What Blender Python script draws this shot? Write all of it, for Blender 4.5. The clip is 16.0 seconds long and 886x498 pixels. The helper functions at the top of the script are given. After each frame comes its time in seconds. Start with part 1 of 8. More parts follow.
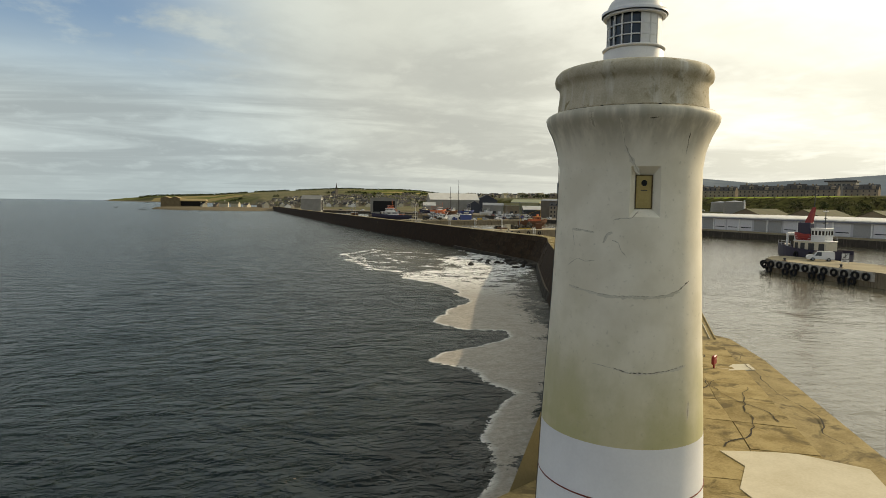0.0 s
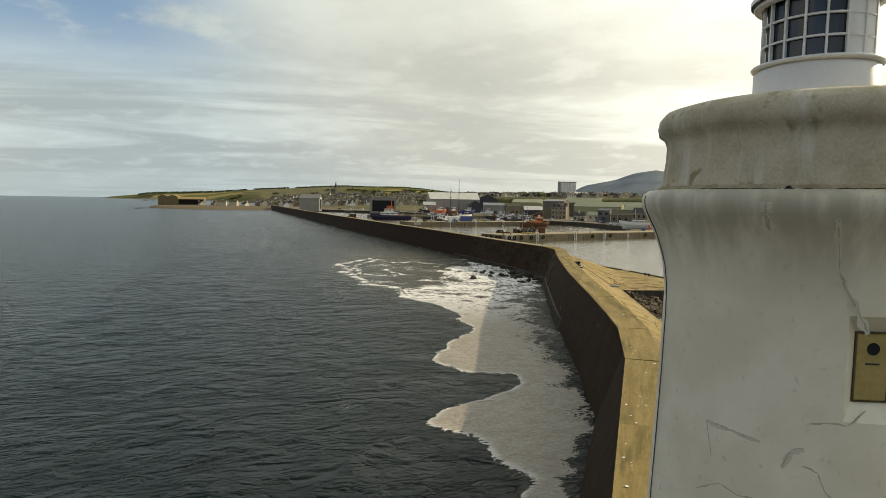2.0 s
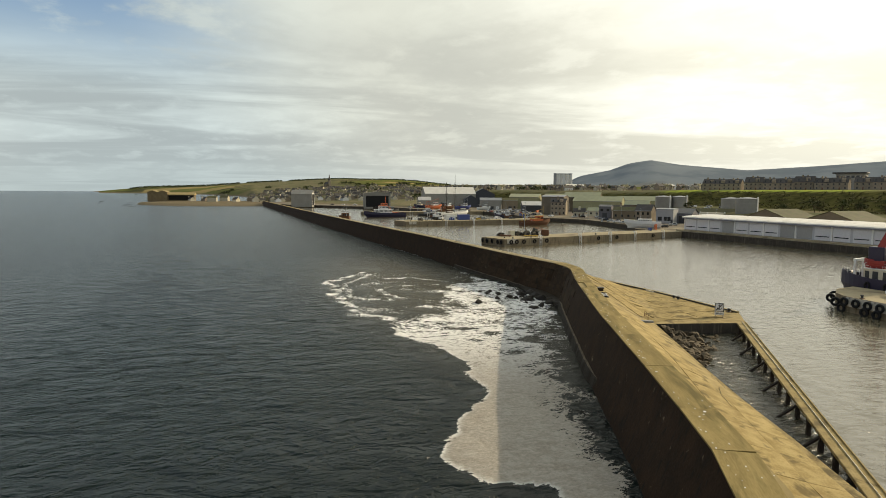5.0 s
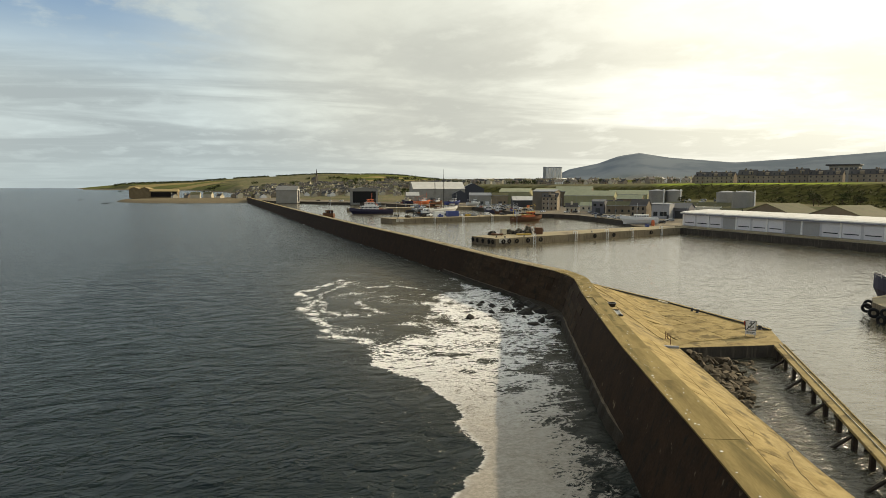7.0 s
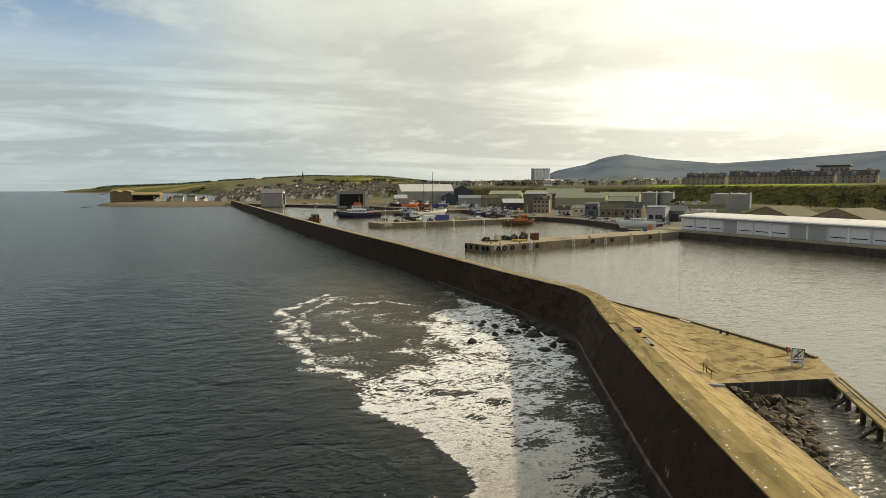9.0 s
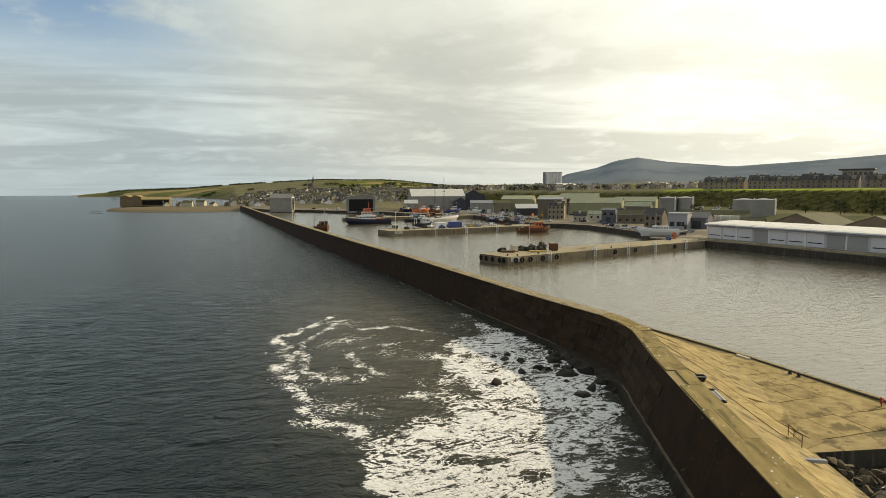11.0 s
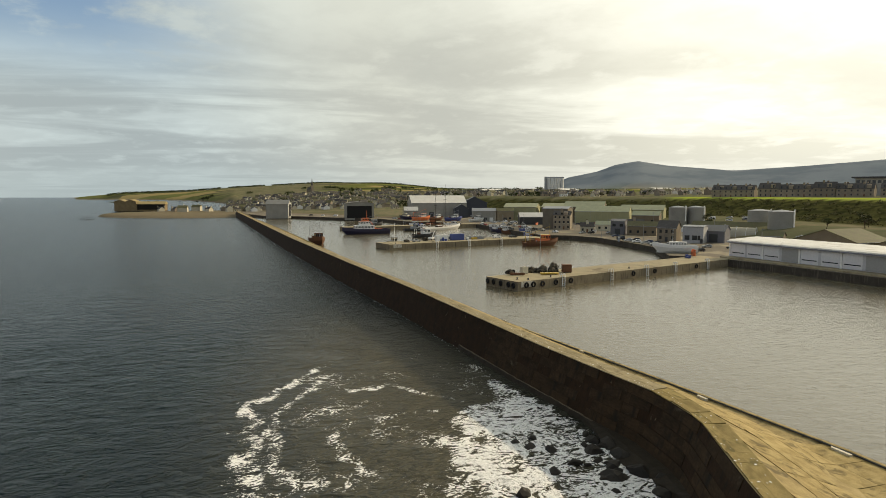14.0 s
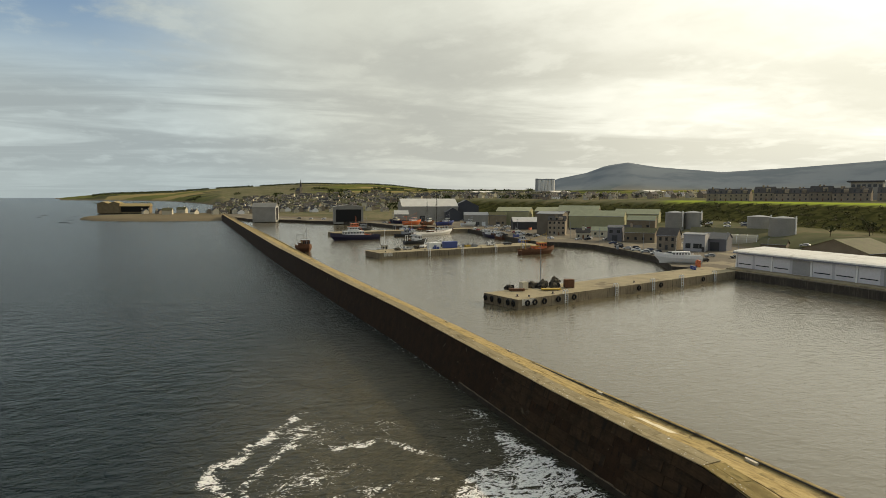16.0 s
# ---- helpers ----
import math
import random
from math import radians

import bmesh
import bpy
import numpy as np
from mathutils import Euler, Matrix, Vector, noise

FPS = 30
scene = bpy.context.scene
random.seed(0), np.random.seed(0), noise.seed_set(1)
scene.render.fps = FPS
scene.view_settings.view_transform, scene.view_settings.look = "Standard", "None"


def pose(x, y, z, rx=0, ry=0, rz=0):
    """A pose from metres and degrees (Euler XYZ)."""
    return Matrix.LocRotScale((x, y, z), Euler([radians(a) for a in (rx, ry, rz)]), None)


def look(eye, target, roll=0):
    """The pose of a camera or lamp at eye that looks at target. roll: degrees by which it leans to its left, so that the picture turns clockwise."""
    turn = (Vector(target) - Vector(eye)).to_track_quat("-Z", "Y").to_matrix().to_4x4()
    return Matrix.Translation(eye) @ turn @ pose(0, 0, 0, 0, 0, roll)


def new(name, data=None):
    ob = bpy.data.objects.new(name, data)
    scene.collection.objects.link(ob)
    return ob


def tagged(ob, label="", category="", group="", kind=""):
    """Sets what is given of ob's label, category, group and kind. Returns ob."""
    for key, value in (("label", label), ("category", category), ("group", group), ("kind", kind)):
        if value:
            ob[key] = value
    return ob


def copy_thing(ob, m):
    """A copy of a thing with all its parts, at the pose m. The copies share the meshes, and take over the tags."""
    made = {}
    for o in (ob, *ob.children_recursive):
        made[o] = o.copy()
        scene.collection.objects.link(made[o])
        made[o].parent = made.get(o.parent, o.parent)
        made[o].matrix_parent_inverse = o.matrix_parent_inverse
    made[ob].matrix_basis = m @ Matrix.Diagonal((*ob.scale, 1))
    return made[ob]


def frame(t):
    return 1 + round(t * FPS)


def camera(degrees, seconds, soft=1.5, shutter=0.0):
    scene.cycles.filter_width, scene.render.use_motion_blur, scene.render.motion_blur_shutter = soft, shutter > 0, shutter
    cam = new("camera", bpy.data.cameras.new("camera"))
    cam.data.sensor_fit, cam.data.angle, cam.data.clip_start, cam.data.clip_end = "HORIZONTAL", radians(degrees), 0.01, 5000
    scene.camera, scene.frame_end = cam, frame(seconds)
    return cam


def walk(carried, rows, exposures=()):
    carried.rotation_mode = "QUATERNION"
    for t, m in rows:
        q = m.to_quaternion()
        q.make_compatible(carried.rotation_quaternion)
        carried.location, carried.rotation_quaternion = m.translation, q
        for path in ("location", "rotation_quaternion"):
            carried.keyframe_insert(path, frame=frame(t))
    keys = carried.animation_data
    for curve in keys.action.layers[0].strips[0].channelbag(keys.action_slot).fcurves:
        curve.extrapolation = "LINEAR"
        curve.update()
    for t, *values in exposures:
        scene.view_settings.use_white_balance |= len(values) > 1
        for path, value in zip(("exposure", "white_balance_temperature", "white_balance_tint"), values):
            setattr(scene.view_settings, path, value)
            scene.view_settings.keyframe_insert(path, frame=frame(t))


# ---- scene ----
# camera and its flight
cam = camera(71.8, 16.0, soft=0.7)
PATH = [
    (0, (-9.111, -13.324, 15.302), (-8.303, -10.650, 15.093), 0.85),
    (0.5, (-8.511, -11.276, 15.945), (-7.706, -8.602, 15.730), 0.65),
    (1, (-7.916, -9.226, 16.517), (-7.111, -6.553, 16.303), 0.75),
    (1.5, (-7.342, -7.251, 17.045), (-6.537, -4.577, 16.830), 0.95),
    (2, (-6.836, -5.286, 17.602), (-6.028, -2.614, 17.381), 0.95),
    (2.5, (-6.570, -3.250, 18.220), (-5.768, -0.576, 17.995), 0.75),
    (3, (-6.290, -1.200, 18.930), (-5.489, 1.473, 18.700), 0.75),
    (3.5, (-5.989, 0.910, 19.634), (-5.179, 3.581, 19.397), 0.65),
    (4, (-5.335, 3.517, 20.329), (-4.514, 6.184, 20.088), 0.65),
    (6.5, (-0.496, 17.976, 22.337), (0.113, 19.870, 22.130), 0.1),
    (7, (0.765, 21.429, 22.356), (1.390, 23.317, 22.151), 0.1),
    (7.5, (1.567, 24.378, 22.495), (2.209, 26.261, 22.290), 0.1),
    (8, (2.224, 27.146, 22.586), (2.881, 29.024, 22.382), 0.1),
    (8.5, (2.565, 29.526, 22.843), (3.227, 31.403, 22.640), -0.0),
    (9, (2.782, 31.966, 23.155), (3.446, 33.842, 22.955), -0.1),
    (11.5, (6.418, 45.822, 24.986), (7.042, 47.714, 24.799), -0.2),
    (12, (6.962, 48.209, 25.621), (7.581, 50.102, 25.435), -0.2),
    (12.5, (7.700, 51.189, 26.455), (8.321, 53.081, 26.268), -0.2),
    (13, (8.570, 53.908, 27.292), (9.195, 55.799, 27.106), -0.2),
    (13.5, (9.419, 56.786, 27.879), (10.051, 58.675, 27.696), -0.1),
    (14, (10.404, 60.187, 28.406), (11.038, 62.075, 28.226), -0.0),
    (14.5, (11.311, 63.319, 29.195), (11.953, 65.204, 29.015), 0.0),
    (15, (11.989, 66.134, 29.762), (12.643, 68.015, 29.584), 0.0),
    (15.5, (12.845, 69.044, 30.481), (13.508, 70.923, 30.304), 0.1),
    (16, (13.023, 71.973, 30.957), (13.689, 73.850, 30.779), 0.1),
]
walk(cam, [(t, look(eye, target, roll)) for t, eye, target, roll in PATH],
     exposures=((0, -0.06), (1.5, 0.0), (3, 0.08), (12.5, 0.06), (14, 0.0), (16, -0.12)))

K = 1.4                              # the plan below is drawn at 1 : 1.4

# ---- world, sun ----
SUN_AZ, SUN_EL = 78.0, 23.5          # degrees from +y towards +x, and above the horizon
sun_dir = Vector((math.sin(radians(SUN_AZ)) * math.cos(radians(SUN_EL)),
                  math.cos(radians(SUN_AZ)) * math.cos(radians(SUN_EL)), math.sin(radians(SUN_EL))))


class Nodes:
    """Short hand for building a node tree."""

    def __init__(self, tree):
        self.t = tree
        tree.nodes.clear()

    def add(self, kind, **kw):
        n = self.t.nodes.new(kind)
        for k, v in kw.items():
            if k == "operation":
                n.operation = v
            elif k == "blend":
                n.data_type = "RGBA"
                n.blend_type = v
            elif k == "attribute_name":
                n.attribute_name = v
            elif k == "clamp":
                n.use_clamp = v
        return n

    def put(self, sock, v):
        if isinstance(v, bpy.types.NodeSocket):
            self.t.links.new(v, sock)
        else:
            sock.default_value = v

    def math(self, op, a, b=0.0, clamp=False):
        n = self.add("ShaderNodeMath", operation=op, clamp=clamp)
        self.put(n.inputs[0], a)
        self.put(n.inputs[1], b)
        return n.outputs[0]

    def vmath(self, op, a, b=(0, 0, 0)):
        n = self.add("ShaderNodeVectorMath", operation=op)
        self.put(n.inputs[0], a)
        self.put(n.inputs[1], b)
        return n

    def mix(self, fac, a, b, blend="MIX"):
        n = self.add("ShaderNodeMix", blend=blend)
        self.put(n.inputs[0], fac)
        self.put(n.inputs[6], a if isinstance(a, bpy.types.NodeSocket) else (*a, 1))
        self.put(n.inputs[7], b if isinstance(b, bpy.types.NodeSocket) else (*b, 1))
        return n.outputs[2]

    def ramp(self, fac, lo, hi, a=0.0, b=1.0):
        n = self.add("ShaderNodeMapRange")
        n.interpolation_type = "SMOOTHSTEP"
        self.put(n.inputs[0], fac)
        for i, v in enumerate((lo, hi, a, b)):
            self.put(n.inputs[i + 1], v)
        return n.outputs[0]

    def noise(self, vec, scale, detail=5.0, rough=0.55, dist=0.0):
        n = self.add("ShaderNodeTexNoise")
        if vec is not None:
            self.put(n.inputs["Vector"], vec)
        n.inputs["Scale"].default_value = scale
        n.inputs["Detail"].default_value = detail
        n.inputs["Roughness"].default_value = rough
        n.inputs["Distortion"].default_value = dist
        return n.outputs[0]

    def scaled(self, vec, sc, off=(0, 0, 0)):
        n = self.add("ShaderNodeMapping")
        self.put(n.inputs[0], vec)
        n.inputs[1].default_value = off
        n.inputs[3].default_value = sc
        return n.outputs[0]


def build_world():
    w = bpy.data.worlds.new("sky")
    scene.world = w
    w.use_nodes = True
    k = Nodes(w.node_tree)
    tc = k.add("ShaderNodeTexCoord").outputs["Generated"]
    d = k.vmath("NORMALIZE", tc).outputs[0]
    sep = k.add("ShaderNodeSeparateXYZ")
    k.put(sep.inputs[0], d)
    z = k.math("MAXIMUM", sep.outputs[2], 0.0)

    def plane(lift):
        up = k.math("ADD", z, lift)
        c = k.add("ShaderNodeCombineXYZ")
        k.put(c.inputs[0], k.math("DIVIDE", sep.outputs[0], up))
        k.put(c.inputs[1], k.math("DIVIDE", sep.outputs[1], up))
        return c.outputs[0]

    sky = k.add("ShaderNodeTexSky")
    sky.sky_type = "NISHITA"
    sky.sun_disc = False
    sky.sun_elevation, sky.sun_rotation = radians(SUN_EL), radians(SUN_AZ)
    sky.air_density, sky.dust_density = 1.0, 1.0
    clear = k.mix(1.0, sky.outputs[0], (0.13, 0.13, 0.13), "MULTIPLY")
    high, low = plane(0.16), plane(0.045)
    # a high sheet of ripples, and grey bars of stratus that crowd together towards the horizon
    big = k.noise(k.scaled(high, (0.50, 0.62, 1), (3.1, 1.7, 0)), 1.0, 8.0, 0.58, 0.5)
    fine = k.noise(k.scaled(high, (3.2, 2.6, 1), (7.7, 0.3, 0)), 1.0, 7.0, 0.60, 0.12)
    bars = k.noise(k.scaled(low, (0.16, 0.34, 1), (2.4, 5.1, 0)), 1.0, 7.0, 0.56, 0.6)
    cos_sun = k.vmath("DOT_PRODUCT", d, tuple(sun_dir)).outputs[1]
    sheet = k.math("ADD", k.math("MULTIPLY", big, 0.66), k.math("MULTIPLY", fine, 0.34))
    lit = k.mix(k.ramp(cos_sun, 0.12, 0.48), (0.615, 0.700, 0.690), (0.800, 0.815, 0.705))
    lit = k.mix(k.ramp(cos_sun, 0.48, 0.80), lit, (1.06, 1.04, 0.90))
    shade = k.mix(k.ramp(cos_sun, 0.12, 0.48), (0.404, 0.460, 0.463), (0.556, 0.565, 0.501))
    shade = k.mix(k.ramp(cos_sun, 0.48, 0.80), shade, (0.667, 0.650, 0.544))
    cloud = k.mix(k.ramp(sheet, 0.40, 0.62), lit, shade)
    cloud = k.mix(k.math("MULTIPLY", k.ramp(bars, 0.43, 0.58), k.ramp(z, 0.34, 0.12)), cloud, shade)
    cloud = k.mix(k.math("MULTIPLY", k.ramp(fine, 0.50, 0.70), 0.5), cloud, lit)
    cloud = k.mix(k.ramp(cos_sun, 0.0, -0.6, 0.0, 0.8), cloud, (0.96, 0.88, 0.74))
    burst = k.mix(k.math("POWER", k.ramp(cos_sun, 0.40, 1.0), 2.0), (0, 0, 0), (0.40, 0.385, 0.31))
    cloud = k.mix(1.0, cloud, burst, "ADD")
    gap = k.math("MULTIPLY", k.ramp(sheet, 0.56, 0.46), k.ramp(z, 0.12, 0.26))
    gap = k.math("MULTIPLY", gap, k.ramp(cos_sun, 0.34, 0.10))
    col = k.mix(gap, cloud, clear)
    hz = k.mix(k.ramp(cos_sun, 0.12, 0.75), (0.43, 0.50, 0.50), (0.72, 0.71, 0.62))
    col = k.mix(k.ramp(z, 0.075, 0.0, 0.0, 0.7), col, hz)
    bg = k.add("ShaderNodeBackground")
    k.put(bg.inputs[0], col)
    bg.inputs[1].default_value = 1.0
    out = k.add("ShaderNodeOutputWorld")
    k.put(out.inputs[0], bg.outputs[0])


build_world()
lamp = bpy.data.lights.new("sun", "SUN")
lamp.energy, lamp.angle, lamp.color = 4.0, radians(0.8), (1.0, 0.82, 0.55)
sun = new("sun", lamp)
sun.matrix_world = look((sun_dir * 200)[:], (0, 0, 0))

# ---- materials ----
MATS = {}


def material(name, col, rough=0.8, col2=None, scale=1.5, fine=18.0, mixing=0.5, bump=0.0, metal=0.0, bump_dist=0.02,
             stain=None, stain_scale=0.35, stain_lo=0.52, stain_hi=0.68, vary=0.0, streak=None, joints=None):
    """A worn surface: two tones at two scales, a stain layer, streaks down its face, rows of joints, and fine relief."""
    if name in MATS:
        return MATS[name]
    m = bpy.data.materials.new(name)
    m.use_nodes = True
    k = Nodes(m.node_tree)
    bs = k.add("ShaderNodeBsdfPrincipled")
    tc = k.add("ShaderNodeTexCoord").outputs["Object"]
    if vary:
        oi = k.add("ShaderNodeObjectInfo").outputs["Random"]
        sh = k.add("ShaderNodeCombineXYZ")
        for i, f in enumerate((91.0, 57.0, 33.0)):
            k.put(sh.inputs[i], k.math("MULTIPLY", oi, f))
        tc = k.vmath("ADD", tc, sh.outputs[0]).outputs[0]
    col2 = col2 or tuple(c * 0.72 for c in col)
    n1 = k.noise(tc, scale, 6)
    n2 = k.noise(tc, fine, 4)
    f = k.math("ADD", k.math("MULTIPLY", n1, 0.65), k.math("MULTIPLY", n2, 0.35))
    c = k.mix(k.ramp(f, 0.5 - mixing * 0.4, 0.5 + mixing * 0.4), col, col2)
    if stain:
        c = k.mix(k.ramp(k.noise(tc, stain_scale, 8, 0.65, 0.4), stain_lo, stain_hi), c, stain)
    if streak:
        c = k.mix(k.ramp(k.noise(k.scaled(tc, (2.6, 2.6, 0.22)), 1.0, 6, 0.6), 0.5, 0.72), c, streak)
    height = f
    if joints:
        br = k.add("ShaderNodeTexBrick")
        k.put(br.inputs["Vector"], joints["vec"](k, tc))
        br.inputs["Scale"].default_value = 1.0
        br.inputs["Brick Width"].default_value, br.inputs["Row Height"].default_value = joints["size"]
        br.inputs["Mortar Size"].default_value = joints.get("gap", 0.02)
        br.inputs["Color1"].default_value, br.inputs["Color2"].default_value = (1, 1, 1, 1), (0.78, 0.78, 0.78, 1)
        br.inputs["Mortar"].default_value = (*joints.get("mortar", (0.35, 0.35, 0.35)), 1)
        c = k.mix(joints.get("strength", 0.8), c, k.mix(1.0, c, br.outputs[0], "MULTIPLY"))
    if vary:
        hs = k.add("ShaderNodeHueSaturation")
        k.put(hs.inputs["Value"], k.math("ADD", k.math("MULTIPLY", oi, vary), 1.0 - vary / 2))
        k.put(hs.inputs["Color"], c)
        c = hs.outputs[0]
    k.put(bs.inputs["Base Color"], c)
    k.put(bs.inputs["Roughness"], k.math("ADD", k.math("MULTIPLY", n2, 0.18), rough - 0.09, clamp=True))
    bs.inputs["Metallic"].default_value = metal
    bs.inputs["Specular IOR Level"].default_value = 0.5 if rough < 0.6 else 0.15
    if bump:
        b = k.add("ShaderNodeBump")
        b.inputs["Strength"].default_value, b.inputs["Distance"].default_value = bump, bump_dist
        k.put(b.inputs["Height"], height)
        k.put(bs.inputs["Normal"], b.outputs[0])
    out = k.add("ShaderNodeOutputMaterial")
    k.put(out.inputs[0], bs.outputs[0])
    MATS[name] = m
    return m


def plain(name, col, rough=0.5, metal=0.0, vary=0.12):
    return material(name, col, rough, tuple(x * 0.8 for x in col), 2.0, 25, 0.8, metal=metal, vary=vary)


def glass(name, tint=(0.02, 0.025, 0.03)):
    if name in MATS:
        return MATS[name]
    m = bpy.data.materials.new(name)
    m.use_nodes = True
    bs = m.node_tree.nodes["Principled BSDF"]
    bs.inputs["Base Color"].default_value = (*tint, 1)
    bs.inputs["Roughness"].default_value = 0.06
    bs.inputs["IOR"].default_value = 1.5
    MATS[name] = m
    return m


def water_material():
    m = bpy.data.materials.new("sea_water")
    m.use_nodes = True
    k = Nodes(m.node_tree)
    geo = k.add("ShaderNodeNewGeometry").outputs["Position"]
    foam = k.add("ShaderNodeAttribute", attribute_name="foam").outputs["Fac"]
    calm = k.add("ShaderNodeAttribute", attribute_name="calm").outputs["Fac"]
    sand = k.add("ShaderNodeAttribute", attribute_name="churn").outputs["Fac"]
    # chop running along the wall, long swell, ripples
    warp = k.scaled(geo, (1, 1, 1))
    w1 = k.noise(k.scaled(warp, (0.20, 0.34, 1)), 1.0, 3, 0.5, 1.0)
    w2 = k.noise(k.scaled(warp, (0.80, 1.25, 1), (5, 2, 0)), 1.0, 4, 0.55, 0.9)
    w3 = k.noise(k.scaled(warp, (3.0, 5.0, 1), (1, 9, 0)), 1.0, 3, 0.5, 0.3)
    rough_h = k.math("ADD", k.math("MULTIPLY", w1, 1.15), k.math("ADD", k.math("MULTIPLY", w2, 0.58), k.math("MULTIPLY", w3, 0.12)))
    calm_h = k.math("ADD", k.math("MULTIPLY", w1, 0.11), k.math("ADD", k.math("MULTIPLY", w2, 0.085), k.math("MULTIPLY", w3, 0.012)))
    h = k.add("ShaderNodeMix")
    k.put(h.inputs[0], calm)
    k.put(h.inputs[2], rough_h)
    k.put(h.inputs[3], calm_h)
    b = k.add("ShaderNodeBump")
    b.inputs["Strength"].default_value, b.inputs["Distance"].default_value = 1.0, 1.0
    k.put(b.inputs["Height"], h.outputs[0])
    wt = k.add("ShaderNodeBsdfPrincipled")
    deep = k.mix(k.noise(k.scaled(geo, (0.02, 0.03, 1)), 1.0, 4), (0.003, 0.008, 0.008), (0.006, 0.012, 0.011))
    deep = k.mix(calm, deep, (0.120, 0.104, 0.066))
    deep = k.mix(sand, deep, (0.066, 0.060, 0.038))
    k.put(wt.inputs["Base Color"], deep)
    k.put(wt.inputs["Roughness"], k.ramp(calm, 0.0, 1.0, 0.17, 0.11))
    k.put(wt.inputs["Specular IOR Level"], k.ramp(calm, 0.0, 1.0, 0.27, 1.0))
    wt.inputs["IOR"].default_value = 1.33
    k.put(wt.inputs["Normal"], b.outputs[0])
    # foam: lace of torn cells where it is thin, a smooth milky film where it lies thick
    film = k.add("ShaderNodeAttribute", attribute_name="film").outputs["Fac"]

    def ridge(scale, off, detail, dist, thin):
        n = k.noise(k.scaled(geo, scale, off), 1.0, detail, 0.56, dist)
        return k.math("SUBTRACT", 1.0, k.math("MULTIPLY", k.math("ABSOLUTE", k.math("SUBTRACT", n, 0.5)), thin), clamp=True)

    def cells(size, off):
        """Bubbly net: bright along the borders of warped cells."""
        wob = k.add("ShaderNodeTexNoise")
        k.put(wob.inputs["Vector"], geo)
        wob.inputs["Scale"].default_value, wob.inputs["Detail"].default_value = 0.55 * size, 4.0
        shift = k.vmath("SCALE", wob.outputs["Color"])
        shift.inputs["Scale"].default_value = 2.2 / size
        v = k.add("ShaderNodeTexVoronoi")
        v.feature = "DISTANCE_TO_EDGE"
        k.put(v.inputs["Vector"], k.scaled(k.vmath("ADD", geo, shift.outputs[0]).outputs[0], (size * 0.8, size * 1.15, 0.0), off))
        v.inputs["Scale"].default_value = 1.0
        return k.math("SUBTRACT", 1.0, k.math("MULTIPLY", v.outputs["Distance"], 3.0), clamp=True)

    speck = k.noise(k.scaled(geo, (3.2, 4.2, 0.0)), 1.0, 7, 0.72)
    vein = k.math("MULTIPLY", cells(1.5, (7, 2, 0)), 0.85)
    strand = k.math("ADD", k.math("MULTIPLY", ridge((0.26, 0.40, 0.0), (3, 3, 0), 3, 2.4, 5.0), 0.40),
                    k.math("ADD", k.math("MULTIPLY", ridge((0.75, 1.15, 0.0), (9, 4, 0), 3, 2.2, 5.0), 0.34),
                           k.math("MULTIPLY", ridge((2.1, 3.0, 0.0), (1, 8, 0), 4, 1.6, 4.2), 0.24)))
    f = k.math("ADD", strand, k.math("ADD", k.math("MULTIPLY", vein, 0.10), k.math("MULTIPLY", speck, 0.26)))
    f = k.math("ADD", f, k.math("MULTIPLY", film, 0.22))
    need = k.math("SUBTRACT", 1.24, k.math("MULTIPLY", foam, k.ramp(film, 0.0, 1.0, 0.76, 0.88)))
    fac = k.math("MULTIPLY", k.ramp(k.math("SUBTRACT", f, need), -0.01, 0.11), k.ramp(foam, 0.02, 0.10))
    fac = k.math("MULTIPLY", fac, k.math("ADD", 0.60, k.math("MULTIPLY", speck, k.ramp(film, 0.0, 1.0, 0.7, 0.35))), clamp=True)
    fo = k.add("ShaderNodeBsdfPrincipled")
    lace = k.mix(k.ramp(k.math("ADD", k.math("MULTIPLY", strand, 1.0), k.math("MULTIPLY", speck, 0.45)), 0.55, 1.02), (0.17, 0.165, 0.14), (0.95, 0.94, 0.91))
    milk = k.mix(k.ramp(k.math("ADD", k.math("MULTIPLY", speck, 0.5), k.math("MULTIPLY", w2, 0.5)), 0.35, 0.65), (0.30, 0.265, 0.215), (0.45, 0.41, 0.345))
    k.put(fo.inputs["Base Color"], k.mix(film, lace, milk))
    fo.inputs["Roughness"].default_value = 0.8
    fb = k.add("ShaderNodeBump")
    k.put(fb.inputs["Strength"], k.ramp(film, 0.0, 1.0, 0.9, 0.30))
    fb.inputs["Distance"].default_value = 0.22
    k.put(fb.inputs["Height"], k.math("ADD", speck, k.math("ADD", k.math("MULTIPLY", strand, 1.2), k.math("MULTIPLY", w2, 1.6))))
    k.put(fo.inputs["Normal"], fb.outputs[0])
    mx = k.add("ShaderNodeMixShader")
    k.put(mx.inputs[0], fac)
    k.put(mx.inputs[1], wt.outputs[0])
    k.put(mx.inputs[2], fo.outputs[0])
    out = k.add("ShaderNodeOutputMaterial")
    k.put(out.inputs[0], mx.outputs[0])
    return m


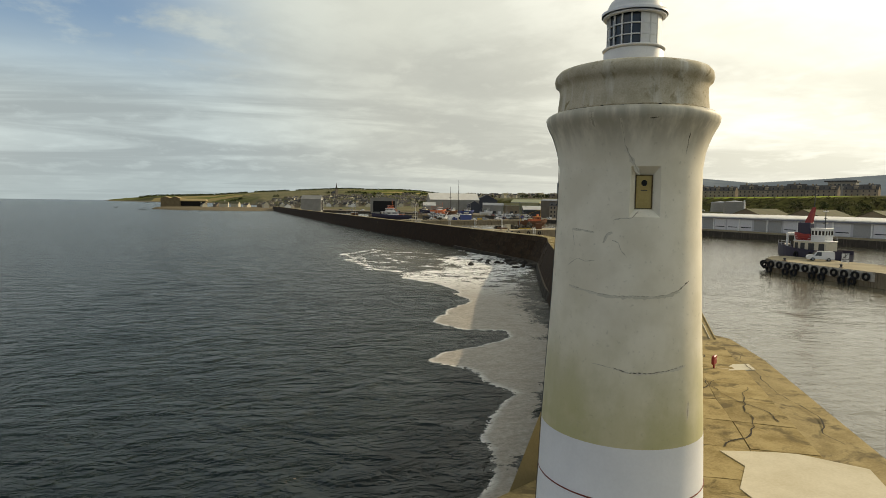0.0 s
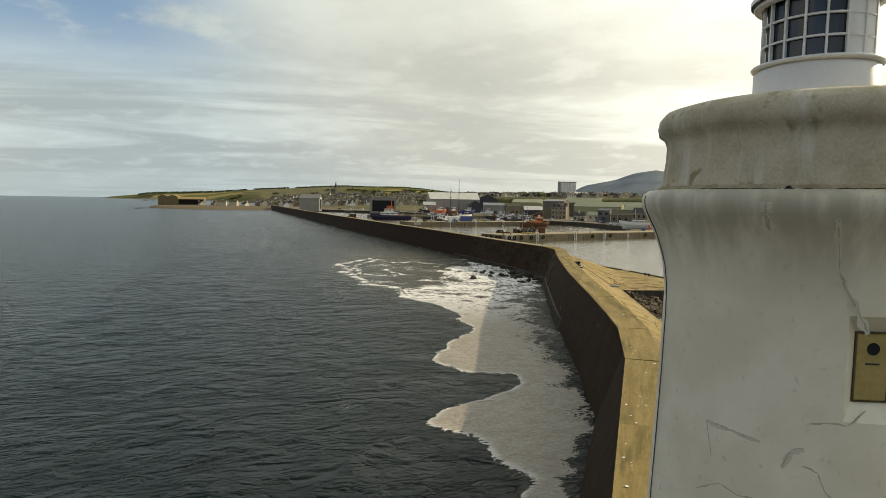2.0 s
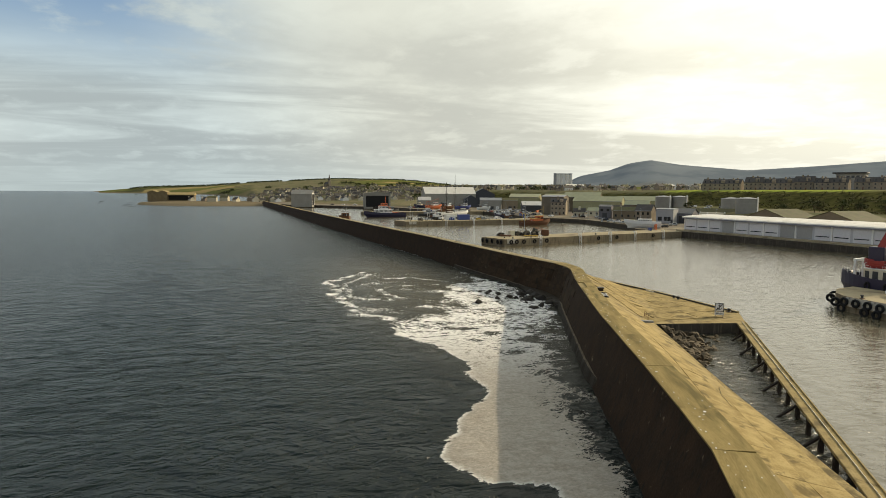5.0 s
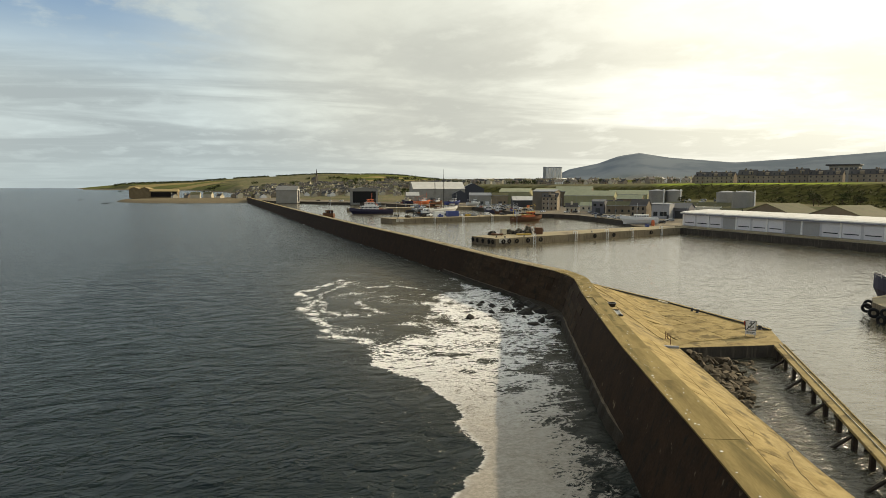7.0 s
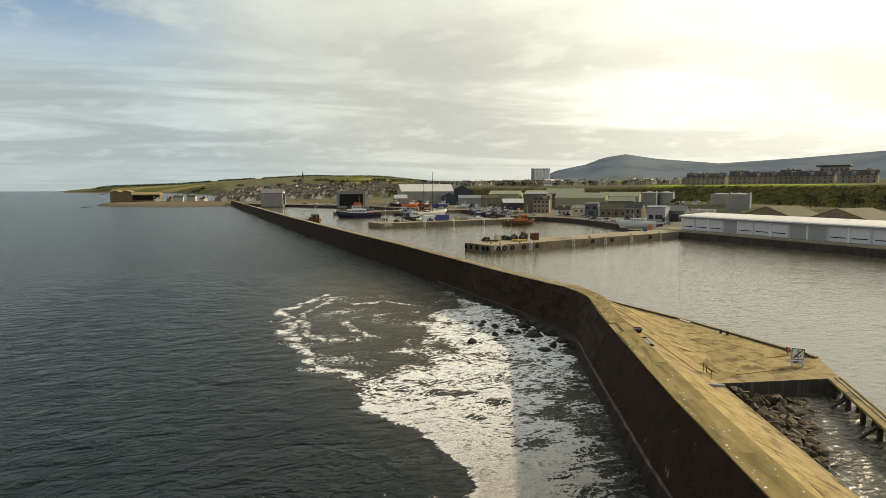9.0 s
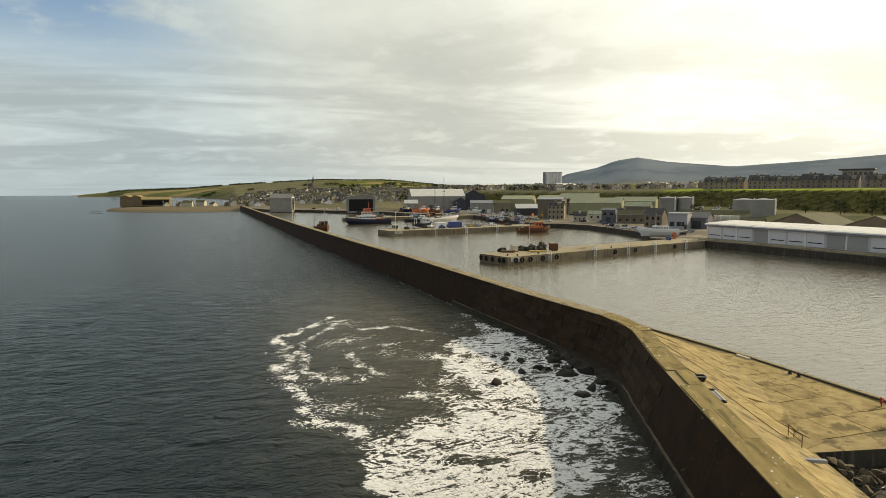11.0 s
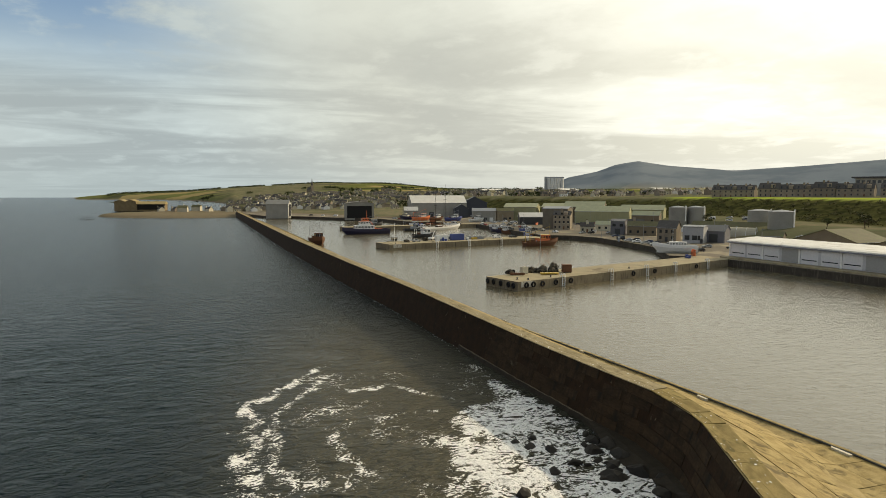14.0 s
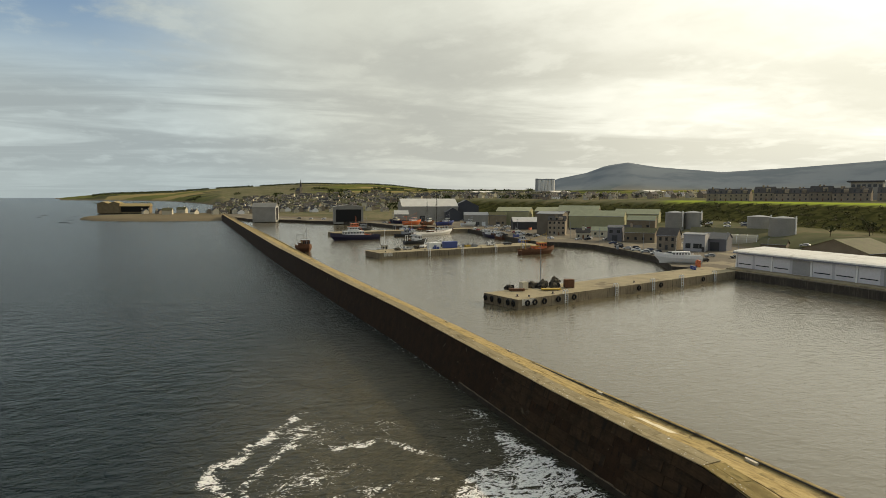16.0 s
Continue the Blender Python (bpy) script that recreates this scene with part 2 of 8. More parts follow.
WATER = water_material()
CONC = material("worn_concrete", (0.36, 0.28, 0.13), 0.9, (0.215, 0.16, 0.065), 0.8, 9, 0.45, bump=0.9, stain=(0.125, 0.095, 0.045),
                stain_scale=0.5, stain_lo=0.51, stain_hi=0.63)
PARA = material("parapet_concrete", (0.31, 0.245, 0.115), 0.9, (0.23, 0.175, 0.078), 0.7, 14, 0.7, bump=0.35,
                stain=(0.44, 0.37, 0.22), stain_scale=0.5, stain_lo=0.58, stain_hi=0.75)
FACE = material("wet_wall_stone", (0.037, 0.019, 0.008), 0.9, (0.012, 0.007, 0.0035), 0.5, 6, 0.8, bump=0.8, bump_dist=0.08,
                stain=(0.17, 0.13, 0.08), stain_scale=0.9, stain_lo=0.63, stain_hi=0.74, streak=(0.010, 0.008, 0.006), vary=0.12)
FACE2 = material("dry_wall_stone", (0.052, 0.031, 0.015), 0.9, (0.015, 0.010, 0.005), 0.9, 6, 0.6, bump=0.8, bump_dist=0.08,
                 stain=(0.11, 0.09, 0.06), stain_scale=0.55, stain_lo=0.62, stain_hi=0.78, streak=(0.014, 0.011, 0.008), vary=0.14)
WEED = material("weedy_stone", (0.034, 0.025, 0.015), 0.7, (0.014, 0.011, 0.007), 1.2, 9, 0.8, bump=0.8, bump_dist=0.08)
SCOUR = material("scoured_footing", (0.15, 0.12, 0.08), 0.85, (0.06, 0.047, 0.03), 1.0, 9, 0.5, bump=0.8, bump_dist=0.05)
ROCK = material("wet_rock", (0.036, 0.031, 0.024), 0.6, (0.014, 0.012, 0.010), 1.4, 9, 0.8, bump=0.8, bump_dist=0.05, vary=0.5)
RUBBLE = material("rubble_stone", (0.16, 0.125, 0.08), 0.85, (0.055, 0.043, 0.027), 1.4, 9, 0.8, bump=0.7, bump_dist=0.05, vary=0.6)
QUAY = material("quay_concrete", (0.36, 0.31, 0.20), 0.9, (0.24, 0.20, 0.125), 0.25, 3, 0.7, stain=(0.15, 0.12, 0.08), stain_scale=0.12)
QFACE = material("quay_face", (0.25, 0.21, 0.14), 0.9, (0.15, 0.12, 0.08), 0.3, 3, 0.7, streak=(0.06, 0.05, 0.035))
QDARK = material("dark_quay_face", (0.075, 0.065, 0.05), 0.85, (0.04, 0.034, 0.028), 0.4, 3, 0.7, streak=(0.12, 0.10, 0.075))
TIMBER = material("tarred_timber", (0.05, 0.04, 0.03), 0.8, (0.025, 0.02, 0.015), 1, 10, 0.7)


def shaft_material():
    m = bpy.data.materials.new("stained_tower_paint")
    m.use_nodes = True
    k = Nodes(m.node_tree)
    bs = k.add("ShaderNodeBsdfPrincipled")
    tc = k.scaled(k.add("ShaderNodeTexCoord").outputs["Object"], (1 / K, 1 / K, 1 / K))
    sep = k.add("ShaderNodeSeparateXYZ")
    k.put(sep.inputs[0], tc)
    n1, n2 = k.noise(tc, 0.9, 7, 0.6), k.noise(tc, 11.0, 5)
    c = k.mix(k.ramp(n1, 0.35, 0.65), (0.80, 0.745, 0.605), (0.69, 0.635, 0.49))
    # soot and wash running down below the moulding
    run = k.noise(k.scaled(tc, (3.0, 3.0, 0.18)), 1.0, 6, 0.6)
    c = k.mix(k.math("MULTIPLY", k.ramp(run, 0.34, 0.62, 0.25, 1.0), k.ramp(sep.outputs[2], 8.75, 9.65)), c, (0.42, 0.385, 0.29))
    # algae rising from the foot in uneven tongues
    low = k.math("ADD", sep.outputs[2], k.math("MULTIPLY", k.noise(k.scaled(tc, (1.1, 1.1, 0.5)), 1.0, 6, 0.6), -3.2))
    c = k.mix(k.ramp(low, 4.8, 1.8), c, k.mix(k.ramp(n1, 0.4, 0.6), (0.56, 0.51, 0.30), (0.48, 0.45, 0.23)))
    c = k.mix(k.math("MULTIPLY", k.ramp(n2, 0.6, 0.75), 0.35), c, (0.34, 0.31, 0.21))
    k.put(bs.inputs["Base Color"], c)
    bs.inputs["Roughness"].default_value = 0.6
    b = k.add("ShaderNodeBump")
    b.inputs["Strength"].default_value, b.inputs["Distance"].default_value = 0.25, 0.03
    k.put(b.inputs["Height"], k.math("ADD", n1, k.math("MULTIPLY", n2, 0.3)))
    k.put(bs.inputs["Normal"], b.outputs[0])
    out = k.add("ShaderNodeOutputMaterial")
    k.put(out.inputs[0], bs.outputs[0])
    return m


TOWER = shaft_material()
LHGREY = material("grey_cement_band", (0.56, 0.505, 0.38), 0.9, (0.38, 0.33, 0.225), 2.4, 26, 0.5, bump=0.7,
                  stain=(0.27, 0.225, 0.13), stain_scale=2.2, stain_lo=0.54, stain_hi=0.66, streak=(0.66, 0.64, 0.56))
FRESH = material("fresh_white_paint", (0.78, 0.78, 0.78), 0.6, (0.70, 0.70, 0.70), 1.2, 12, 0.7)
CRACK = plain("crack_dark", (0.055, 0.045, 0.03), 0.95)
WHITE = plain("white_paint", (0.75, 0.75, 0.73), 0.5)
OFFW = plain("cream_paint", (0.62, 0.57, 0.44), 0.6)
BLACK = plain("black_rubber", (0.02, 0.02, 0.02), 0.8)
RUST = material("rust_steel", (0.16, 0.075, 0.04), 0.8, (0.09, 0.05, 0.03), 2, 12, 0.7)
RED = plain("red_paint", (0.30, 0.030, 0.026), 0.5)
ORANGE = plain("orange_paint", (0.62, 0.16, 0.05), 0.5)
NAVY = plain("navy_hull", (0.020, 0.018, 0.050), 0.4)
BLUE = plain("blue_paint", (0.045, 0.07, 0.24), 0.5)
DARK = plain("dark_steel", (0.03, 0.032, 0.035), 0.5)
GREY = plain("grey_paint", (0.30, 0.31, 0.32), 0.6)
YELL = plain("yellow_paint", (0.55, 0.36, 0.05), 0.5)
PANE = glass("dark_pane")
ROOFW = material("pale_sheet_roof", (0.66, 0.64, 0.58), 0.55, (0.55, 0.52, 0.46), 0.2, 3, 0.7)
ROOFG = material("grey_green_roof", (0.36, 0.365, 0.23), 0.6, (0.26, 0.265, 0.17), 0.2, 3, 0.7)
ROOFD = material("dark_sheet_roof", (0.055, 0.058, 0.068), 0.5, (0.04, 0.042, 0.05), 0.2, 3, 0.7)
SLATE = material("slate_roof", (0.085, 0.08, 0.075), 0.75, (0.055, 0.05, 0.048), 0.5, 4, 0.7, vary=0.4)
ROOFBR = material("mossy_fibre_roof", (0.135, 0.122, 0.066), 0.8, (0.085, 0.083, 0.045), 0.3, 3, 0.7, stain=(0.12, 0.135, 0.05))
WALLG = material("grey_cladding", (0.29, 0.28, 0.25), 0.6, (0.22, 0.21, 0.185), 0.2, 2, 0.6, vary=0.2)
WALLY = material("olive_cladding", (0.34, 0.33, 0.19), 0.65, (0.28, 0.27, 0.15), 0.2, 2, 0.6)
WALLBR = material("brown_harled_wall", (0.23, 0.19, 0.13), 0.85, (0.16, 0.13, 0.09), 0.3, 3, 0.7, vary=0.5)
SAND = material("sandstone_wall", (0.30, 0.25, 0.185), 0.85, (0.19, 0.16, 0.12), 0.4, 3, 0.7, vary=0.4)
HARL = material("pale_harled_wall", (0.52, 0.48, 0.37), 0.85, (0.42, 0.38, 0.28), 0.3, 3, 0.7, vary=0.5)
BRONZE = material("brown_hangar_wall", (0.22, 0.165, 0.09), 0.7, (0.15, 0.11, 0.06), 0.2, 2, 0.6)
LEAF = material("leaf_green", (0.055, 0.066, 0.02), 0.8, (0.03, 0.038, 0.012), 0.6, 4, 0.8, vary=0.5)
DUNLEAF = material("olive_scrub", (0.085, 0.078, 0.03), 0.85, (0.05, 0.048, 0.02), 0.4, 3, 0.8, vary=0.5)
BARK = plain("bark", (0.07, 0.05, 0.035), 0.9)

# ---- mesh helpers ----
from mathutils.geometry import tessellate_polygon




def at(x, y, z, rx=0, ry=0, rz=0):
    """A pose at a place of the plan."""
    return pose(x * K, y * K, z * K, rx, ry, rz)


def full_size(ob):
    """Bring a mesh that was drawn in plan units, or all parts of a thing, to full size."""
    done = set()
    for o in (ob, *ob.children_recursive):
        if o.type == "MESH" and o.data.name not in done:
            done.add(o.data.name)
            o.data.transform(Matrix.Scale(K, 4))
        if o is not ob:
            m = o.matrix_basis.copy()
            o.matrix_basis = Matrix.Translation(m.translation * K) @ m.to_3x3().to_4x4()
    return ob


def thing(name, x, y, z, rz=0.0, label="", category="", group="", kind=""):
    ob = new(name)
    ob.empty_display_size = 0.2
    ob.matrix_world = at(x, y, z, 0, 0, rz)
    return tagged(ob, label, category, group, kind)


def mesh_of(bm, material_, smooth=False):
    me = bpy.data.meshes.new("mesh")
    bm.normal_update()
    bm.to_mesh(me)
    bm.free()
    for m in (material_ if isinstance(material_, (list, tuple)) else [material_]):
        me.materials.append(m)
    if smooth:
        for p in me.polygons:
            p.use_smooth = True
    return me


def part(name, bm, material_, parent=None, label="", smooth=False, kind=""):
    """One bmesh as one mesh object under a thing or a part."""
    ob = new(name, mesh_of(bm, material_, smooth))
    if parent is not None:
        ob.parent = parent
    return tagged(ob, label, kind=kind)


def box(bm, x0, x1, y0, y1, z0, z1, m=None, bevel=0.0, mat=0):
    vs = [bm.verts.new(v) for v in ((x0, y0, z0), (x1, y0, z0), (x1, y1, z0), (x0, y1, z0), (x0, y0, z1), (x1, y0, z1), (x1, y1, z1), (x0, y1, z1))]
    fs = [bm.faces.new([vs[i] for i in q]) for q in ((3, 2, 1, 0), (4, 5, 6, 7), (0, 1, 5, 4), (1, 2, 6, 5), (2, 3, 7, 6), (3, 0, 4, 7))]
    for f in fs:
        f.material_index = mat
    if bevel:
        es = {e for f in fs for e in f.edges}
        r = bmesh.ops.bevel(bm, geom=list(es), offset=bevel, segments=1, affect="EDGES")
        vs = list({v for f in r["faces"] for v in f.verts} | {v for v in vs if v.is_valid})
    if m is not None:
        bmesh.ops.transform(bm, matrix=m, verts=[v for v in vs if v.is_valid])
    return vs


def prism(bm, pts, z0, z1, top_mat=0, side_mat=0):
    """A level slab over a simple polygon."""
    lo = [bm.verts.new((x, y, z0)) for x, y in pts]
    hi = [bm.verts.new((x, y, z1)) for x, y in pts]
    n = len(pts)
    area = sum(a[0] * b[1] - b[0] * a[1] for a, b in zip(pts, pts[1:] + pts[:1]))
    for tri in tessellate_polygon([[Vector((x, y, 0)) for x, y in pts]]):
        i, j, k = tri
        up = (Vector(pts[j]) - Vector(pts[i])).cross(Vector(pts[k]) - Vector(pts[i])) > 0
        t = (i, j, k) if up else (k, j, i)
        bm.faces.new([hi[q] for q in t]).material_index = top_mat
        bm.faces.new([lo[q] for q in t[::-1]]).material_index = side_mat
    for i in range(n):
        j = (i + 1) % n
        q = (lo[i], lo[j], hi[j], hi[i])
        bm.faces.new(q if area > 0 else q[::-1]).material_index = side_mat


def cyl(bm, p, q, r, r2=None, n=10, caps=True):
    p, q = Vector(p), Vector(q)
    d = q - p
    m = Matrix.Translation((p + q) / 2) @ d.to_track_quat("Z", "Y").to_matrix().to_4x4()
    bmesh.ops.create_cone(bm, cap_ends=caps, segments=n, radius1=r, radius2=r if r2 is None else r2, depth=d.length, matrix=m)


def lathe(bm, prof, n=48, a0=0.0, a1=360.0, mat=0):
    full = abs(a1 - a0 - 360) < 1e-6
    cols = n if full else n + 1
    rings = []
    for r, z in prof:
        rings.append([bm.verts.new((r * math.cos(radians(a0 + (a1 - a0) * i / n)), r * math.sin(radians(a0 + (a1 - a0) * i / n)), z)) for i in range(cols)])
    for a, b in zip(rings, rings[1:]):
        for i in range(n):
            j = (i + 1) % cols
            f = bm.faces.new((a[i], a[j], b[j], b[i]))
            f.material_index = mat
    return rings


def torus(bm, R, r, m, n=14, k=7):
    rows = []
    for i in range(n):
        a = 2 * math.pi * i / n
        rows.append([bm.verts.new(m @ Vector(((R + r * math.cos(2 * math.pi * j / k)) * math.cos(a), (R + r * math.cos(2 * math.pi * j / k)) * math.sin(a), r * math.sin(2 * math.pi * j / k)))) for j in range(k)])
    for i in range(n):
        for j in range(k):
            bm.faces.new((rows[i][j], rows[(i + 1) % n][j], rows[(i + 1) % n][(j + 1) % k], rows[i][(j + 1) % k]))


def tube(bm, pts, r, n=6):
    for p, q in zip(pts, pts[1:]):
        cyl(bm, p, q, r, n=n)


def offset(line, d):
    """A polyline moved d metres to its right."""
    out = []
    for i, p in enumerate(line):
        a, b = Vector(line[max(i - 1, 0)]), Vector(line[min(i + 1, len(line) - 1)])
        t = (b - a).normalized()
        out.append((p[0] + t.y * d, p[1] - t.x * d))
    return out


def along(line, s):
    """The point and direction s metres along a polyline."""
    for a, b in zip(line, line[1:]):
        a, b = Vector(a), Vector(b)
        L = (b - a).length
        if s <= L:
            return a + (b - a) * (s / L), (b - a) / L
        s -= L
    return b, (b - a).normalized()


# ---- the plan ----
WALL_Z, DECK_Z, QUAY_Z, SEA_Z = 5.95, 2.87, 3.65, 1.85
OUTER = [(2.0, 6.7), (12.25, 21.6), (16.0, 30.1), (22.9, 47.1), (27.5, 57.7), (31.2, 66.0), (34.9, 73.6), (35.8, 79.0), (35.0, 86.5), (34.3, 94.5), (33.4, 111.0),
         (32.2, 133.0), (29.4, 166.0), (23.5, 250.0), (6.6, 569.0)]
PARAPET, BATTER, GLACIS = 1.5, 2.9, 2.6   # width of the wall top, how far its foot stands out, rise of the deck behind it
INNER = offset(OUTER, PARAPET)
KERB = [(46.35, 58.0), (46.3, 72.0), (44.8, 89.0), (42.2, 112.0), (40.3, 130.0), (37.0, 160.0), (30.0, 312.0), (14.6, 569.0)]


def wall_x(y):
    return np.interp(y, [-6, 3, *[p[1] for p in OUTER], 575], [-2, -1.5, *[p[0] for p in OUTER], 6.5])


def deck_z(x, y):
    """Height of the pier's walking surface: a glacis that falls from the parapet to the level harbour side."""
    d = (x - float(wall_x(y))) * (0.917 if y < 74 else 0.995)
    reach = 6.8 + 2.0 * min(max((y - 58.0) / 14.0, 0.0), 1.0)
    f = min(max((reach - d) / (reach - PARAPET), 0.0), 1.0)
    return DECK_Z + GLACIS * f * min(max((y - 15.0) / 26.0, 0.0), 1.0)


# ---- sea: one sheet, fine beside the wall ----
def axis(a, b, step, far):
    mid = list(np.arange(a, b + step / 2, step))
    lo, hi, g = [], [], step
    x = a
    while x > -far:
        g *= 1.16
        x -= g
        lo.append(max(x, -far))
    x, g = b, step
    while x < far:
        g *= 1.16
        x += g
        hi.append(min(x, far))
    return np.array(lo[::-1] + mid + hi)


def build_sea():
    xs, ys = axis(-16, 35, 0.3, 3400), axis(2, 118, 0.36, 3440)
    X, Y = np.meshgrid(xs, ys)
    nx, ny = len(xs), len(ys)
    wx = wall_x(Y)
    inside = (X > wx + 0.9) & (Y > -40) & (Y < 640)
    calm = inside.astype(float)
    calm = np.where(Y < 3, calm * np.clip((Y + 40) / 43, 0, 1) * np.clip((X + 1) / 14, 0, 1), calm)
    # lower calm darkens the basin's colour for catwalk shade and timber reflections
    basin = inside & (Y > 21) & (Y < 56.5) & (X < 21.0 + (Y - 22.2) * 0.7025)
    calm = np.where(basin, 0.35, calm)
    edge = np.interp(Y, [3, 7.9, 13.1, 17.5, 19.2, 22, 24.3, 26, 27.2, 29, 30.7, 31.8, 35.1, 38, 41.8, 45.3, 49, 52.9, 55, 59.6, 67.5, 72.8, 85, 97.5, 104, 107, 109, 112],
                     [-2, -0.1, 2.8, 5, 4.5, 4.0, 2.7, 4.3, 7, 9.6, 10.6, 7.6, 6.2, 8, 10.3, 13, 12.3, 12.4, 12.8, 10.5, 10, 7, 6, 6.2, 12.5, 17, 26, 36])
    near = (np.abs(X - 10) < 30) & (Y > 0) & (Y < 135)
    n1, n2 = np.zeros_like(X), np.zeros_like(X)
    idx = np.argwhere(near)
    for i, j in idx:
        x, y = X[i, j], Y[i, j]
        n1[i, j] = noise.noise((x * 0.24, y * 0.24, 0.3))
        n2[i, j] = noise.noise((x * 0.7, y * 0.7, 4.3))
    din = X - edge + n1 * 1.5 + n2 * 0.5
    S = lambda v, a, b: np.clip((v - a) / (b - a), 0, 1) ** 2 * (3 - 2 * np.clip((v - a) / (b - a), 0, 1))
    front = S(din, -0.2, 0.7)
    band = S(din, -0.2, 0.5) * (1 - S(din, 3.0, 7.0))
    solid = 1 - S(Y, 38, 50)
    n3 = np.zeros_like(X)
    for i, j in idx:
        n3[i, j] = noise.noise((X[i, j] * 0.34, Y[i, j] * 0.52, 8.1))
    dens = solid * (0.90 + 0.22 * n1) + (1 - solid) * (0.66 + 0.30 * n1 + 0.14 * n2 - 0.50 * S(Y, 62, 74))
    dens -= 0.42 * S(n3, 0.05, 0.42) * S(Y, 36, 48) * (1 - S(Y, 64, 72))
    dens = np.maximum(dens, band * (1 - S(Y, 64, 72)) * np.interp(Y, [44, 52, 60, 72], [0.92, 0.80, 0.72, 0.5]))
    dens *= front
    # churned white water over the boulders, and thin drifting strands beyond it
    churned = X - np.interp(Y, [62, 66, 72, 78, 82, 84, 90, 98, 101], [15, 14, 14.4, 16.4, 20, 21.6, 23.7, 31, 36]) + n1 * 2.6 + n2
    dens = np.maximum(dens, (0.50 + 0.17 * S(churned, 1.5, 8.0) + 0.36 * n1 + 0.24 * n2 + 0.22 * n3) * S(churned, -0.6, 2.2) * S(Y, 60, 68))
    for line, wd, dn in ((((16.7, 110.5), (12.7, 103.6), (7.4, 97.6), (8.1, 91.6), (7.3, 85.6), (8.2, 79.0), (9.0, 72.3), (11.3, 68.5)), 1.4, 0.54),
                         (((16.6, 104.6), (9.8, 95.1), (8.8, 84.0), (13.5, 80.3)), 1.1, 0.48),
                         (((22.9, 91.2), (16.6, 91.2), (13.6, 89.7), (14.1, 84.4), (15.8, 80.5)), 1.0, 0.45),
                         (((16.4, 98.9), (20.6, 99.5), (24.8, 93.4)), 1.0, 0.42)):
        for (ax, ay), (bx, by) in zip(line, line[1:]):
            px, py = X + n1 * 1.3 + n3 * 0.7, Y + n2 * 1.1
            h = np.clip(((px - ax) * (bx - ax) + (py - ay) * (by - ay)) / ((bx - ax) ** 2 + (by - ay) ** 2), 0, 1)
            far = np.hypot(px - ax - h * (bx - ax), py - ay - h * (by - ay))
            dens = np.maximum(dens, (dn + 0.34 * n2 + 0.26 * n3) * (1 - S(far, 0.1, wd)))
    dens *= 1 - S(Y, 104, 114)
    # open dark water licking the foot of the wall
    toe = wx - X
    wet = np.clip((66 - Y) / 14, 0, 1)
    reach = np.interp(Y, [10, 24, 32, 42, 62], [2.6, 3.6, 5.2, 8.0, 8.5])
    dens *= 1 - wet * (1 - S(toe + n1 * 1.6 + n2 * 1.2 + n3 * 1.6, 1.5, reach))
    dens *= 1 - (1 - wet) * (1 - S(toe + n2 * 0.8, 1.4, 3.2))
    foam = np.where(near & ~inside, np.clip(dens, 0, 1), 0)
    film = np.where(near & ~inside, (1 - S(Y, 42, 66)) * front, 0)
    strip = (Y > 108) & (Y < 420) & (toe > -0.5) & (toe < 4)
    foam = np.where(strip & ~inside, np.maximum(foam, 0.42 * (1 - toe / 4)), foam)
    churn = np.where(inside, 0, (1 - S(np.hypot((X - 21) / 21, (Y - 92) / 62), 0.15, 1.0)))
    Z = SEA_Z + np.where(near, 0.10 * n1 + 0.05 * n2, 0.0)
    me = bpy.data.meshes.new("sea")
    co = np.stack([X, Y, Z], -1).reshape(-1, 3) * K
    a = (np.arange(ny - 1)[:, None] * nx + np.arange(nx - 1)[None, :]).ravel()
    quads = np.stack([a, a + 1, a + nx + 1, a + nx], -1)
    me.from_pydata(co.tolist(), [], quads.tolist())
    for name, v in (("foam", foam), ("film", film), ("calm", calm), ("churn", churn)):
        at = me.attributes.new(name, "FLOAT", "POINT")
        at.data.foreach_set("value", v.ravel().astype(np.float32))
    me.materials.append(WATER)
    me.polygons.foreach_set("use_smooth", np.ones(len(quads), dtype=bool))
    tagged(new("water", me), "dark green-grey sea with torn white foam along the wall", "sea", kind="structure")


build_sea()


# ---- land: one sheet out to the hills ----
def smooth(v, a, b):
    t = min(max((v - a) / (b - a), 0.0), 1.0)
    return t * t * (3 - 2 * t)


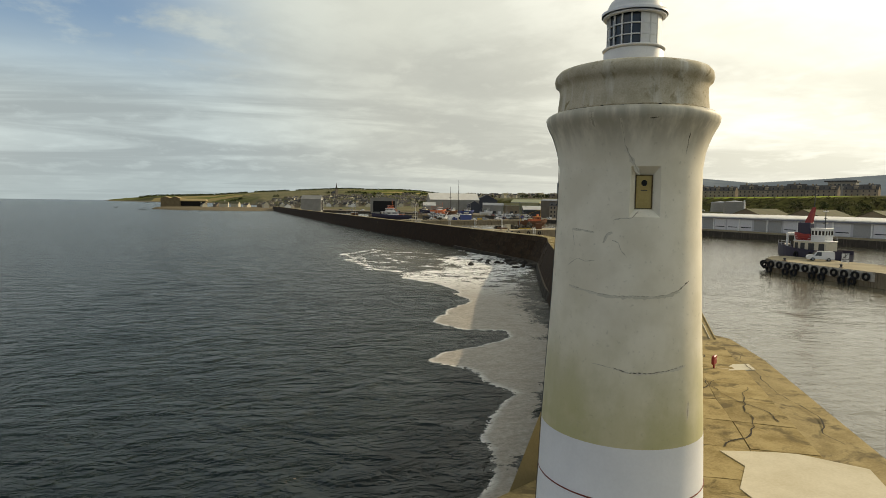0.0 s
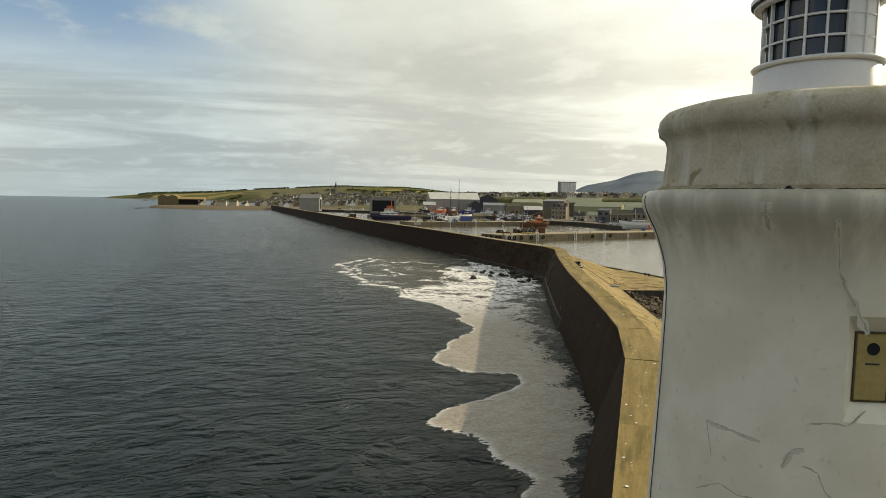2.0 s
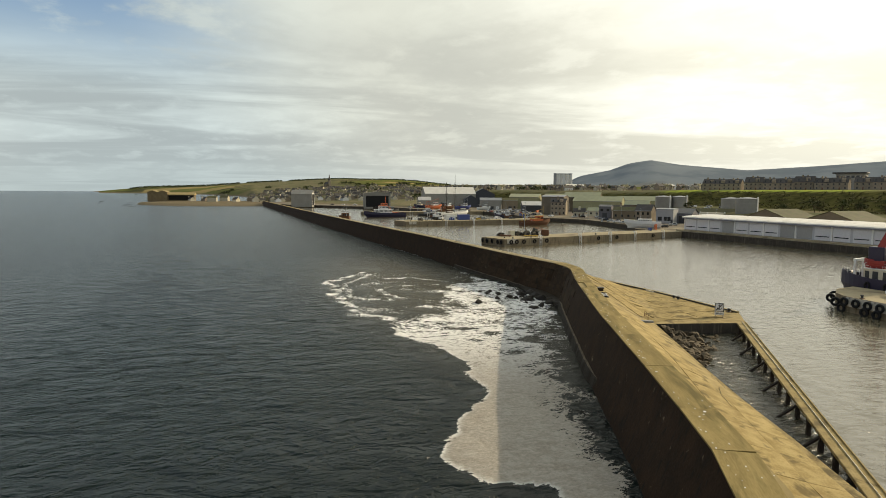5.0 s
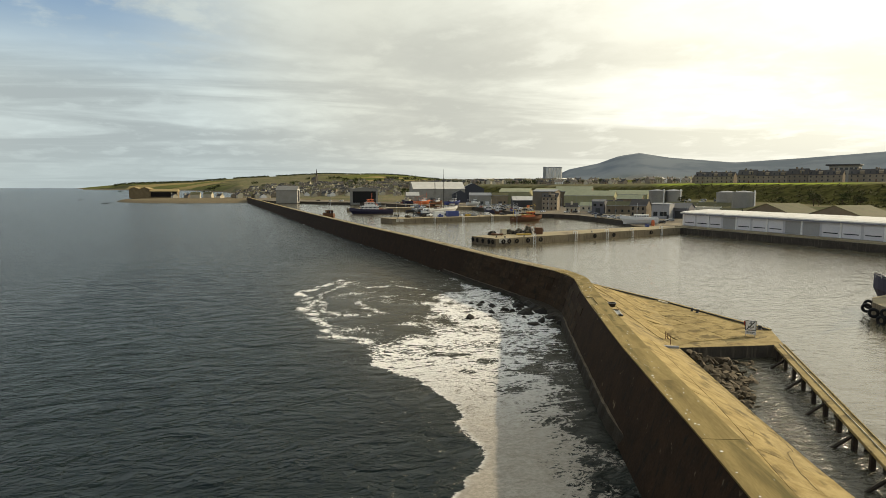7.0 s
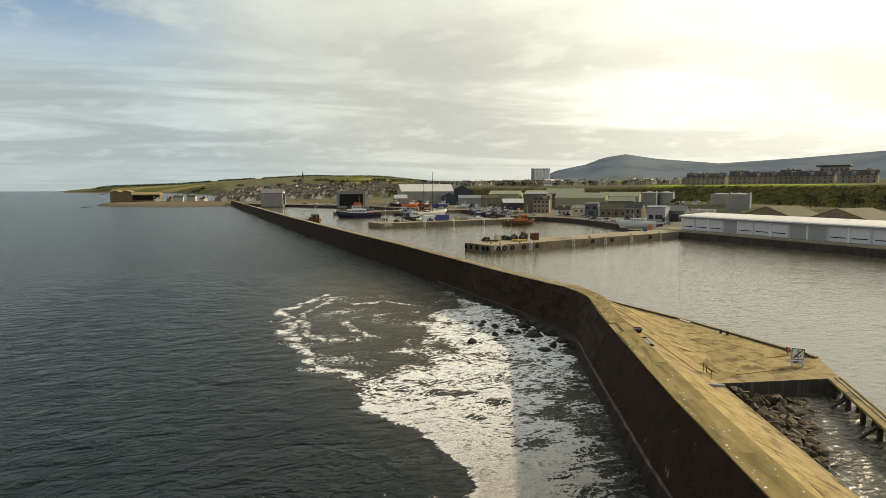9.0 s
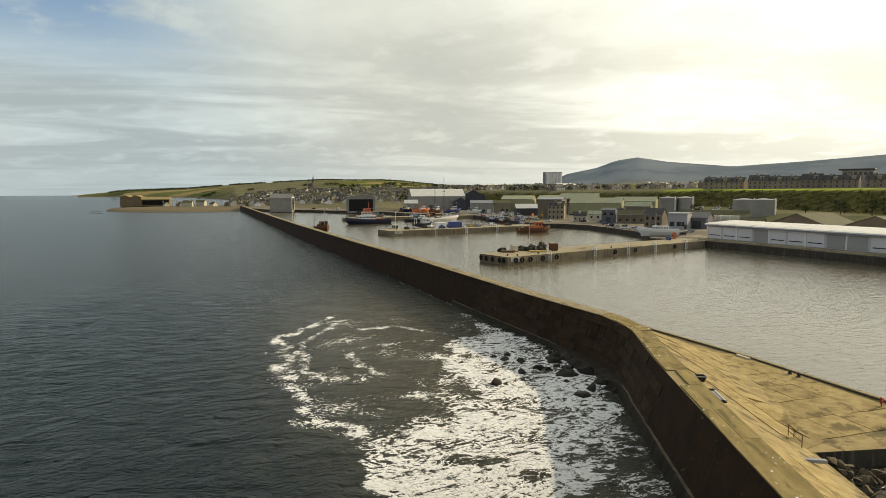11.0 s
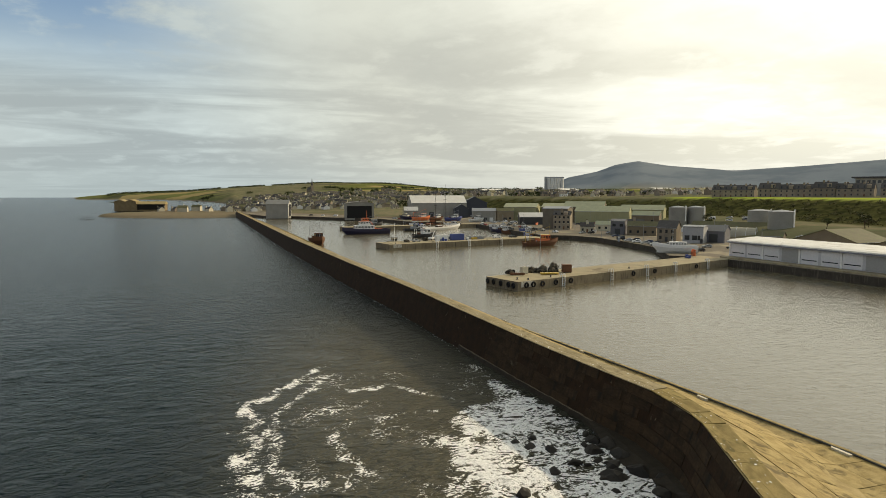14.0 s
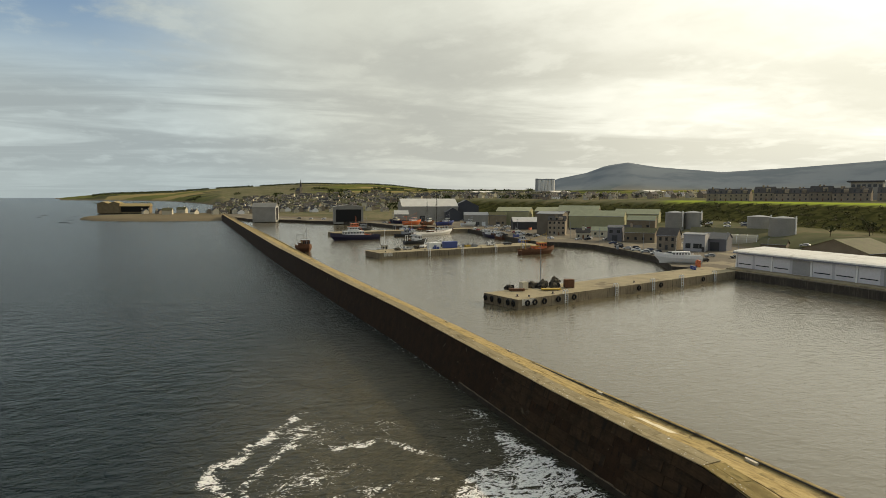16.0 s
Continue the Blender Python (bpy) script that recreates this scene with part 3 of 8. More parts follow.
def ground_height(x, y):
    """Height of the land, and how much of it is lawn, scrub and field."""
    dx, dy = x - 5.0, y - 30.0
    r, az = math.hypot(dx, dy), math.degrees(math.atan2(dx, dy))
    shore = float(np.interp(az, [-14, -12, -8, -4, -1, 1.5, 4, 8, 12, 15, 21, 23, 27, 31.6, 34, 36, 41, 60, 80, 120], [4600, 2300, 2100, 1800, 1250, 640, 540, 500, 440, 410, 378, 335, 285, 275, 250, 232, 202, 180, 190, 260]))
    ridge = 17 + 2300 * math.tan(radians(float(np.interp(az, [-12.5, -9, -4, 2, 7.6, 20, 28, 34, 60, 90], [-0.35, 0.12, 0.30, 0.72, 1.06, 1.03, 0.95, 0.8, 0.8, 0.8]))))
    wob = noise.fractal((x * 0.0022, y * 0.0022, 0.7), 1.0, 2.0, 4)
    z, lawn, scrub, field = -3.0, 0.0, 0.0, 0.0
    if r > shore:
        t = min((r - shore) / (2300 - shore), 1.15) if shore < 2200 else 0.2
        z = 3.4 + (ridge - 3.4) * max(t, 0) ** (1.15 if az > 0 else 0.7)
        if r > 2300:
            z = 3.4 + (ridge - 3.4) * (1.0 - 0.12 * smooth(r, 2300, 3200))
        bank = float(np.interp(az, [10, 15, 25, 35, 45, 55, 70, 120], [760, 690, 590, 500, 400, 325, 280, 300]))
        w = smooth(az, 12, 20)
        zb = 3.4 + 5.0 * smooth(r, bank - 170, bank - 90) * smooth(az, 34, 42) + 9.3 * smooth(r, bank - 55, bank + 20) + (4.5 * (1 - smooth(az, 34, 42))) * smooth(r, bank - 40, bank + 40)
        zb += max(r - bank, 0) * 0.010
        z = z * (1 - w) + zb * w
        z += wob * min(6, (r - shore) * 0.004) * smooth(r, 600, 1200)
        scrub = w * smooth(r, bank - 75, bank - 55) * (1 - smooth(r, bank + 8, bank + 14))
        lawn = smooth(az, 37, 40) * smooth(r, bank + 8, bank + 14) * (1 - smooth(r, bank + 34, bank + 44)) * (1 - smooth(az, 52, 56))
        field = smooth(r, 1150, 1300) * (smooth(az, 5, 11) if az > 3 else 0.8 * smooth(-az, -1, 3))
    # spit with the hangar
    spit = (1 - smooth(math.hypot((x + 22) / 92, (y - 625) / 92), 0.82, 1.0))
    z = max(z, -3 + 6.6 * spit)
    # distant hill and moor
    hill = float(np.interp(az, [26, 30, 32.5, 34.2, 36, 38.5, 43.7, 49, 55, 62, 75, 110], [0.3, 1.50, 2.0, 2.62, 2.88, 2.45, 1.96, 2.25, 2.66, 2.9, 2.6, 2.2]))
    zh = (18 + 3300 * math.tan(radians(hill))) * smooth(r, 2350, 3300) * smooth(az, 25.5, 30)
    if zh > 8:
        z = max(z, zh)
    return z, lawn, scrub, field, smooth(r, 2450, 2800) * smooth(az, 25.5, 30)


def land_material():
    m = bpy.data.materials.new("land")
    m.use_nodes = True
    k = Nodes(m.node_tree)
    pos = k.add("ShaderNodeNewGeometry").outputs["Position"]
    A = lambda n: k.add("ShaderNodeAttribute", attribute_name=n).outputs["Fac"]
    n1, n2 = k.noise(pos, 0.02, 6), k.noise(pos, 0.15, 6)
    c = k.mix(k.ramp(n1, 0.35, 0.65), (0.19, 0.165, 0.105), (0.105, 0.105, 0.06))
    c = k.mix(k.ramp(n2, 0.45, 0.65), c, (0.12, 0.125, 0.07))
    # fields: patches with straight borders
    vo = k.add("ShaderNodeTexVoronoi")
    vo.distance = "CHEBYCHEV"
    k.put(vo.inputs["Vector"], k.scaled(pos, (0.0028, 0.0060, 0.0)))
    vo.inputs["Scale"].default_value = 1.0
    sepc = k.add("ShaderNodeSeparateColor")
    k.put(sepc.inputs[0], vo.outputs["Color"])
    fc = k.mix(k.ramp(sepc.outputs[0], 0.25, 0.3), (0.27, 0.215, 0.095), (0.115, 0.125, 0.038))
    fc = k.mix(k.ramp(sepc.outputs[1], 0.62, 0.66), fc, (0.05, 0.055, 0.028))
    c = k.mix(A("field"), c, fc)
    up = k.add("ShaderNodeSeparateXYZ")
    k.put(up.inputs[0], pos)
    c = k.mix(k.ramp(k.math("ADD", up.outputs[2], k.math("MULTIPLY", n2, 1.2)), 6.6, 5.6), c, k.mix(n2, (0.21, 0.175, 0.115), (0.12, 0.10, 0.07)))
    c = k.mix(A("scrub"), c, k.mix(k.ramp(n2, 0.4, 0.62), (0.075, 0.072, 0.026), (0.035, 0.037, 0.014)))
    c = k.mix(A("lawn"), c, k.mix(n2, (0.34, 0.40, 0.055), (0.27, 0.33, 0.045)))
    # the far hill's blue-grey has distance haze mixed into its base colour
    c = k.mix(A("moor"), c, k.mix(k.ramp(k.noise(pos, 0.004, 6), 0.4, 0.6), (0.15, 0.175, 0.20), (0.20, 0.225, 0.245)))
    bs = k.add("ShaderNodeBsdfPrincipled")
    k.put(bs.inputs["Base Color"], c)
    bs.inputs["Roughness"].default_value = 1.0
    bs.inputs["Specular IOR Level"].default_value = 0.0
    out = k.add("ShaderNodeOutputMaterial")
    k.put(out.inputs[0], bs.outputs[0])
    return m


def build_land():
    azs = np.concatenate([np.arange(-16, 70, 0.5), np.arange(70, 112, 2.0)])
    rs = [165.0]
    while rs[-1] < 3400:
        rs.append(rs[-1] + max(6.0, rs[-1] * 0.022))
    rows = [[], [], [], [], []]
    for r in rs:
        for az in azs:
            x, y = 5 + r * math.sin(radians(az)), 30 + r * math.cos(radians(az))
            z, lawn, scrub, field, moor = ground_height(x, y)
            rows[0].append((x * K, y * K, z * K))
            for q, v in zip(rows[1:], (lawn, scrub, field, moor)):
                q.append(v)
    nx, ny = len(azs), len(rs)
    a = (np.arange(ny - 1)[:, None] * nx + np.arange(nx - 1)[None, :]).ravel()
    me = bpy.data.meshes.new("land")
    me.from_pydata(rows[0], [], np.stack([a, a + nx, a + nx + 1, a + 1], -1).tolist())
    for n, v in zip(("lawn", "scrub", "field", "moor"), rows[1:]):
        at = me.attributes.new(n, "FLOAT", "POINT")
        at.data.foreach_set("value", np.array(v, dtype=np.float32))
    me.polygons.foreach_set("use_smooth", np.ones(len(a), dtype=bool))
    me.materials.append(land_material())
    tagged(new("ground", me), "rolling coastal land with fields, scrub bank and a distant hill", "land", kind="structure")


build_land()


def land_z(x, y):
    return ground_height(x, y)[0]


# ---- breakwater ----
bm = bmesh.new()
foot = offset(OUTER, -BATTER)
n = len(OUTER)
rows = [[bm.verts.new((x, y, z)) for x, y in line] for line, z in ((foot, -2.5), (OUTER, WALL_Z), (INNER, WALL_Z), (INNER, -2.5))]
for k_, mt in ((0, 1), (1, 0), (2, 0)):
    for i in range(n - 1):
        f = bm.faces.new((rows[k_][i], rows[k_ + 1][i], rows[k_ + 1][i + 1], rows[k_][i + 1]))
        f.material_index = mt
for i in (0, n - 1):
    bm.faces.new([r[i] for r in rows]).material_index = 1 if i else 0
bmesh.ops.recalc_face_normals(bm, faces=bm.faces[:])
breakwater = tagged(new("breakwater", mesh_of(bm, [PARA, FACE])), "long high sea wall, sunlit concrete top over dark stone", "breakwater", kind="structure")
full_size(breakwater)

# worn footing along the sea wall, widening to a rocky shelf in the elbow
bm = bmesh.new()
prev = None
s_ = 34.0
while s_ < 112:
    p_, d_ = along(OUTER, s_)
    d_ = (d_ + along(OUTER, s_ - 1.2)[1] + along(OUTER, s_ + 1.2)[1]).normalized()
    wide = float(np.interp(p_.y, [70, 74, 78, 82, 85], [0.0, 1.3, 2.3, 0.9, 0.0]))
    top = float(np.interp(p_.y, [68, 73, 84, 90], [2.62, 2.25, 2.2, 2.3]))
    jag = 0.12 * noise.noise((s_ * 0.9, 2.0, 0.0)) + 0.5 * wide * noise.noise((s_ * 0.8, 7.0, 0.0))
    face_ = BATTER * (WALL_Z - top) / (WALL_Z + 2.5)
    sink = 0.5 * max(1.0 - (s_ - 34.0) / 9.0, 0.0)
    face_ -= sink
    row = []
    for off_, z_ in ((face_ - 0.2, top + 0.05), (face_ + 0.16 + 0.45 * wide, top + 0.10 * noise.noise((s_, 0.0, 3.0))), (face_ + 0.20 + wide + jag, top - 0.10 - 0.16 * wide), (face_ + 0.75 + wide * 1.15 + jag, 0.4)):
        q_ = p_ + Vector((-d_.y, d_.x)) * off_
        row.append(bm.verts.new((q_.x, q_.y, z_)))
    if prev:
        for i in range(3):
            bm.faces.new((prev[i], prev[i + 1], row[i + 1], row[i])).material_index = 1 if i == 0 and wide < 0.1 else 0
    prev = row
    s_ += 0.6
bmesh.ops.recalc_face_normals(bm, faces=bm.faces[:])
footing = tagged(new("wall_footing", mesh_of(bm, [WEED, SCOUR])), "worn footing ledge and weedy shelf at the wall's foot", "footing", kind="structure")
full_size(footing)

HEAD = [(-2.4, 4.6), (-3.4, -1.5), (-1.5, -6.0), (5.5, -6.5), (12.7, 4.4), (19.2, 16.2), (21.2, 20.9), (20.9, 23.0), (23.7, 30.0), (25.7, 35.5), (28.2, 41.6), (34.2, 55.6), (42.15, 53.9), (42.9, 53.35), (46.35, 58.0)]
bm = bmesh.new()
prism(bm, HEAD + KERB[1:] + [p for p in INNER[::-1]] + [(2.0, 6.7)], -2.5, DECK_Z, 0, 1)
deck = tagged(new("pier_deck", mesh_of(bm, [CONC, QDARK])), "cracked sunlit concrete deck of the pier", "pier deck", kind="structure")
full_size(deck)

# sloping apron between the parapet's foot and the level deck
bm = bmesh.new()
prev = None
s_ = 6.0
while s_ < 330:
    p_, d_ = along(OUTER, s_)
    d_ = (d_ + along(OUTER, s_ - 1.5)[1] + along(OUTER, s_ + 1.5)[1]).normalized()
    row = []
    for off_ in (PARAPET - 0.1, 2.8, 4.1, 5.4, 6.75) if p_.y < 60 else (PARAPET - 0.1, 3.2, 5.0, 6.8, 8.75):
        q_ = p_ + Vector((d_.y, -d_.x)) * off_
        row.append(bm.verts.new((q_.x, q_.y, deck_z(q_.x, q_.y) + 0.004)))
    if prev:
        for i in range(4):
            bm.faces.new((prev[i], prev[i + 1], row[i + 1], row[i]))
    prev = row
    s_ += 1.5 if s_ < 160 else 6.0
apron = tagged(new("apron", mesh_of(bm, CONC)), "sloping worn concrete apron behind the parapet", "pier deck", kind="structure")
full_size(apron)

# ---- lighthouse ----
def build_lighthouse():
    lh = thing("lighthouse", 0.665, 1.32, DECK_Z, 0, "white round lighthouse with grey gallery, stained and cracked", "lighthouse")
    z0 = DECK_Z
    bm = bmesh.new()
    lathe(bm, [(1.90, 0), (1.86, 0.25), (1.80, 0.3), (1.665, 6.5 - z0)], 64)
    part("base_band", bm, FRESH, lh, "fresh white band round the foot", True)
    bm = bmesh.new()
    lathe(bm, [(1.664, 6.5 - z0), (1.605, 7.6 - z0)], 64)
    part("stained_band", bm, TOWER, lh, "yellow-green stained paint", True)
    bm = bmesh.new()
    prof = [(1.605, 7.6 - z0), (1.525, 9.0 - z0), (1.455, 10.6 - z0), (1.43, 11.55 - z0), (1.437, 11.72 - z0), (1.468, 11.95 - z0), (1.53, 12.15 - z0), (1.59, 12.30 - z0), (1.66, 12.43 - z0)]
    win = math.degrees(math.atan2(-1.32, -0.72)) + 7.7
    za, zb = 10.73 - z0, 11.65 - z0
    prof = prof[:2] + [(1.450, za), (1.4285, zb)] + prof[4:]
    rings = lathe(bm, prof, 96, win, win + 360)
    for i in (93, 94, 95, 0, 1, 2):
        f = bm.faces.get((rings[2][i], rings[2][(i + 1) % 96], rings[3][(i + 1) % 96], rings[3][i]))
        bm.faces.remove(f)
    part("shaft", bm, TOWER, lh, "", True)
    bm = bmesh.new()
    ring = [(1.66, 12.43), (1.70, 12.50), (1.722, 12.57), (1.725, 12.63), (1.705, 12.68), (1.65, 12.715), (1.53, 12.73)]
    lathe(bm, [(r, z - z0) for r, z in ring], 72)
    part("corbel_ring", bm, TOWER, lh, "rounded cement moulding", True)
    bm = bmesh.new()
    par = [(1.525, 12.72), (1.505, 12.80), (1.475, 13.05), (1.47, 13.20), (1.50, 13.28), (1.56, 13.32), (1.575, 13.40), (1.56, 13.48), (1.50, 13.55), (1.36, 13.59), (1.24, 13.59), (1.22, 13.57), (1.22, 13.0), (0.0, 12.95)]
    lathe(bm, [(r, z - z0) for r, z in par], 72)
    part("gallery_parapet", bm, LHGREY, lh, "grey cement gallery wall with streaks", True)
    # lantern
    bm = bmesh.new()
    lathe(bm, [(0.60, 13.0 - z0), (0.60, 13.95 - z0), (0.545, 14.0 - z0)], 40)
    part("lantern_base", bm, WHITE, lh, "", True)
    bm = bmesh.new()
    for z in (14.01, 14.64):
        bm = bmesh.new()
        lathe(bm, [(0.55, z - 0.022 - z0), (0.615, z - 0.02 - z0), (0.63, z - z0), (0.615, z + 0.018 - z0), (0.55, z + 0.02 - z0)], 48)
        part("lantern_ring", bm, WHITE, lh, "", True)
    bm = bmesh.new()
    lathe(bm, [(0.53, 14.00 - z0), (0.53, 14.66 - z0)], 40, -108.5, 66)
    part("lantern_back", bm, WHITE, lh, "blank white lantern panels", True)
    bm = bmesh.new()
    lathe(bm, [(0.50, 14.00 - z0), (0.50, 14.66 - z0)], 40, 65, 252)
    part("lantern_glass", bm, PANE, lh, "dark panes", True)
    for i in range(13):
        a = radians(292.7 - i * 20.6)
        bm = bmesh.new()
        x, y = 0.525 * math.cos(a), 0.525 * math.sin(a)
        box(bm, -0.016, 0.018, -0.011, 0.011, 14.01 - z0, 14.64 - z0, pose(x, y, 0, 0, 0, math.degrees(a)))
        part("glazing_bar", bm, WHITE, lh)
    for z in (14.22, 14.43):
        bm = bmesh.new()
        lathe(bm, [(0.51, z - 0.010 - z0), (0.54, z - 0.010 - z0), (0.54, z + 0.010 - z0), (0.51, z + 0.010 - z0)], 40, 45, 293)
        part("glazing_bar", bm, WHITE, lh)
    bm = bmesh.new()
    dome = [(0.66, 14.67), (0.66, 14.72), (0.56, 14.76)] + [(0.55 * math.cos(radians(a)), 14.76 + 0.36 * math.sin(radians(a))) for a in range(5, 90, 9)] + [(0.09, 15.13), (0.09, 15.20), (0.15, 15.26), (0.10, 15.36), (0.001, 15.40)]
    lathe(bm, [(r, z - z0) for r, z in dome], 40)
    part("dome", bm, WHITE, lh, "white domed lantern roof", True)
    # small boarded window in a splayed niche that faces the open sea end of the pier
    W = pose(0, 0, 0, 0, 0, win)
    rs = 1.295
    bm = bmesh.new()
    zc = 11.19 - z0
    am = 11.25
    o = [(-am, 0.46), (-am / 2, 0.46), (0, 0.46), (am / 2, 0.46), (am, 0.46), (am, -0.46), (am / 2, -0.46), (0, -0.46), (-am / 2, -0.46), (-am, -0.46)]
    i_ = [(-0.16, 0.31), (-0.08, 0.31), (0, 0.31), (0.08, 0.31), (0.16, 0.31), (0.16, -0.31), (0.08, -0.31), (0, -0.31), (-0.08, -0.31), (-0.16, -0.31)]
    rr = lambda z: 1.4285 if z > 0 else 1.450
    vo = [bm.verts.new(W @ Vector((rr(z) * math.cos(radians(a)), rr(z) * math.sin(radians(a)), zc + z))) for a, z in o]
    vi = [bm.verts.new(W @ Vector((rs, y, zc + z))) for y, z in i_]
    vb = [bm.verts.new(W @ Vector((rs - 0.10, y, zc + z))) for y, z in i_]
    for j in range(10):
        bm.faces.new((vo[j], vo[(j + 1) % 10], vi[(j + 1) % 10], vi[j]))
        bm.faces.new((vi[j], vi[(j + 1) % 10], vb[(j + 1) % 10], vb[j]))
    bm.faces.new(vb)
    bmesh.ops.recalc_face_normals(bm, faces=bm.faces[:])
    part("window_surround", bm, TOWER, lh, "splayed plaster recess")
    bm = bmesh.new()
    box(bm, rs - 0.05, rs + 0.012, -0.145, 0.139, zc - 0.298, zc + 0.294, W, 0.008)
    sh = part("window_shutter", bm, material("ochre_shutter", (0.44, 0.34, 0.13), 0.7, (0.33, 0.25, 0.09), 3, 20), lh, "ochre wooden shutter with a round hole")
    bm = bmesh.new()
    cyl(bm, W @ Vector((rs + 0.008, 0.0, zc + 0.16)), W @ Vector((rs + 0.018, 0.0, zc + 0.16)), 0.055, n=20)
    part("vent_hole", bm, BLACK, sh)
    bm = bmesh.new()
    box(bm, rs + 0.008, rs + 0.018, -0.06, 0.06, zc + 0.02, zc + 0.035, W)
    part("latch", bm, DARK, sh)
    # thin frame strips whose dark brown also paints the shadow line round the shutter
    for y0, y1, z_0, z_1 in ((-0.158, -0.146, -0.3, 0.3), (0.140, 0.158, -0.3, 0.3), (-0.16, 0.16, 0.296, 0.31), (-0.16, 0.16, -0.31, -0.3)):
        bm = bmesh.new()
        box(bm, rs - 0.05, rs + 0.02, y0, y1, zc + z_0, zc + z_1, W)
        part("window_frame", bm, material("brown_window_frame", (0.15, 0.11, 0.055), 0.8, (0.08, 0.06, 0.03), 4, 22), lh)
    # cracks and repairs: thin dark ridges that follow the round wall
    rnd = random.Random(4)

    def radius(z):
        pts = [(0, 1.90), (0.3, 1.80), (6.29 - z0, 1.68), (7.6 - z0, 1.605), (9 - z0, 1.525), (10.6 - z0, 1.455), (11.55 - z0, 1.43), (11.72 - z0, 1.437), (11.95 - z0, 1.468), (12.15 - z0, 1.53), (12.30 - z0, 1.59),
               (12.43 - z0, 1.66), (12.57 - z0, 1.722), (12.68 - z0, 1.705), (12.72 - z0, 1.60), (13.05 - z0, 1.475)]
        return float(np.interp(z, [p[0] for p in pts], [p[1] for p in pts]))

    def crack(a0, za, a1, zb, w, m, name="crack", steps=14, jit=0.035):
        bm = bmesh.new()
        prev = None
        for s in range(steps + 1):
            f = s / steps
            a = radians(win + a0 + (a1 - a0) * f + rnd.uniform(-1, 1) * jit * 30)
            z = za + (zb - za) * f - z0 + rnd.uniform(-1, 1) * jit
            ww = 0.5 * w * rnd.uniform(0.4, 1.3) * (0.35 + 1.3 * min(f, 1 - f) + 0.2)
            dirn = Vector((-(zb - za), (a1 - a0) * 0.025)).normalized()
            pts = []
            for sgn in (-1, 1):
                aa, zz = a + sgn * ww * dirn.x / 1.5, z + sgn * ww * dirn.y
                r = radius(zz) + 0.006
                pts.append(bm.verts.new((r * math.cos(aa), r * math.sin(aa), zz)))
            if prev:
                bm.faces.new((prev[0], prev[1], pts[1], pts[0]))
            prev = pts
        part(name, bm, m, lh)

    fine = plain("hairline_crack", (0.46, 0.425, 0.33), 0.95)
    soot = material("crack_bleed", (0.63, 0.59, 0.475), 0.9, (0.55, 0.51, 0.395), 3, 20)

    def fissure(line, w, core=CRACK, bleed=0.0):
        """A crack through the paint, along (angle from the window, height) corners, with soot washed out of it."""
        for (a0, za), (a1, zb) in zip(line, line[1:]):
            n_ = max(4, int(abs(a1 - a0) / 1.6 + abs(zb - za) / 0.05))
            if bleed:
                crack(a0 - 3.2, za - bleed * 0.3, a1 - 3.2, zb - bleed * 0.3, bleed, soot, "crack_stain", n_, 0.006)
            crack(a0 - 3.2, za, a1 - 3.2, zb, w, core, "crack", n_, 0.006)

    fissure([(-29, 9.31), (-17, 9.28), (-4, 9.30), (10, 9.29), (22, 9.33), (31, 9.40)], 0.020, fine, 0.07)
    fissure([(31, 9.40), (36, 9.48), (42, 9.56)], 0.016)
    fissure([(-54, 9.40), (-39, 9.35), (-29, 9.31)], 0.012, fine, 0.05)
    fissure([(-30, 8.0), (-15, 7.96)], 0.012, fine)
    fissure([(-15, 7.96), (-5, 7.90), (10, 7.90), (24, 7.95)], 0.018, CRACK, 0.035)
    fissure([(24, 7.95), (38, 8.01)], 0.028, fine, 0.06)
    fissure([(-15.4, 12.5), (-14, 12.25), (-12.7, 12.03)], 0.014, fine, 0.05)
    fissure([(-12.7, 12.03), (-10, 11.88), (-5.5, 11.68), (-2, 11.52)], 0.024, fine, 0.07)
    fissure([(-18.6, 10.68), (-12, 10.71), (-6.6, 10.70), (-1.5, 10.84)], 0.016, fine)
    fissure([(33.3, 12.26), (34.0, 12.12)], 0.022)
    fissure([(34.0, 12.12), (35.0, 11.9)], 0.010)
    fissure([(-54.4, 10.49), (-43, 10.47), (-33.5, 10.44)], 0.014, fine, 0.04)
    fissure([(-54.4, 10.49), (-51.2, 10.17)], 0.012, fine)
    fissure([(-56.8, 9.78), (-47.5, 9.93), (-39.8, 9.88), (-32, 9.91)], 0.014, fine)
    fissure([(-26, 10.26), (-23.5, 10.42), (-19.5, 10.46)], 0.012, fine, 0.06)
    fissure([(-19.8, 10.3), (-14.8, 10.26), (-12.8, 10.11), (-8.6, 10.0)], 0.012, fine)
    fissure([(41, 7.32), (40, 7.0)], 0.035, fine, 0.08)
    fissure([(-60, 12.725), (-30, 12.72), (0, 12.725), (30, 12.72), (60, 12.725)], 0.012)
    fissure([(2, 12.47), (9, 12.49)], 0.020)
    fissure([(-33.5, 12.66), (-34, 12.5), (-33, 12.36)], 0.030, fine, 0.10)
    for a in (-32, 6):
        bm = bmesh.new()
        q = radians(win + a)
        cyl(bm, (1.48 * math.cos(q), 1.48 * math.sin(q), 12.735 - z0), (1.60 * math.cos(q), 1.60 * math.sin(q), 12.72 - z0), 0.024, n=10)
        part("drain_spout", bm, BLACK, lh)
    bm = bmesh.new()
    lathe(bm, [(radius(5.47 - z0) + 0.004, 5.46 - z0), (radius(5.48 - z0) + 0.012, 5.475 - z0), (radius(5.5 - z0) + 0.004, 5.49 - z0)], 64)
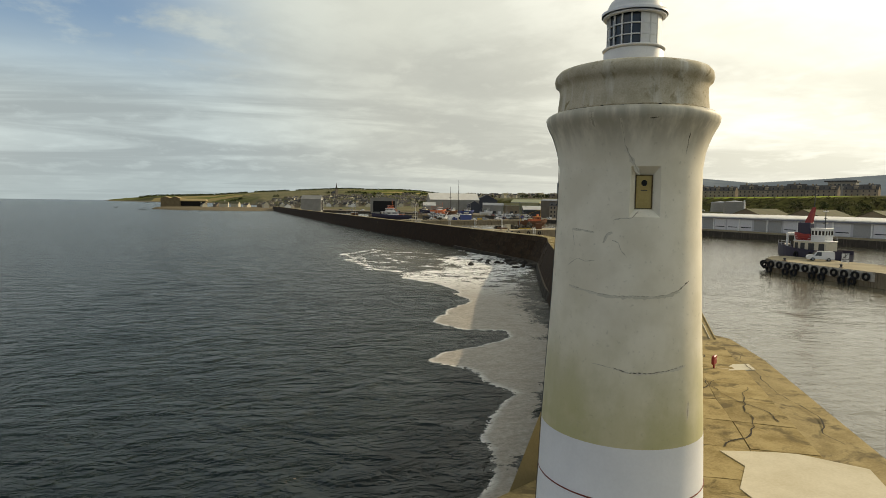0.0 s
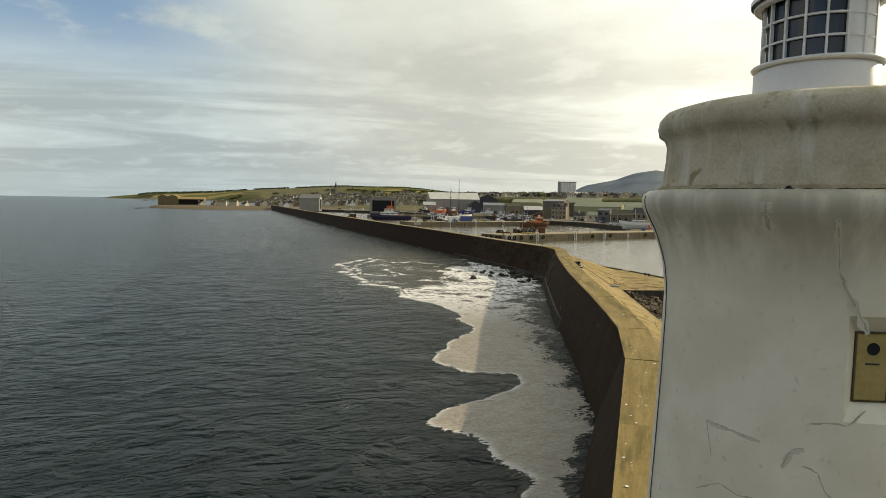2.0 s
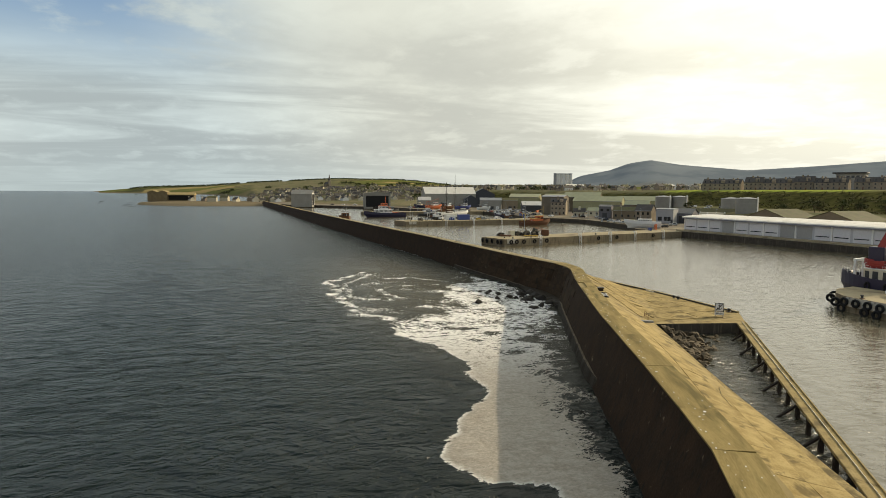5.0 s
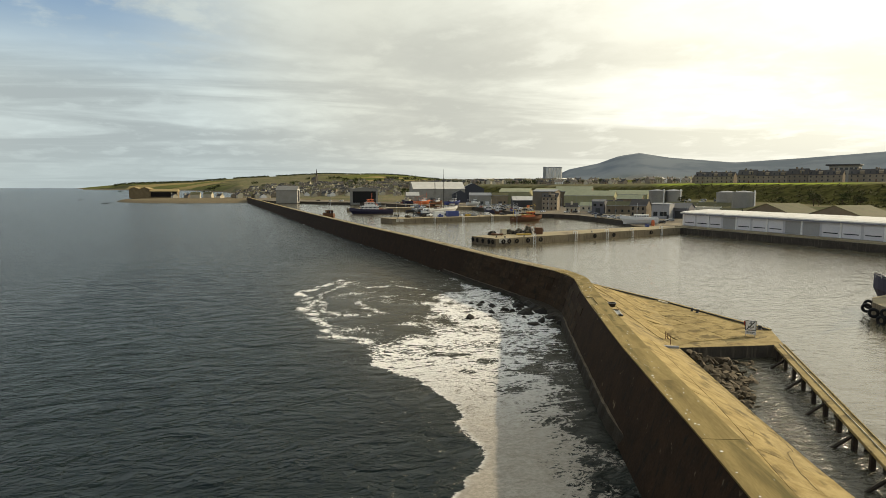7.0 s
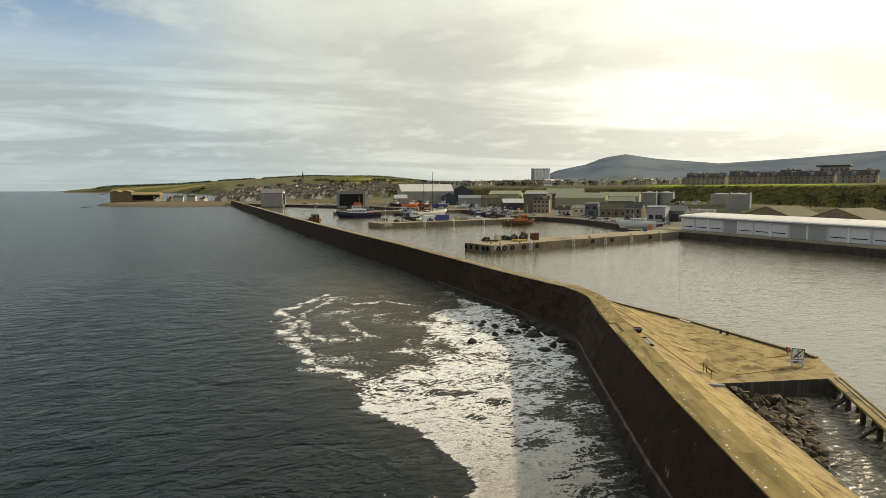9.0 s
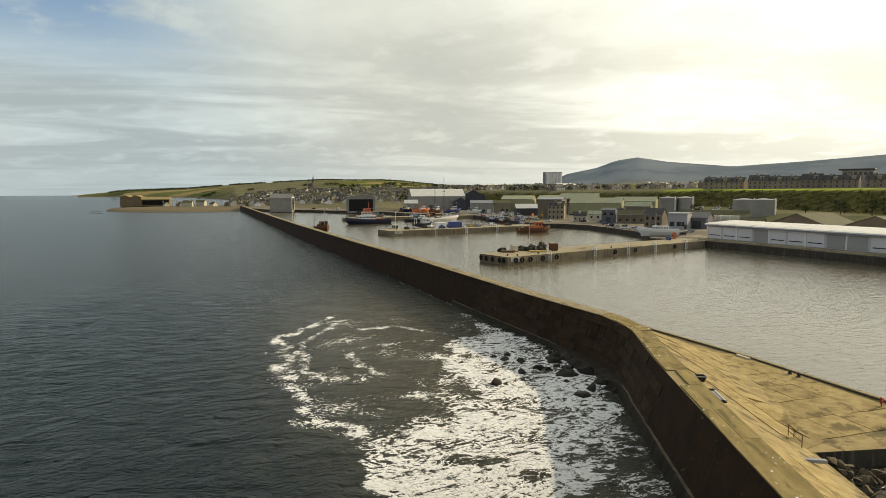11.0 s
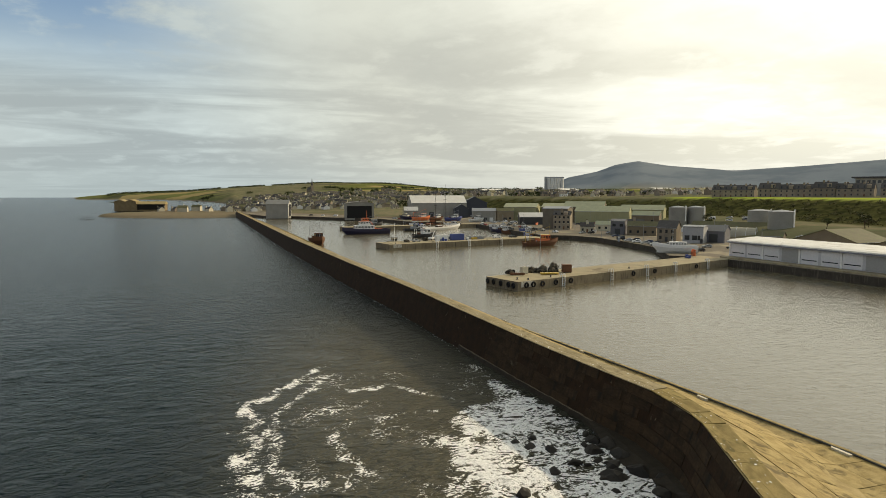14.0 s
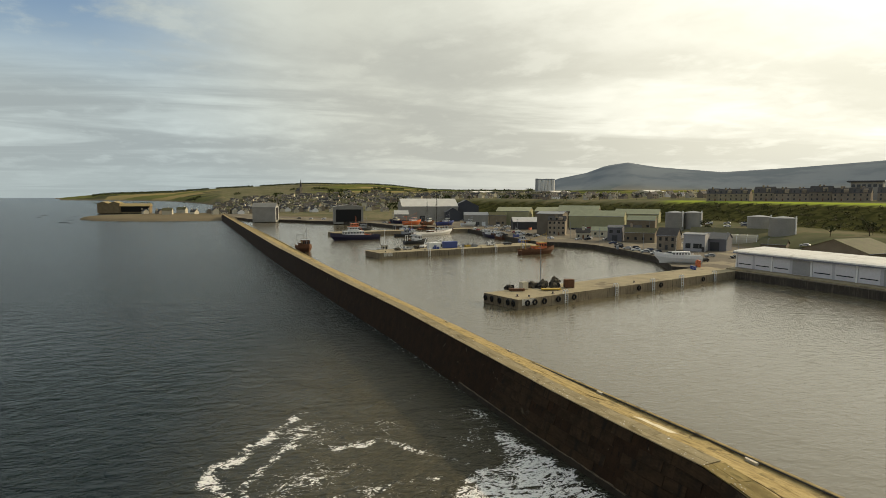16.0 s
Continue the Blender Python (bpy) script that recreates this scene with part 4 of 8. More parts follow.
    part("cable_band", bm, plain("red_brown_cable", (0.20, 0.05, 0.035), 0.6), lh)
    bm = bmesh.new()
    q = radians(win - 92)
    zs = [12.66, 12.6, 12.5, 12.4, 12.3, 12.2, 12.05, 11.9, 11.7, 11.4, 10.8, 10.0, 9.0, 8.0, 7.0, 6.3, 4.5, 3.0]
    tube(bm, [((radius(z - z0) + 0.012) * math.cos(q), (radius(z - z0) + 0.012) * math.sin(q), z - z0) for z in zs], 0.006, 6)
    part("conductor_cable", bm, DARK, lh, "thin dark lightning conductor")
    # crumbling mortar where the gallery wall meets the moulding
    bm = bmesh.new()
    rings = []
    for i in range(260):
        a = 2 * math.pi * i / 260
        w = 0.030 + 0.012 * noise.noise((math.cos(a) * 14, math.sin(a) * 14, 0.0))
        rings.append([bm.verts.new(((r + rnd.uniform(-0.007, 0.007)) * math.cos(a), (r + rnd.uniform(-0.007, 0.007)) * math.sin(a), z - z0 + rnd.uniform(-0.006, 0.006)))
                      for r, z in ((1.50, 12.73 + w * 1.3), (1.53 + w * 0.5, 12.73 + w * 0.7), (1.55 + w, 12.71), (1.59 + w * 0.6, 12.68 - w * 0.3), (1.60, 12.65 - w))])
    for p, q in zip(rings, rings[1:] + rings[:1]):
        for i in range(4):
            bm.faces.new((p[i], q[i], q[i + 1], p[i + 1]))
    part("mortar_joint", bm, material("crumbled_mortar", (0.42, 0.375, 0.26), 0.95, (0.22, 0.175, 0.10), 3.0, 22, 0.6, bump=0.8), lh, "crumbling brown mortar joint")
    return lh


tower = full_size(build_lighthouse())
for o in tower.children_recursive:
    o.data.transform(Matrix.Diagonal((0.964, 0.964, 1, 1)))

# ---- quays and piers of the harbour ----
YARD = material("patched_asphalt", (0.17, 0.145, 0.105), 0.9, (0.10, 0.085, 0.065), 0.08, 1.5, 0.8, stain=(0.24, 0.205, 0.14), stain_scale=0.05, stain_lo=0.5, stain_hi=0.6)


def quay_block(name, label, pts, z1=QUAY_Z, face=QFACE, top=QUAY):
    bm = bmesh.new()
    prism(bm, pts, -3, z1, 0, 1)
    return full_size(tagged(new(name, mesh_of(bm, [top, face])), label, "quay", kind="structure"))


def strip(x, y, az, length, width):
    """Corners of a pier that starts at its near tip corner and runs along az, width to its left."""
    u = Vector((math.sin(radians(az)), math.cos(radians(az))))
    v = Vector((-u.y, u.x))
    o = Vector((x, y))
    return [tuple(p) for p in (o, o + u * length, o + u * length + v * width, o + v * width)]


PIER_A = strip(57.4, 147.2, 74.0, 74, 9.6)
PIER_B = strip(54.5, 238.3, 78.5, 66, 11)
PIER_D = strip(58, 345, 80, 78, 9)
quay_block("pier_1", "low concrete pier with ladders and tyre fenders", PIER_A)
quay_block("pier_2", "low concrete pier with parked vehicles", PIER_B)
quay_block("pier_3", "low far pier with moored boats", PIER_D)
quay_block("jetty", "rounded concrete jetty hung with tyres", [(63.2, 59.9), (62.5, 50), (61.8, 40), (60.6, -10), (72, -10), (72, 55), (71.3, 65.3), (67.3, 64.3), (64.5, 62.1)])
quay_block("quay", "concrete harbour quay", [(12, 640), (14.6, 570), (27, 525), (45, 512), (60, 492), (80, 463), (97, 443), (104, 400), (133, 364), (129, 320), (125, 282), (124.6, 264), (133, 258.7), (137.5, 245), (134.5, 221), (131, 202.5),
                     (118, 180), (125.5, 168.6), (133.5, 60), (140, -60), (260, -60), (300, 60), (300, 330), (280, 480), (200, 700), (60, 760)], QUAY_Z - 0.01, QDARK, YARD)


# ---- catwalk along the open basin ----
def build_catwalk():
    a, b = Vector((20.0, 22.2)), Vector((42.2, 53.8))
    u = (b - a).normalized()
    L = (b - a).length
    az = math.degrees(math.atan2(-u.x, u.y))
    t = thing("catwalk", a.x, a.y, DECK_Z, az, "narrow concrete catwalk on dark timber piles with raking struts", "catwalk")
    bm = bmesh.new()
    box(bm, 0.0, 0.90, -1.4, L + 0.6, -0.17, 0.012, None, 0.03)
    part("walkway", bm, CONC, t)
    for x, w, m in ((0.52, 0.022, OFFW), (0.85, 0.04, PARA)):
        bm = bmesh.new()
        box(bm, x - w, x + w, -0.9, L + 0.5, 0.012, 0.08, None, 0.012)
        part("edge_rail", bm, m, t, "pale painted edge strip")
    n = 15
    for i in range(n):
        y = 2.2 + (L - 3.2) * i / (n - 1)
        for x in (0.12, 0.75):
            bm = bmesh.new()
            box(bm, x - 0.11, x + 0.11, y - 0.15, y + 0.15, -5.0, -0.17)
            part("support_post", bm, TIMBER, t)
        bm = bmesh.new()
        box(bm, 0.03, 0.86, y - 0.10, y + 0.10, -0.32, -0.17)
        part("cross_beam", bm, TIMBER, t)
        if i % 2 == 1:
            bm = bmesh.new()
            cyl(bm, (0.06, y + 0.15, -0.28), (-1.5, y - 0.1, -1.5), 0.10, n=6)
            part("strut", bm, TIMBER, t)
    return t


full_size(build_catwalk())


# ---- kerb and pipe along the harbour edge ----
bm = bmesh.new()
line = KERB
for a, b in zip(line, line[1:]):
    a, b = Vector(a), Vector(b)
    L = (b - a).length
    m = Matrix.Translation((a.x, a.y, DECK_Z)) @ pose(0, 0, 0, 0, 0, math.degrees(math.atan2(-(b - a).x, (b - a).y)))
    box(bm, -0.30, 0.0, 0, L, 0.004, 0.15, m)
full_size(tagged(new("kerb", mesh_of(bm, CONC)), "low worn concrete kerb on the harbour edge", "kerb", kind="structure"))
bm = bmesh.new()
tube(bm, [(x - 0.42, y, DECK_Z + 0.11) for x, y in KERB[:6]], 0.055)
full_size(tagged(new("service_pipe", mesh_of(bm, DARK)), "dark service pipe laid beside the kerb", "pipe", kind="structure"))


def patch(name, pts, m, label, z=DECK_Z, h=0.05):
    bm = bmesh.new()
    prism(bm, pts, z - 0.03, z + h)
    for v in bm.verts:
        v.co.z += deck_z(v.co.x, v.co.y) - DECK_Z
    return full_size(tagged(new(name, mesh_of(bm, m)), label, "slab"))


PALE = material("pale_new_concrete", (0.60, 0.55, 0.42), 0.85, (0.50, 0.45, 0.33), 0.8, 8, 0.7)
PALEY = material("pale_screed", (0.60, 0.54, 0.40), 0.85, (0.47, 0.41, 0.28), 0.8, 8, 0.7)
patch("repair_slab", [(8.9, 6.3), (9.7, 6.0), (10.3, 5.7), (11.5, 4.2), (9.4, 1.0), (6.2, 1.8), (6.6, 4.2), (7.9, 5.4), (8.0, 6.6)], PALEY, "irregular pale screed repair on the pier deck", h=0.07)
patch("repair_slab", [(40.5, 92.4), (41.9, 92.8), (42.6, 89.4), (41.1, 88.8)], PALE, "pale rectangular repair slab on the pier deck", h=0.05)
patch("repair_slab", [(16.4, 22.9), (18.2, 23.5), (19.5, 23.2), (19.2, 21.6), (18.5, 22.6), (16.6, 22.3)], PALE, "ragged pale cement patch on the deck", h=0.045)
patch("repair_slab", [(15.6, 15.9), (17.6, 15.6), (17.1, 14.6), (14.9, 14.9)], PALE, "small pale cement patch near the edge", h=0.045)
for x, y, l in ((45.4, 71.5, 2.2), (44.4, 83.6, 1.6), (42.9, 100.5, 1.2), (41.2, 117.0, 1.5), (39.2, 134.0, 1.4), (36.4, 170.0, 2.0)):
    patch("cement_fillet", [(x, y), (x + 0.26, y), (x + 0.22, y + l * 0.7), (x - 0.03, y + l * 0.6)], OFFW, "whitewashed cement fillet beside the kerb", h=0.19)


# ---- things on the pier ----
def notice_board():
    t = thing("warning_sign", 42.7, 56.8, DECK_Z, -44, "white no-anchoring sign on two grey posts", "sign")
    for x in (-0.5, 0.5):
        bm = bmesh.new()
        box(bm, x - 0.04, x + 0.04, 0.03, 0.11, 0, 1.95)
        part("post", bm, GREY, t)
    bm = bmesh.new()
    box(bm, -0.62, 0.62, -0.02, 0.025, 0.75, 2.0, None, 0.01)
    b = part("panel", bm, WHITE, t, "white square panel with black border")
    bm = bmesh.new()
    for q in ((-0.6, 0.6, 0.77, 0.84), (-0.6, 0.6, 1.91, 1.98), (-0.6, -0.53, 0.84, 1.91), (0.53, 0.6, 0.84, 1.91)):
        box(bm, q[0], q[1], -0.026, -0.021, q[2], q[3])
    part("border", bm, BLACK, b)
    bm = bmesh.new()
    box(bm, -0.035, 0.035, -0.028, -0.022, 1.02, 1.74)
    box(bm, -0.17, 0.17, -0.028, -0.022, 1.58, 1.64)
    for s in (-1, 1):
        box(bm, -0.035, 0.035, -0.028, -0.022, 0, 0.34, pose(0, 0, 1.02, 0, s * 62, 0))
        box(bm, -0.035, 0.035, -0.028, -0.022, 0, 0.16, pose(s * 0.29, 0, 1.17, 0, -s * 15, 0))
    torus(bm, 0.075, 0.025, pose(0, -0.025, 1.79, 90), 12, 5)
    part("anchor_symbol", bm, BLACK, b, "black anchor")
    bm = bmesh.new()
    box(bm, -0.05, 0.05, -0.034, -0.029, -0.62, 0.62, pose(0, 0, 1.38, 0, 42, 0))
    part("stroke", bm, BLACK, b, "black diagonal stroke")
    bm = bmesh.new()
    box(bm, -0.62, 0.62, -0.02, 0.025, 0.28, 0.70, None, 0.01)
    lo = part("lower_panel", bm, WHITE, t)
    for z in (0.56, 0.44):
        bm = bmesh.new()
        box(bm, -0.45, 0.45 if z > 0.5 else 0.25, -0.026, -0.021, z - 0.035, z + 0.035)
        part("text_bar", bm, BLACK, lo)
    return t


sign_1 = notice_board()
s2 = copy_thing(sign_1, at(68.6, 53.0, QUAY_Z, 0, 0, -48))


def bollard(x, y, z, m=DARK):
    t = thing("bollard", x, y, z, random.uniform(0, 90), "black cast-iron mooring bollard on the quay edge", "bollard", "bollards")
    bm = bmesh.new()
    lathe(bm, [(0.30, 0), (0.28, 0.06), (0.19, 0.12), (0.17, 0.36), (0.26, 0.42), (0.28, 0.5), (0.22, 0.56), (0.001, 0.58)], 14)
    part("post", bm, m, t, "", True)
    bm = bmesh.new()
    box(bm, -0.36, 0.36, -0.36, 0.36, 0.0, 0.05, None, 0.015)
    part("base_plate", bm, RUST, t)
    return t


bol = bollard(45.6, 58.6, DECK_Z)
for x, y, z in ((45.3, 66.4, DECK_Z), (45.3, 67.2, DECK_Z), (58.8, 150.5, QUAY_Z), (60.5, 149.2, QUAY_Z), (66.5, 151.2, QUAY_Z), (90, 158.4, QUAY_Z), (63.6, 58.0, QUAY_Z), (63.2, 49.0, QUAY_Z), (57, 240.5, QUAY_Z), (71, 243, QUAY_Z), (93, 247.6, QUAY_Z)):
    copy_thing(bol, at(x, y, z, 0, 0, random.uniform(0, 90)))


def lifebuoy_box(x, y, z, rz):
    t = thing("lifebuoy_box", x, y, z, rz, "small red lifebuoy housing on a post", "lifebuoy box")
    bm = bmesh.new()
    box(bm, -0.05, 0.05, -0.05, 0.05, 0, 0.5)
    part("post", bm, RED, t)
    bm = bmesh.new()
    box(bm, -0.3, 0.3, -0.1, 0.1, 0.35, 0.98, None, 0.06)
    part("cabinet", bm, RED, t)
    return t


lb = lifebuoy_box(15.2, 15.3, DECK_Z, 30)
copy_thing(lb, at(44.9, 59.6, DECK_Z, 0, 0, 20))


def deck_box():
    z = deck_z(32.4, 62.6) + 0.02
    t = thing("tool_bin", 32.4, 62.6, z, -24, "dark tapered wooden bin with a grey rim on the deck", "bin")
    bm = bmesh.new()
    lo = [bm.verts.new((x * 0.30, y * 0.26, 0)) for x, y in ((-1, -1), (1, -1), (1, 1), (-1, 1))]
    hi = [bm.verts.new((x * 0.46, y * 0.40, 0.52)) for x, y in ((-1, -1), (1, -1), (1, 1), (-1, 1))]
    top = [bm.verts.new((x * 0.40, y * 0.34, 0.52)) for x, y in ((-1, -1), (1, -1), (1, 1), (-1, 1))]
    pit = [bm.verts.new((x * 0.30, y * 0.26, 0.20)) for x, y in ((-1, -1), (1, -1), (1, 1), (-1, 1))]
    for p, q in ((lo, hi), (hi, top), (top, pit)):
        for i in range(4):
            bm.faces.new((p[i], p[(i + 1) % 4], q[(i + 1) % 4], q[i]))
    bm.faces.new(pit)
    bm.faces.new(lo[::-1])
    part("body", bm, TIMBER, t)
    for x0, x1, y0, y1 in ((-0.5, 0.5, -0.44, -0.36), (-0.5, 0.5, 0.36, 0.44), (-0.5, -0.42, -0.36, 0.36), (0.42, 0.5, -0.36, 0.36)):
        bm = bmesh.new()
        box(bm, x0, x1, y0, y1, 0.47, 0.55, None, 0.01)
        part("rim", bm, GREY, t, "weathered grey rim")
    x, y = 31.2, 59.9
    t = thing("gangway", x, y, deck_z(x, y) + 0.04, -25, "pale aluminium gangway frame lying on the deck beside the bin", "gangway")
    bm = bmesh.new()
    box(bm, -0.24, 0.24, -1.7, 1.5, 0.06, 0.12, None, 0.02)
    part("tread", bm, GREY, t)
    for x in (-0.28, 0.28):
        bm = bmesh.new()
        tube(bm, [(x, -1.75, 0.22), (x, -1.2, 0.16), (x, 1.5, 0.14)], 0.06, 8)
        part("side_rail", bm, WHITE, t, "pale tubular side rail")
    for y in (-1.6, 1.3):
        bm = bmesh.new()
        cyl(bm, (-0.36, y, 0.12), (0.36, y, 0.12), 0.13, n=12)
        part("roller", bm, BLACK, t)


deck_box()


def short_rail():
    t = thing("guard_rail", 33.9, 56.7, deck_z(33.9, 56.7), -25, "short rusty guard rail at the basin corner", "railing")
    for y in (-1.4, 0.0, 1.0):
        bm = bmesh.new()
        cyl(bm, (0, y, 0), (0, y, 1.0), 0.035, n=8)
        part("post", bm, RUST, t)
    for z in (0.5, 1.0):
        bm = bmesh.new()
        cyl(bm, (0, -1.4, z), (0, 1.0, z), 0.03, n=8)
        part("rail", bm, RUST, t)
    t = thing("plank", 31.5, 53.6, deck_z(31.5, 53.6) - 0.02, 62, "grey weathered timber baulk on the deck", "plank")
    bm = bmesh.new()
    box(bm, -0.18, 0.18, -1.1, 1.1, 0, 0.25, None, 0.03)
    part("baulk", bm, GREY, t)


short_rail()


def rock(r, seed, flat=0.7):
    bm = bmesh.new()
    bmesh.ops.create_icosphere(bm, subdivisions=2, radius=r)
    rn = random.Random(seed)
    cuts = [(Vector((rn.uniform(-1, 1), rn.uniform(-1, 1), rn.uniform(-0.6, 1))).normalized(), rn.uniform(0.38, 0.75) * r) for _ in range(12)]
    for v in bm.verts:
        for d, h in cuts:
            e = v.co.dot(d) - h
            if e > 0:
                v.co -= d * e
        v.co += v.co.normalized() * noise.noise(v.co * (2.2 / r) + Vector((seed, 0, 0))) * 0.06 * r
        v.co.z *= flat
    return bm


rnd = random.Random(11)
ROCKS = [mesh_of(rock(1.0, i), ROCK) for i in range(7)]
RUBS = [mesh_of(rock(1.0, i + 20, 0.62), RUBBLE) for i in range(7)]
spots = [(27.2, 82.0, 0.5), (28.4, 80.9, 0.55), (29.0, 78.6, 0.5), (31.3, 79.9, 0.7), (30.2, 75.8, 0.95), (32.4, 76.2, 0.9), (23.8, 75.8, 0.55), (28.7, 70.6, 0.65), (28.0, 83.3, 0.4), (31.6, 73.0, 0.6), (27.0, 77.7, 0.45),
         (32.6, 78.3, 0.9), (33.0, 80.2, 0.8), (32.2, 81.6, 0.6), (31.4, 77.6, 0.6), (32.9, 74.7, 0.7), (30.2, 72.0, 0.6)]
for i in range(16):
    spots.append((32.4 - rnd.random() ** 1.8 * 6.0, 70 + rnd.random() * 13, rnd.uniform(0.22, 0.45)))
for i, (x, y, r) in enumerate(spots):
    if x > wall_x(y) - 1.3 - 0.9 * r:
        x = float(wall_x(y)) - 1.3 - 0.95 * r
    ob = tagged(new("boulder", ROCKS[i % 7]), "black wet boulder awash in foam at the wall's bend", "boulder", "boulders at the bend")
    ob.matrix_world = at(x, y, SEA_Z - 0.1 * r + 0.05, rnd.uniform(-15, 15), rnd.uniform(-15, 15), rnd.uniform(0, 360)) @ Matrix.Scale(r * 1.4 * K, 4)
for i in range(150):
    f = rnd.random() ** 1.1
    w = rnd.random() ** 1.3
    # heap in the corner of the basin, spilling along its landward side into the water
    p = Vector((34.3, 55.0)).lerp(Vector((30.0, 45.6)), f) + Vector((0.91, -0.40)) * (w * (5.0 - 3.4 * f) + 0.25)
    z = 2.72 - w * 0.95 - f * 0.25
    r = rnd.uniform(0.26, 0.55)
    ob = tagged(new("rubble_stone", RUBS[i % 7]), "loose broken rubble stone heaped in the open basin", "stone", "rubble in the basin")
    ob.matrix_world = at(p.x, p.y, z, rnd.uniform(-40, 40), rnd.uniform(-40, 40), rnd.uniform(0, 360)) @ Matrix.Scale(r * K, 4)


# ---- fenders and ladders ----
TYRE = bmesh.new()
torus(TYRE, 0.42, 0.17, pose(0, 0, 0, 90), 16, 8)
TYRE = mesh_of(TYRE, BLACK, True)


def tyre(x, y, z, az, s=1.0):
    ob = tagged(new("tyre_fender", TYRE), "black rubber tyre hung as a fender on the quay face", "tyre", "tyre fenders")
    ob.matrix_world = at(x, y, z, 0, 0, -az) @ Matrix.Scale(s, 4)


def edge_point(c, s, off=0.22):
    """A point s metres along the near edge of a pier, off metres proud of its face."""
    a, b = Vector(c[0]), Vector(c[1])
    u = (b - a).normalized()
    p = a + u * s + Vector((u.y, -u.x)) * off
    return p, math.degrees(math.atan2(u.x, u.y)) - 90


for s in (6.2, 9.8, 14.0, 33.5, 41, 57):
    p, az = edge_point(PIER_A, s)
    tyre(p.x, p.y, 2.85, az, 1.4)
for x, y in ((57.15, 148.3), (56.75, 149.7), (56.1, 151.9), (55.5, 154.0), (55.0, 155.8)):
    tyre(x - 0.25, y, 2.85, 89.6, 1.4)
for s in (2.0, 3.8):
    p, az = edge_point(PIER_A, s)
    tyre(p.x, p.y, 2.9, az, 1.4)
for f in range(11):
    y = 59.6 - f * 1.5
    x = 63.2 - (59.9 - y) * 0.07
    tyre(x - 0.30, y, 3.05, 90, 1.25)
    if f % 3 != 1:
        tyre(x - 0.34, y + 0.3, 2.25, 90, 1.3)
for x, y in ((63.7, 61.0), (65.6, 63.2), (67.9, 64.7)):
    tyre(x - 0.25, y + 0.2, 2.75, 60, 1.3)

WALLW = bmesh.new()
box(WALLW, -2.2, 2.2, -0.06, 0.0, -1.5, 0.02)
WALLW = mesh_of(WALLW, material("flaking_whitewash", (0.60, 0.58, 0.52), 0.8, (0.34, 0.30, 0.23), 0.8, 6, 0.8, stain=(0.16, 0.13, 0.09), stain_scale=0.7))


def ladder(c, s):
    p, az = edge_point(c, s, 0.12)
    t = thing("ladder", p.x, p.y, QUAY_Z, -az, "white-painted steel quay ladder with hooped grab rails", "ladder", "quay ladders")
    for x in (-0.5, 0.5):
        bm = bmesh.new()
        tube(bm, [(x, 0, -3.2), (x, 0, 0.75), (x, 0.35, 0.95), (x, 0.8, 0.75), (x, 0.8, 0.0)], 0.12)
        part("hoop", bm, WHITE, t, "white hoop")
    for k in range(6):
        bm = bmesh.new()
        cyl(bm, (-0.5, 0, -0.3 - k * 0.5), (0.5, 0, -0.3 - k * 0.5), 0.05, n=6)
        part("rung", bm, WHITE, t)


for s in (12.0, 26.5, 38.5, 49, 62):
    ladder(PIER_A, s)
for s in (18, 31, 45, 57):
    ladder(PIER_B, s)
# whitewashed tips of the piers
for c, s in ((PIER_A, 2.4), (PIER_B, 3.0)):
    p, az = edge_point(c, s, 0.012)
    ob = tagged(new("white_mark", WALLW), "whitewashed patch on the pier tip", "paint mark")
    ob.matrix_world = at(p.x, p.y, QUAY_Z - 0.05, 0, 0, -az)
for y in (58.0, 54.8, 51.6, 48.4, 45.2):
    ob = tagged(new("white_mark", WALLW), "whitewashed patch on the jetty face", "paint mark")
    ob.matrix_world = at(63.2 - (59.9 - y) * 0.0707 - 0.01, y, QUAY_Z - 0.05, 0, 0, -94)


# ---- boats ----
def hull_bm(L, B, D, sheer=0.8, draft=0.6, flare=1.0, n=13, stern=0.75, wall=0.12):
    """A boat's hull along +y: bow forward, open bulwark, deck inside."""
    bm = bmesh.new()
    rows = []
    for i in range(n):
        f = i / (n - 1)
        y = -L / 2 + L * f
        wd = B / 2 * (stern + (1 - stern) * min(f / 0.35, 1)) * (1 - max((f - 0.55) / 0.45, 0) ** 2.0 * 0.98)
        top = D + sheer * (max(f - 0.35, 0) / 0.65) ** 2 + 0.15 * sheer * max(0.3 - f, 0)
        low = wd * (0.72 if f < 0.6 else 0.72 - 0.4 * (f - 0.6) / 0.4)
        yk = y - (0.10 * L * max((f - 0.8) / 0.2, 0))
        row = [(-wd, y, top), (-wd * 0.97, y, top * 0.55), (-low, yk, 0.0), (-low * 0.5, yk, -draft), (low * 0.5, yk, -draft), (low, yk, 0.0), (wd * 0.97, y, top * 0.55), (wd, y, top)]
        inn = max(wd - wall, 0.01)
        row += [(inn, y, top), (inn, y, top - 0.75), (-inn, y, top - 0.75), (-inn, y, top)]
        rows.append([bm.verts.new(v) for v in row])
    for a, b in zip(rows, rows[1:]):
        for j in range(12):
            f = bm.faces.new((a[j], a[(j + 1) % 12], b[(j + 1) % 12], b[j]))
            f.material_index = 1 if j == 9 else (2 if j in (1, 2, 4, 5, 3) and False else 0)
    bm.faces.new(rows[0])
    bm.faces.new(rows[-1][::-1])
    bmesh.ops.recalc_face_normals(bm, faces=bm.faces[:])
    return bm


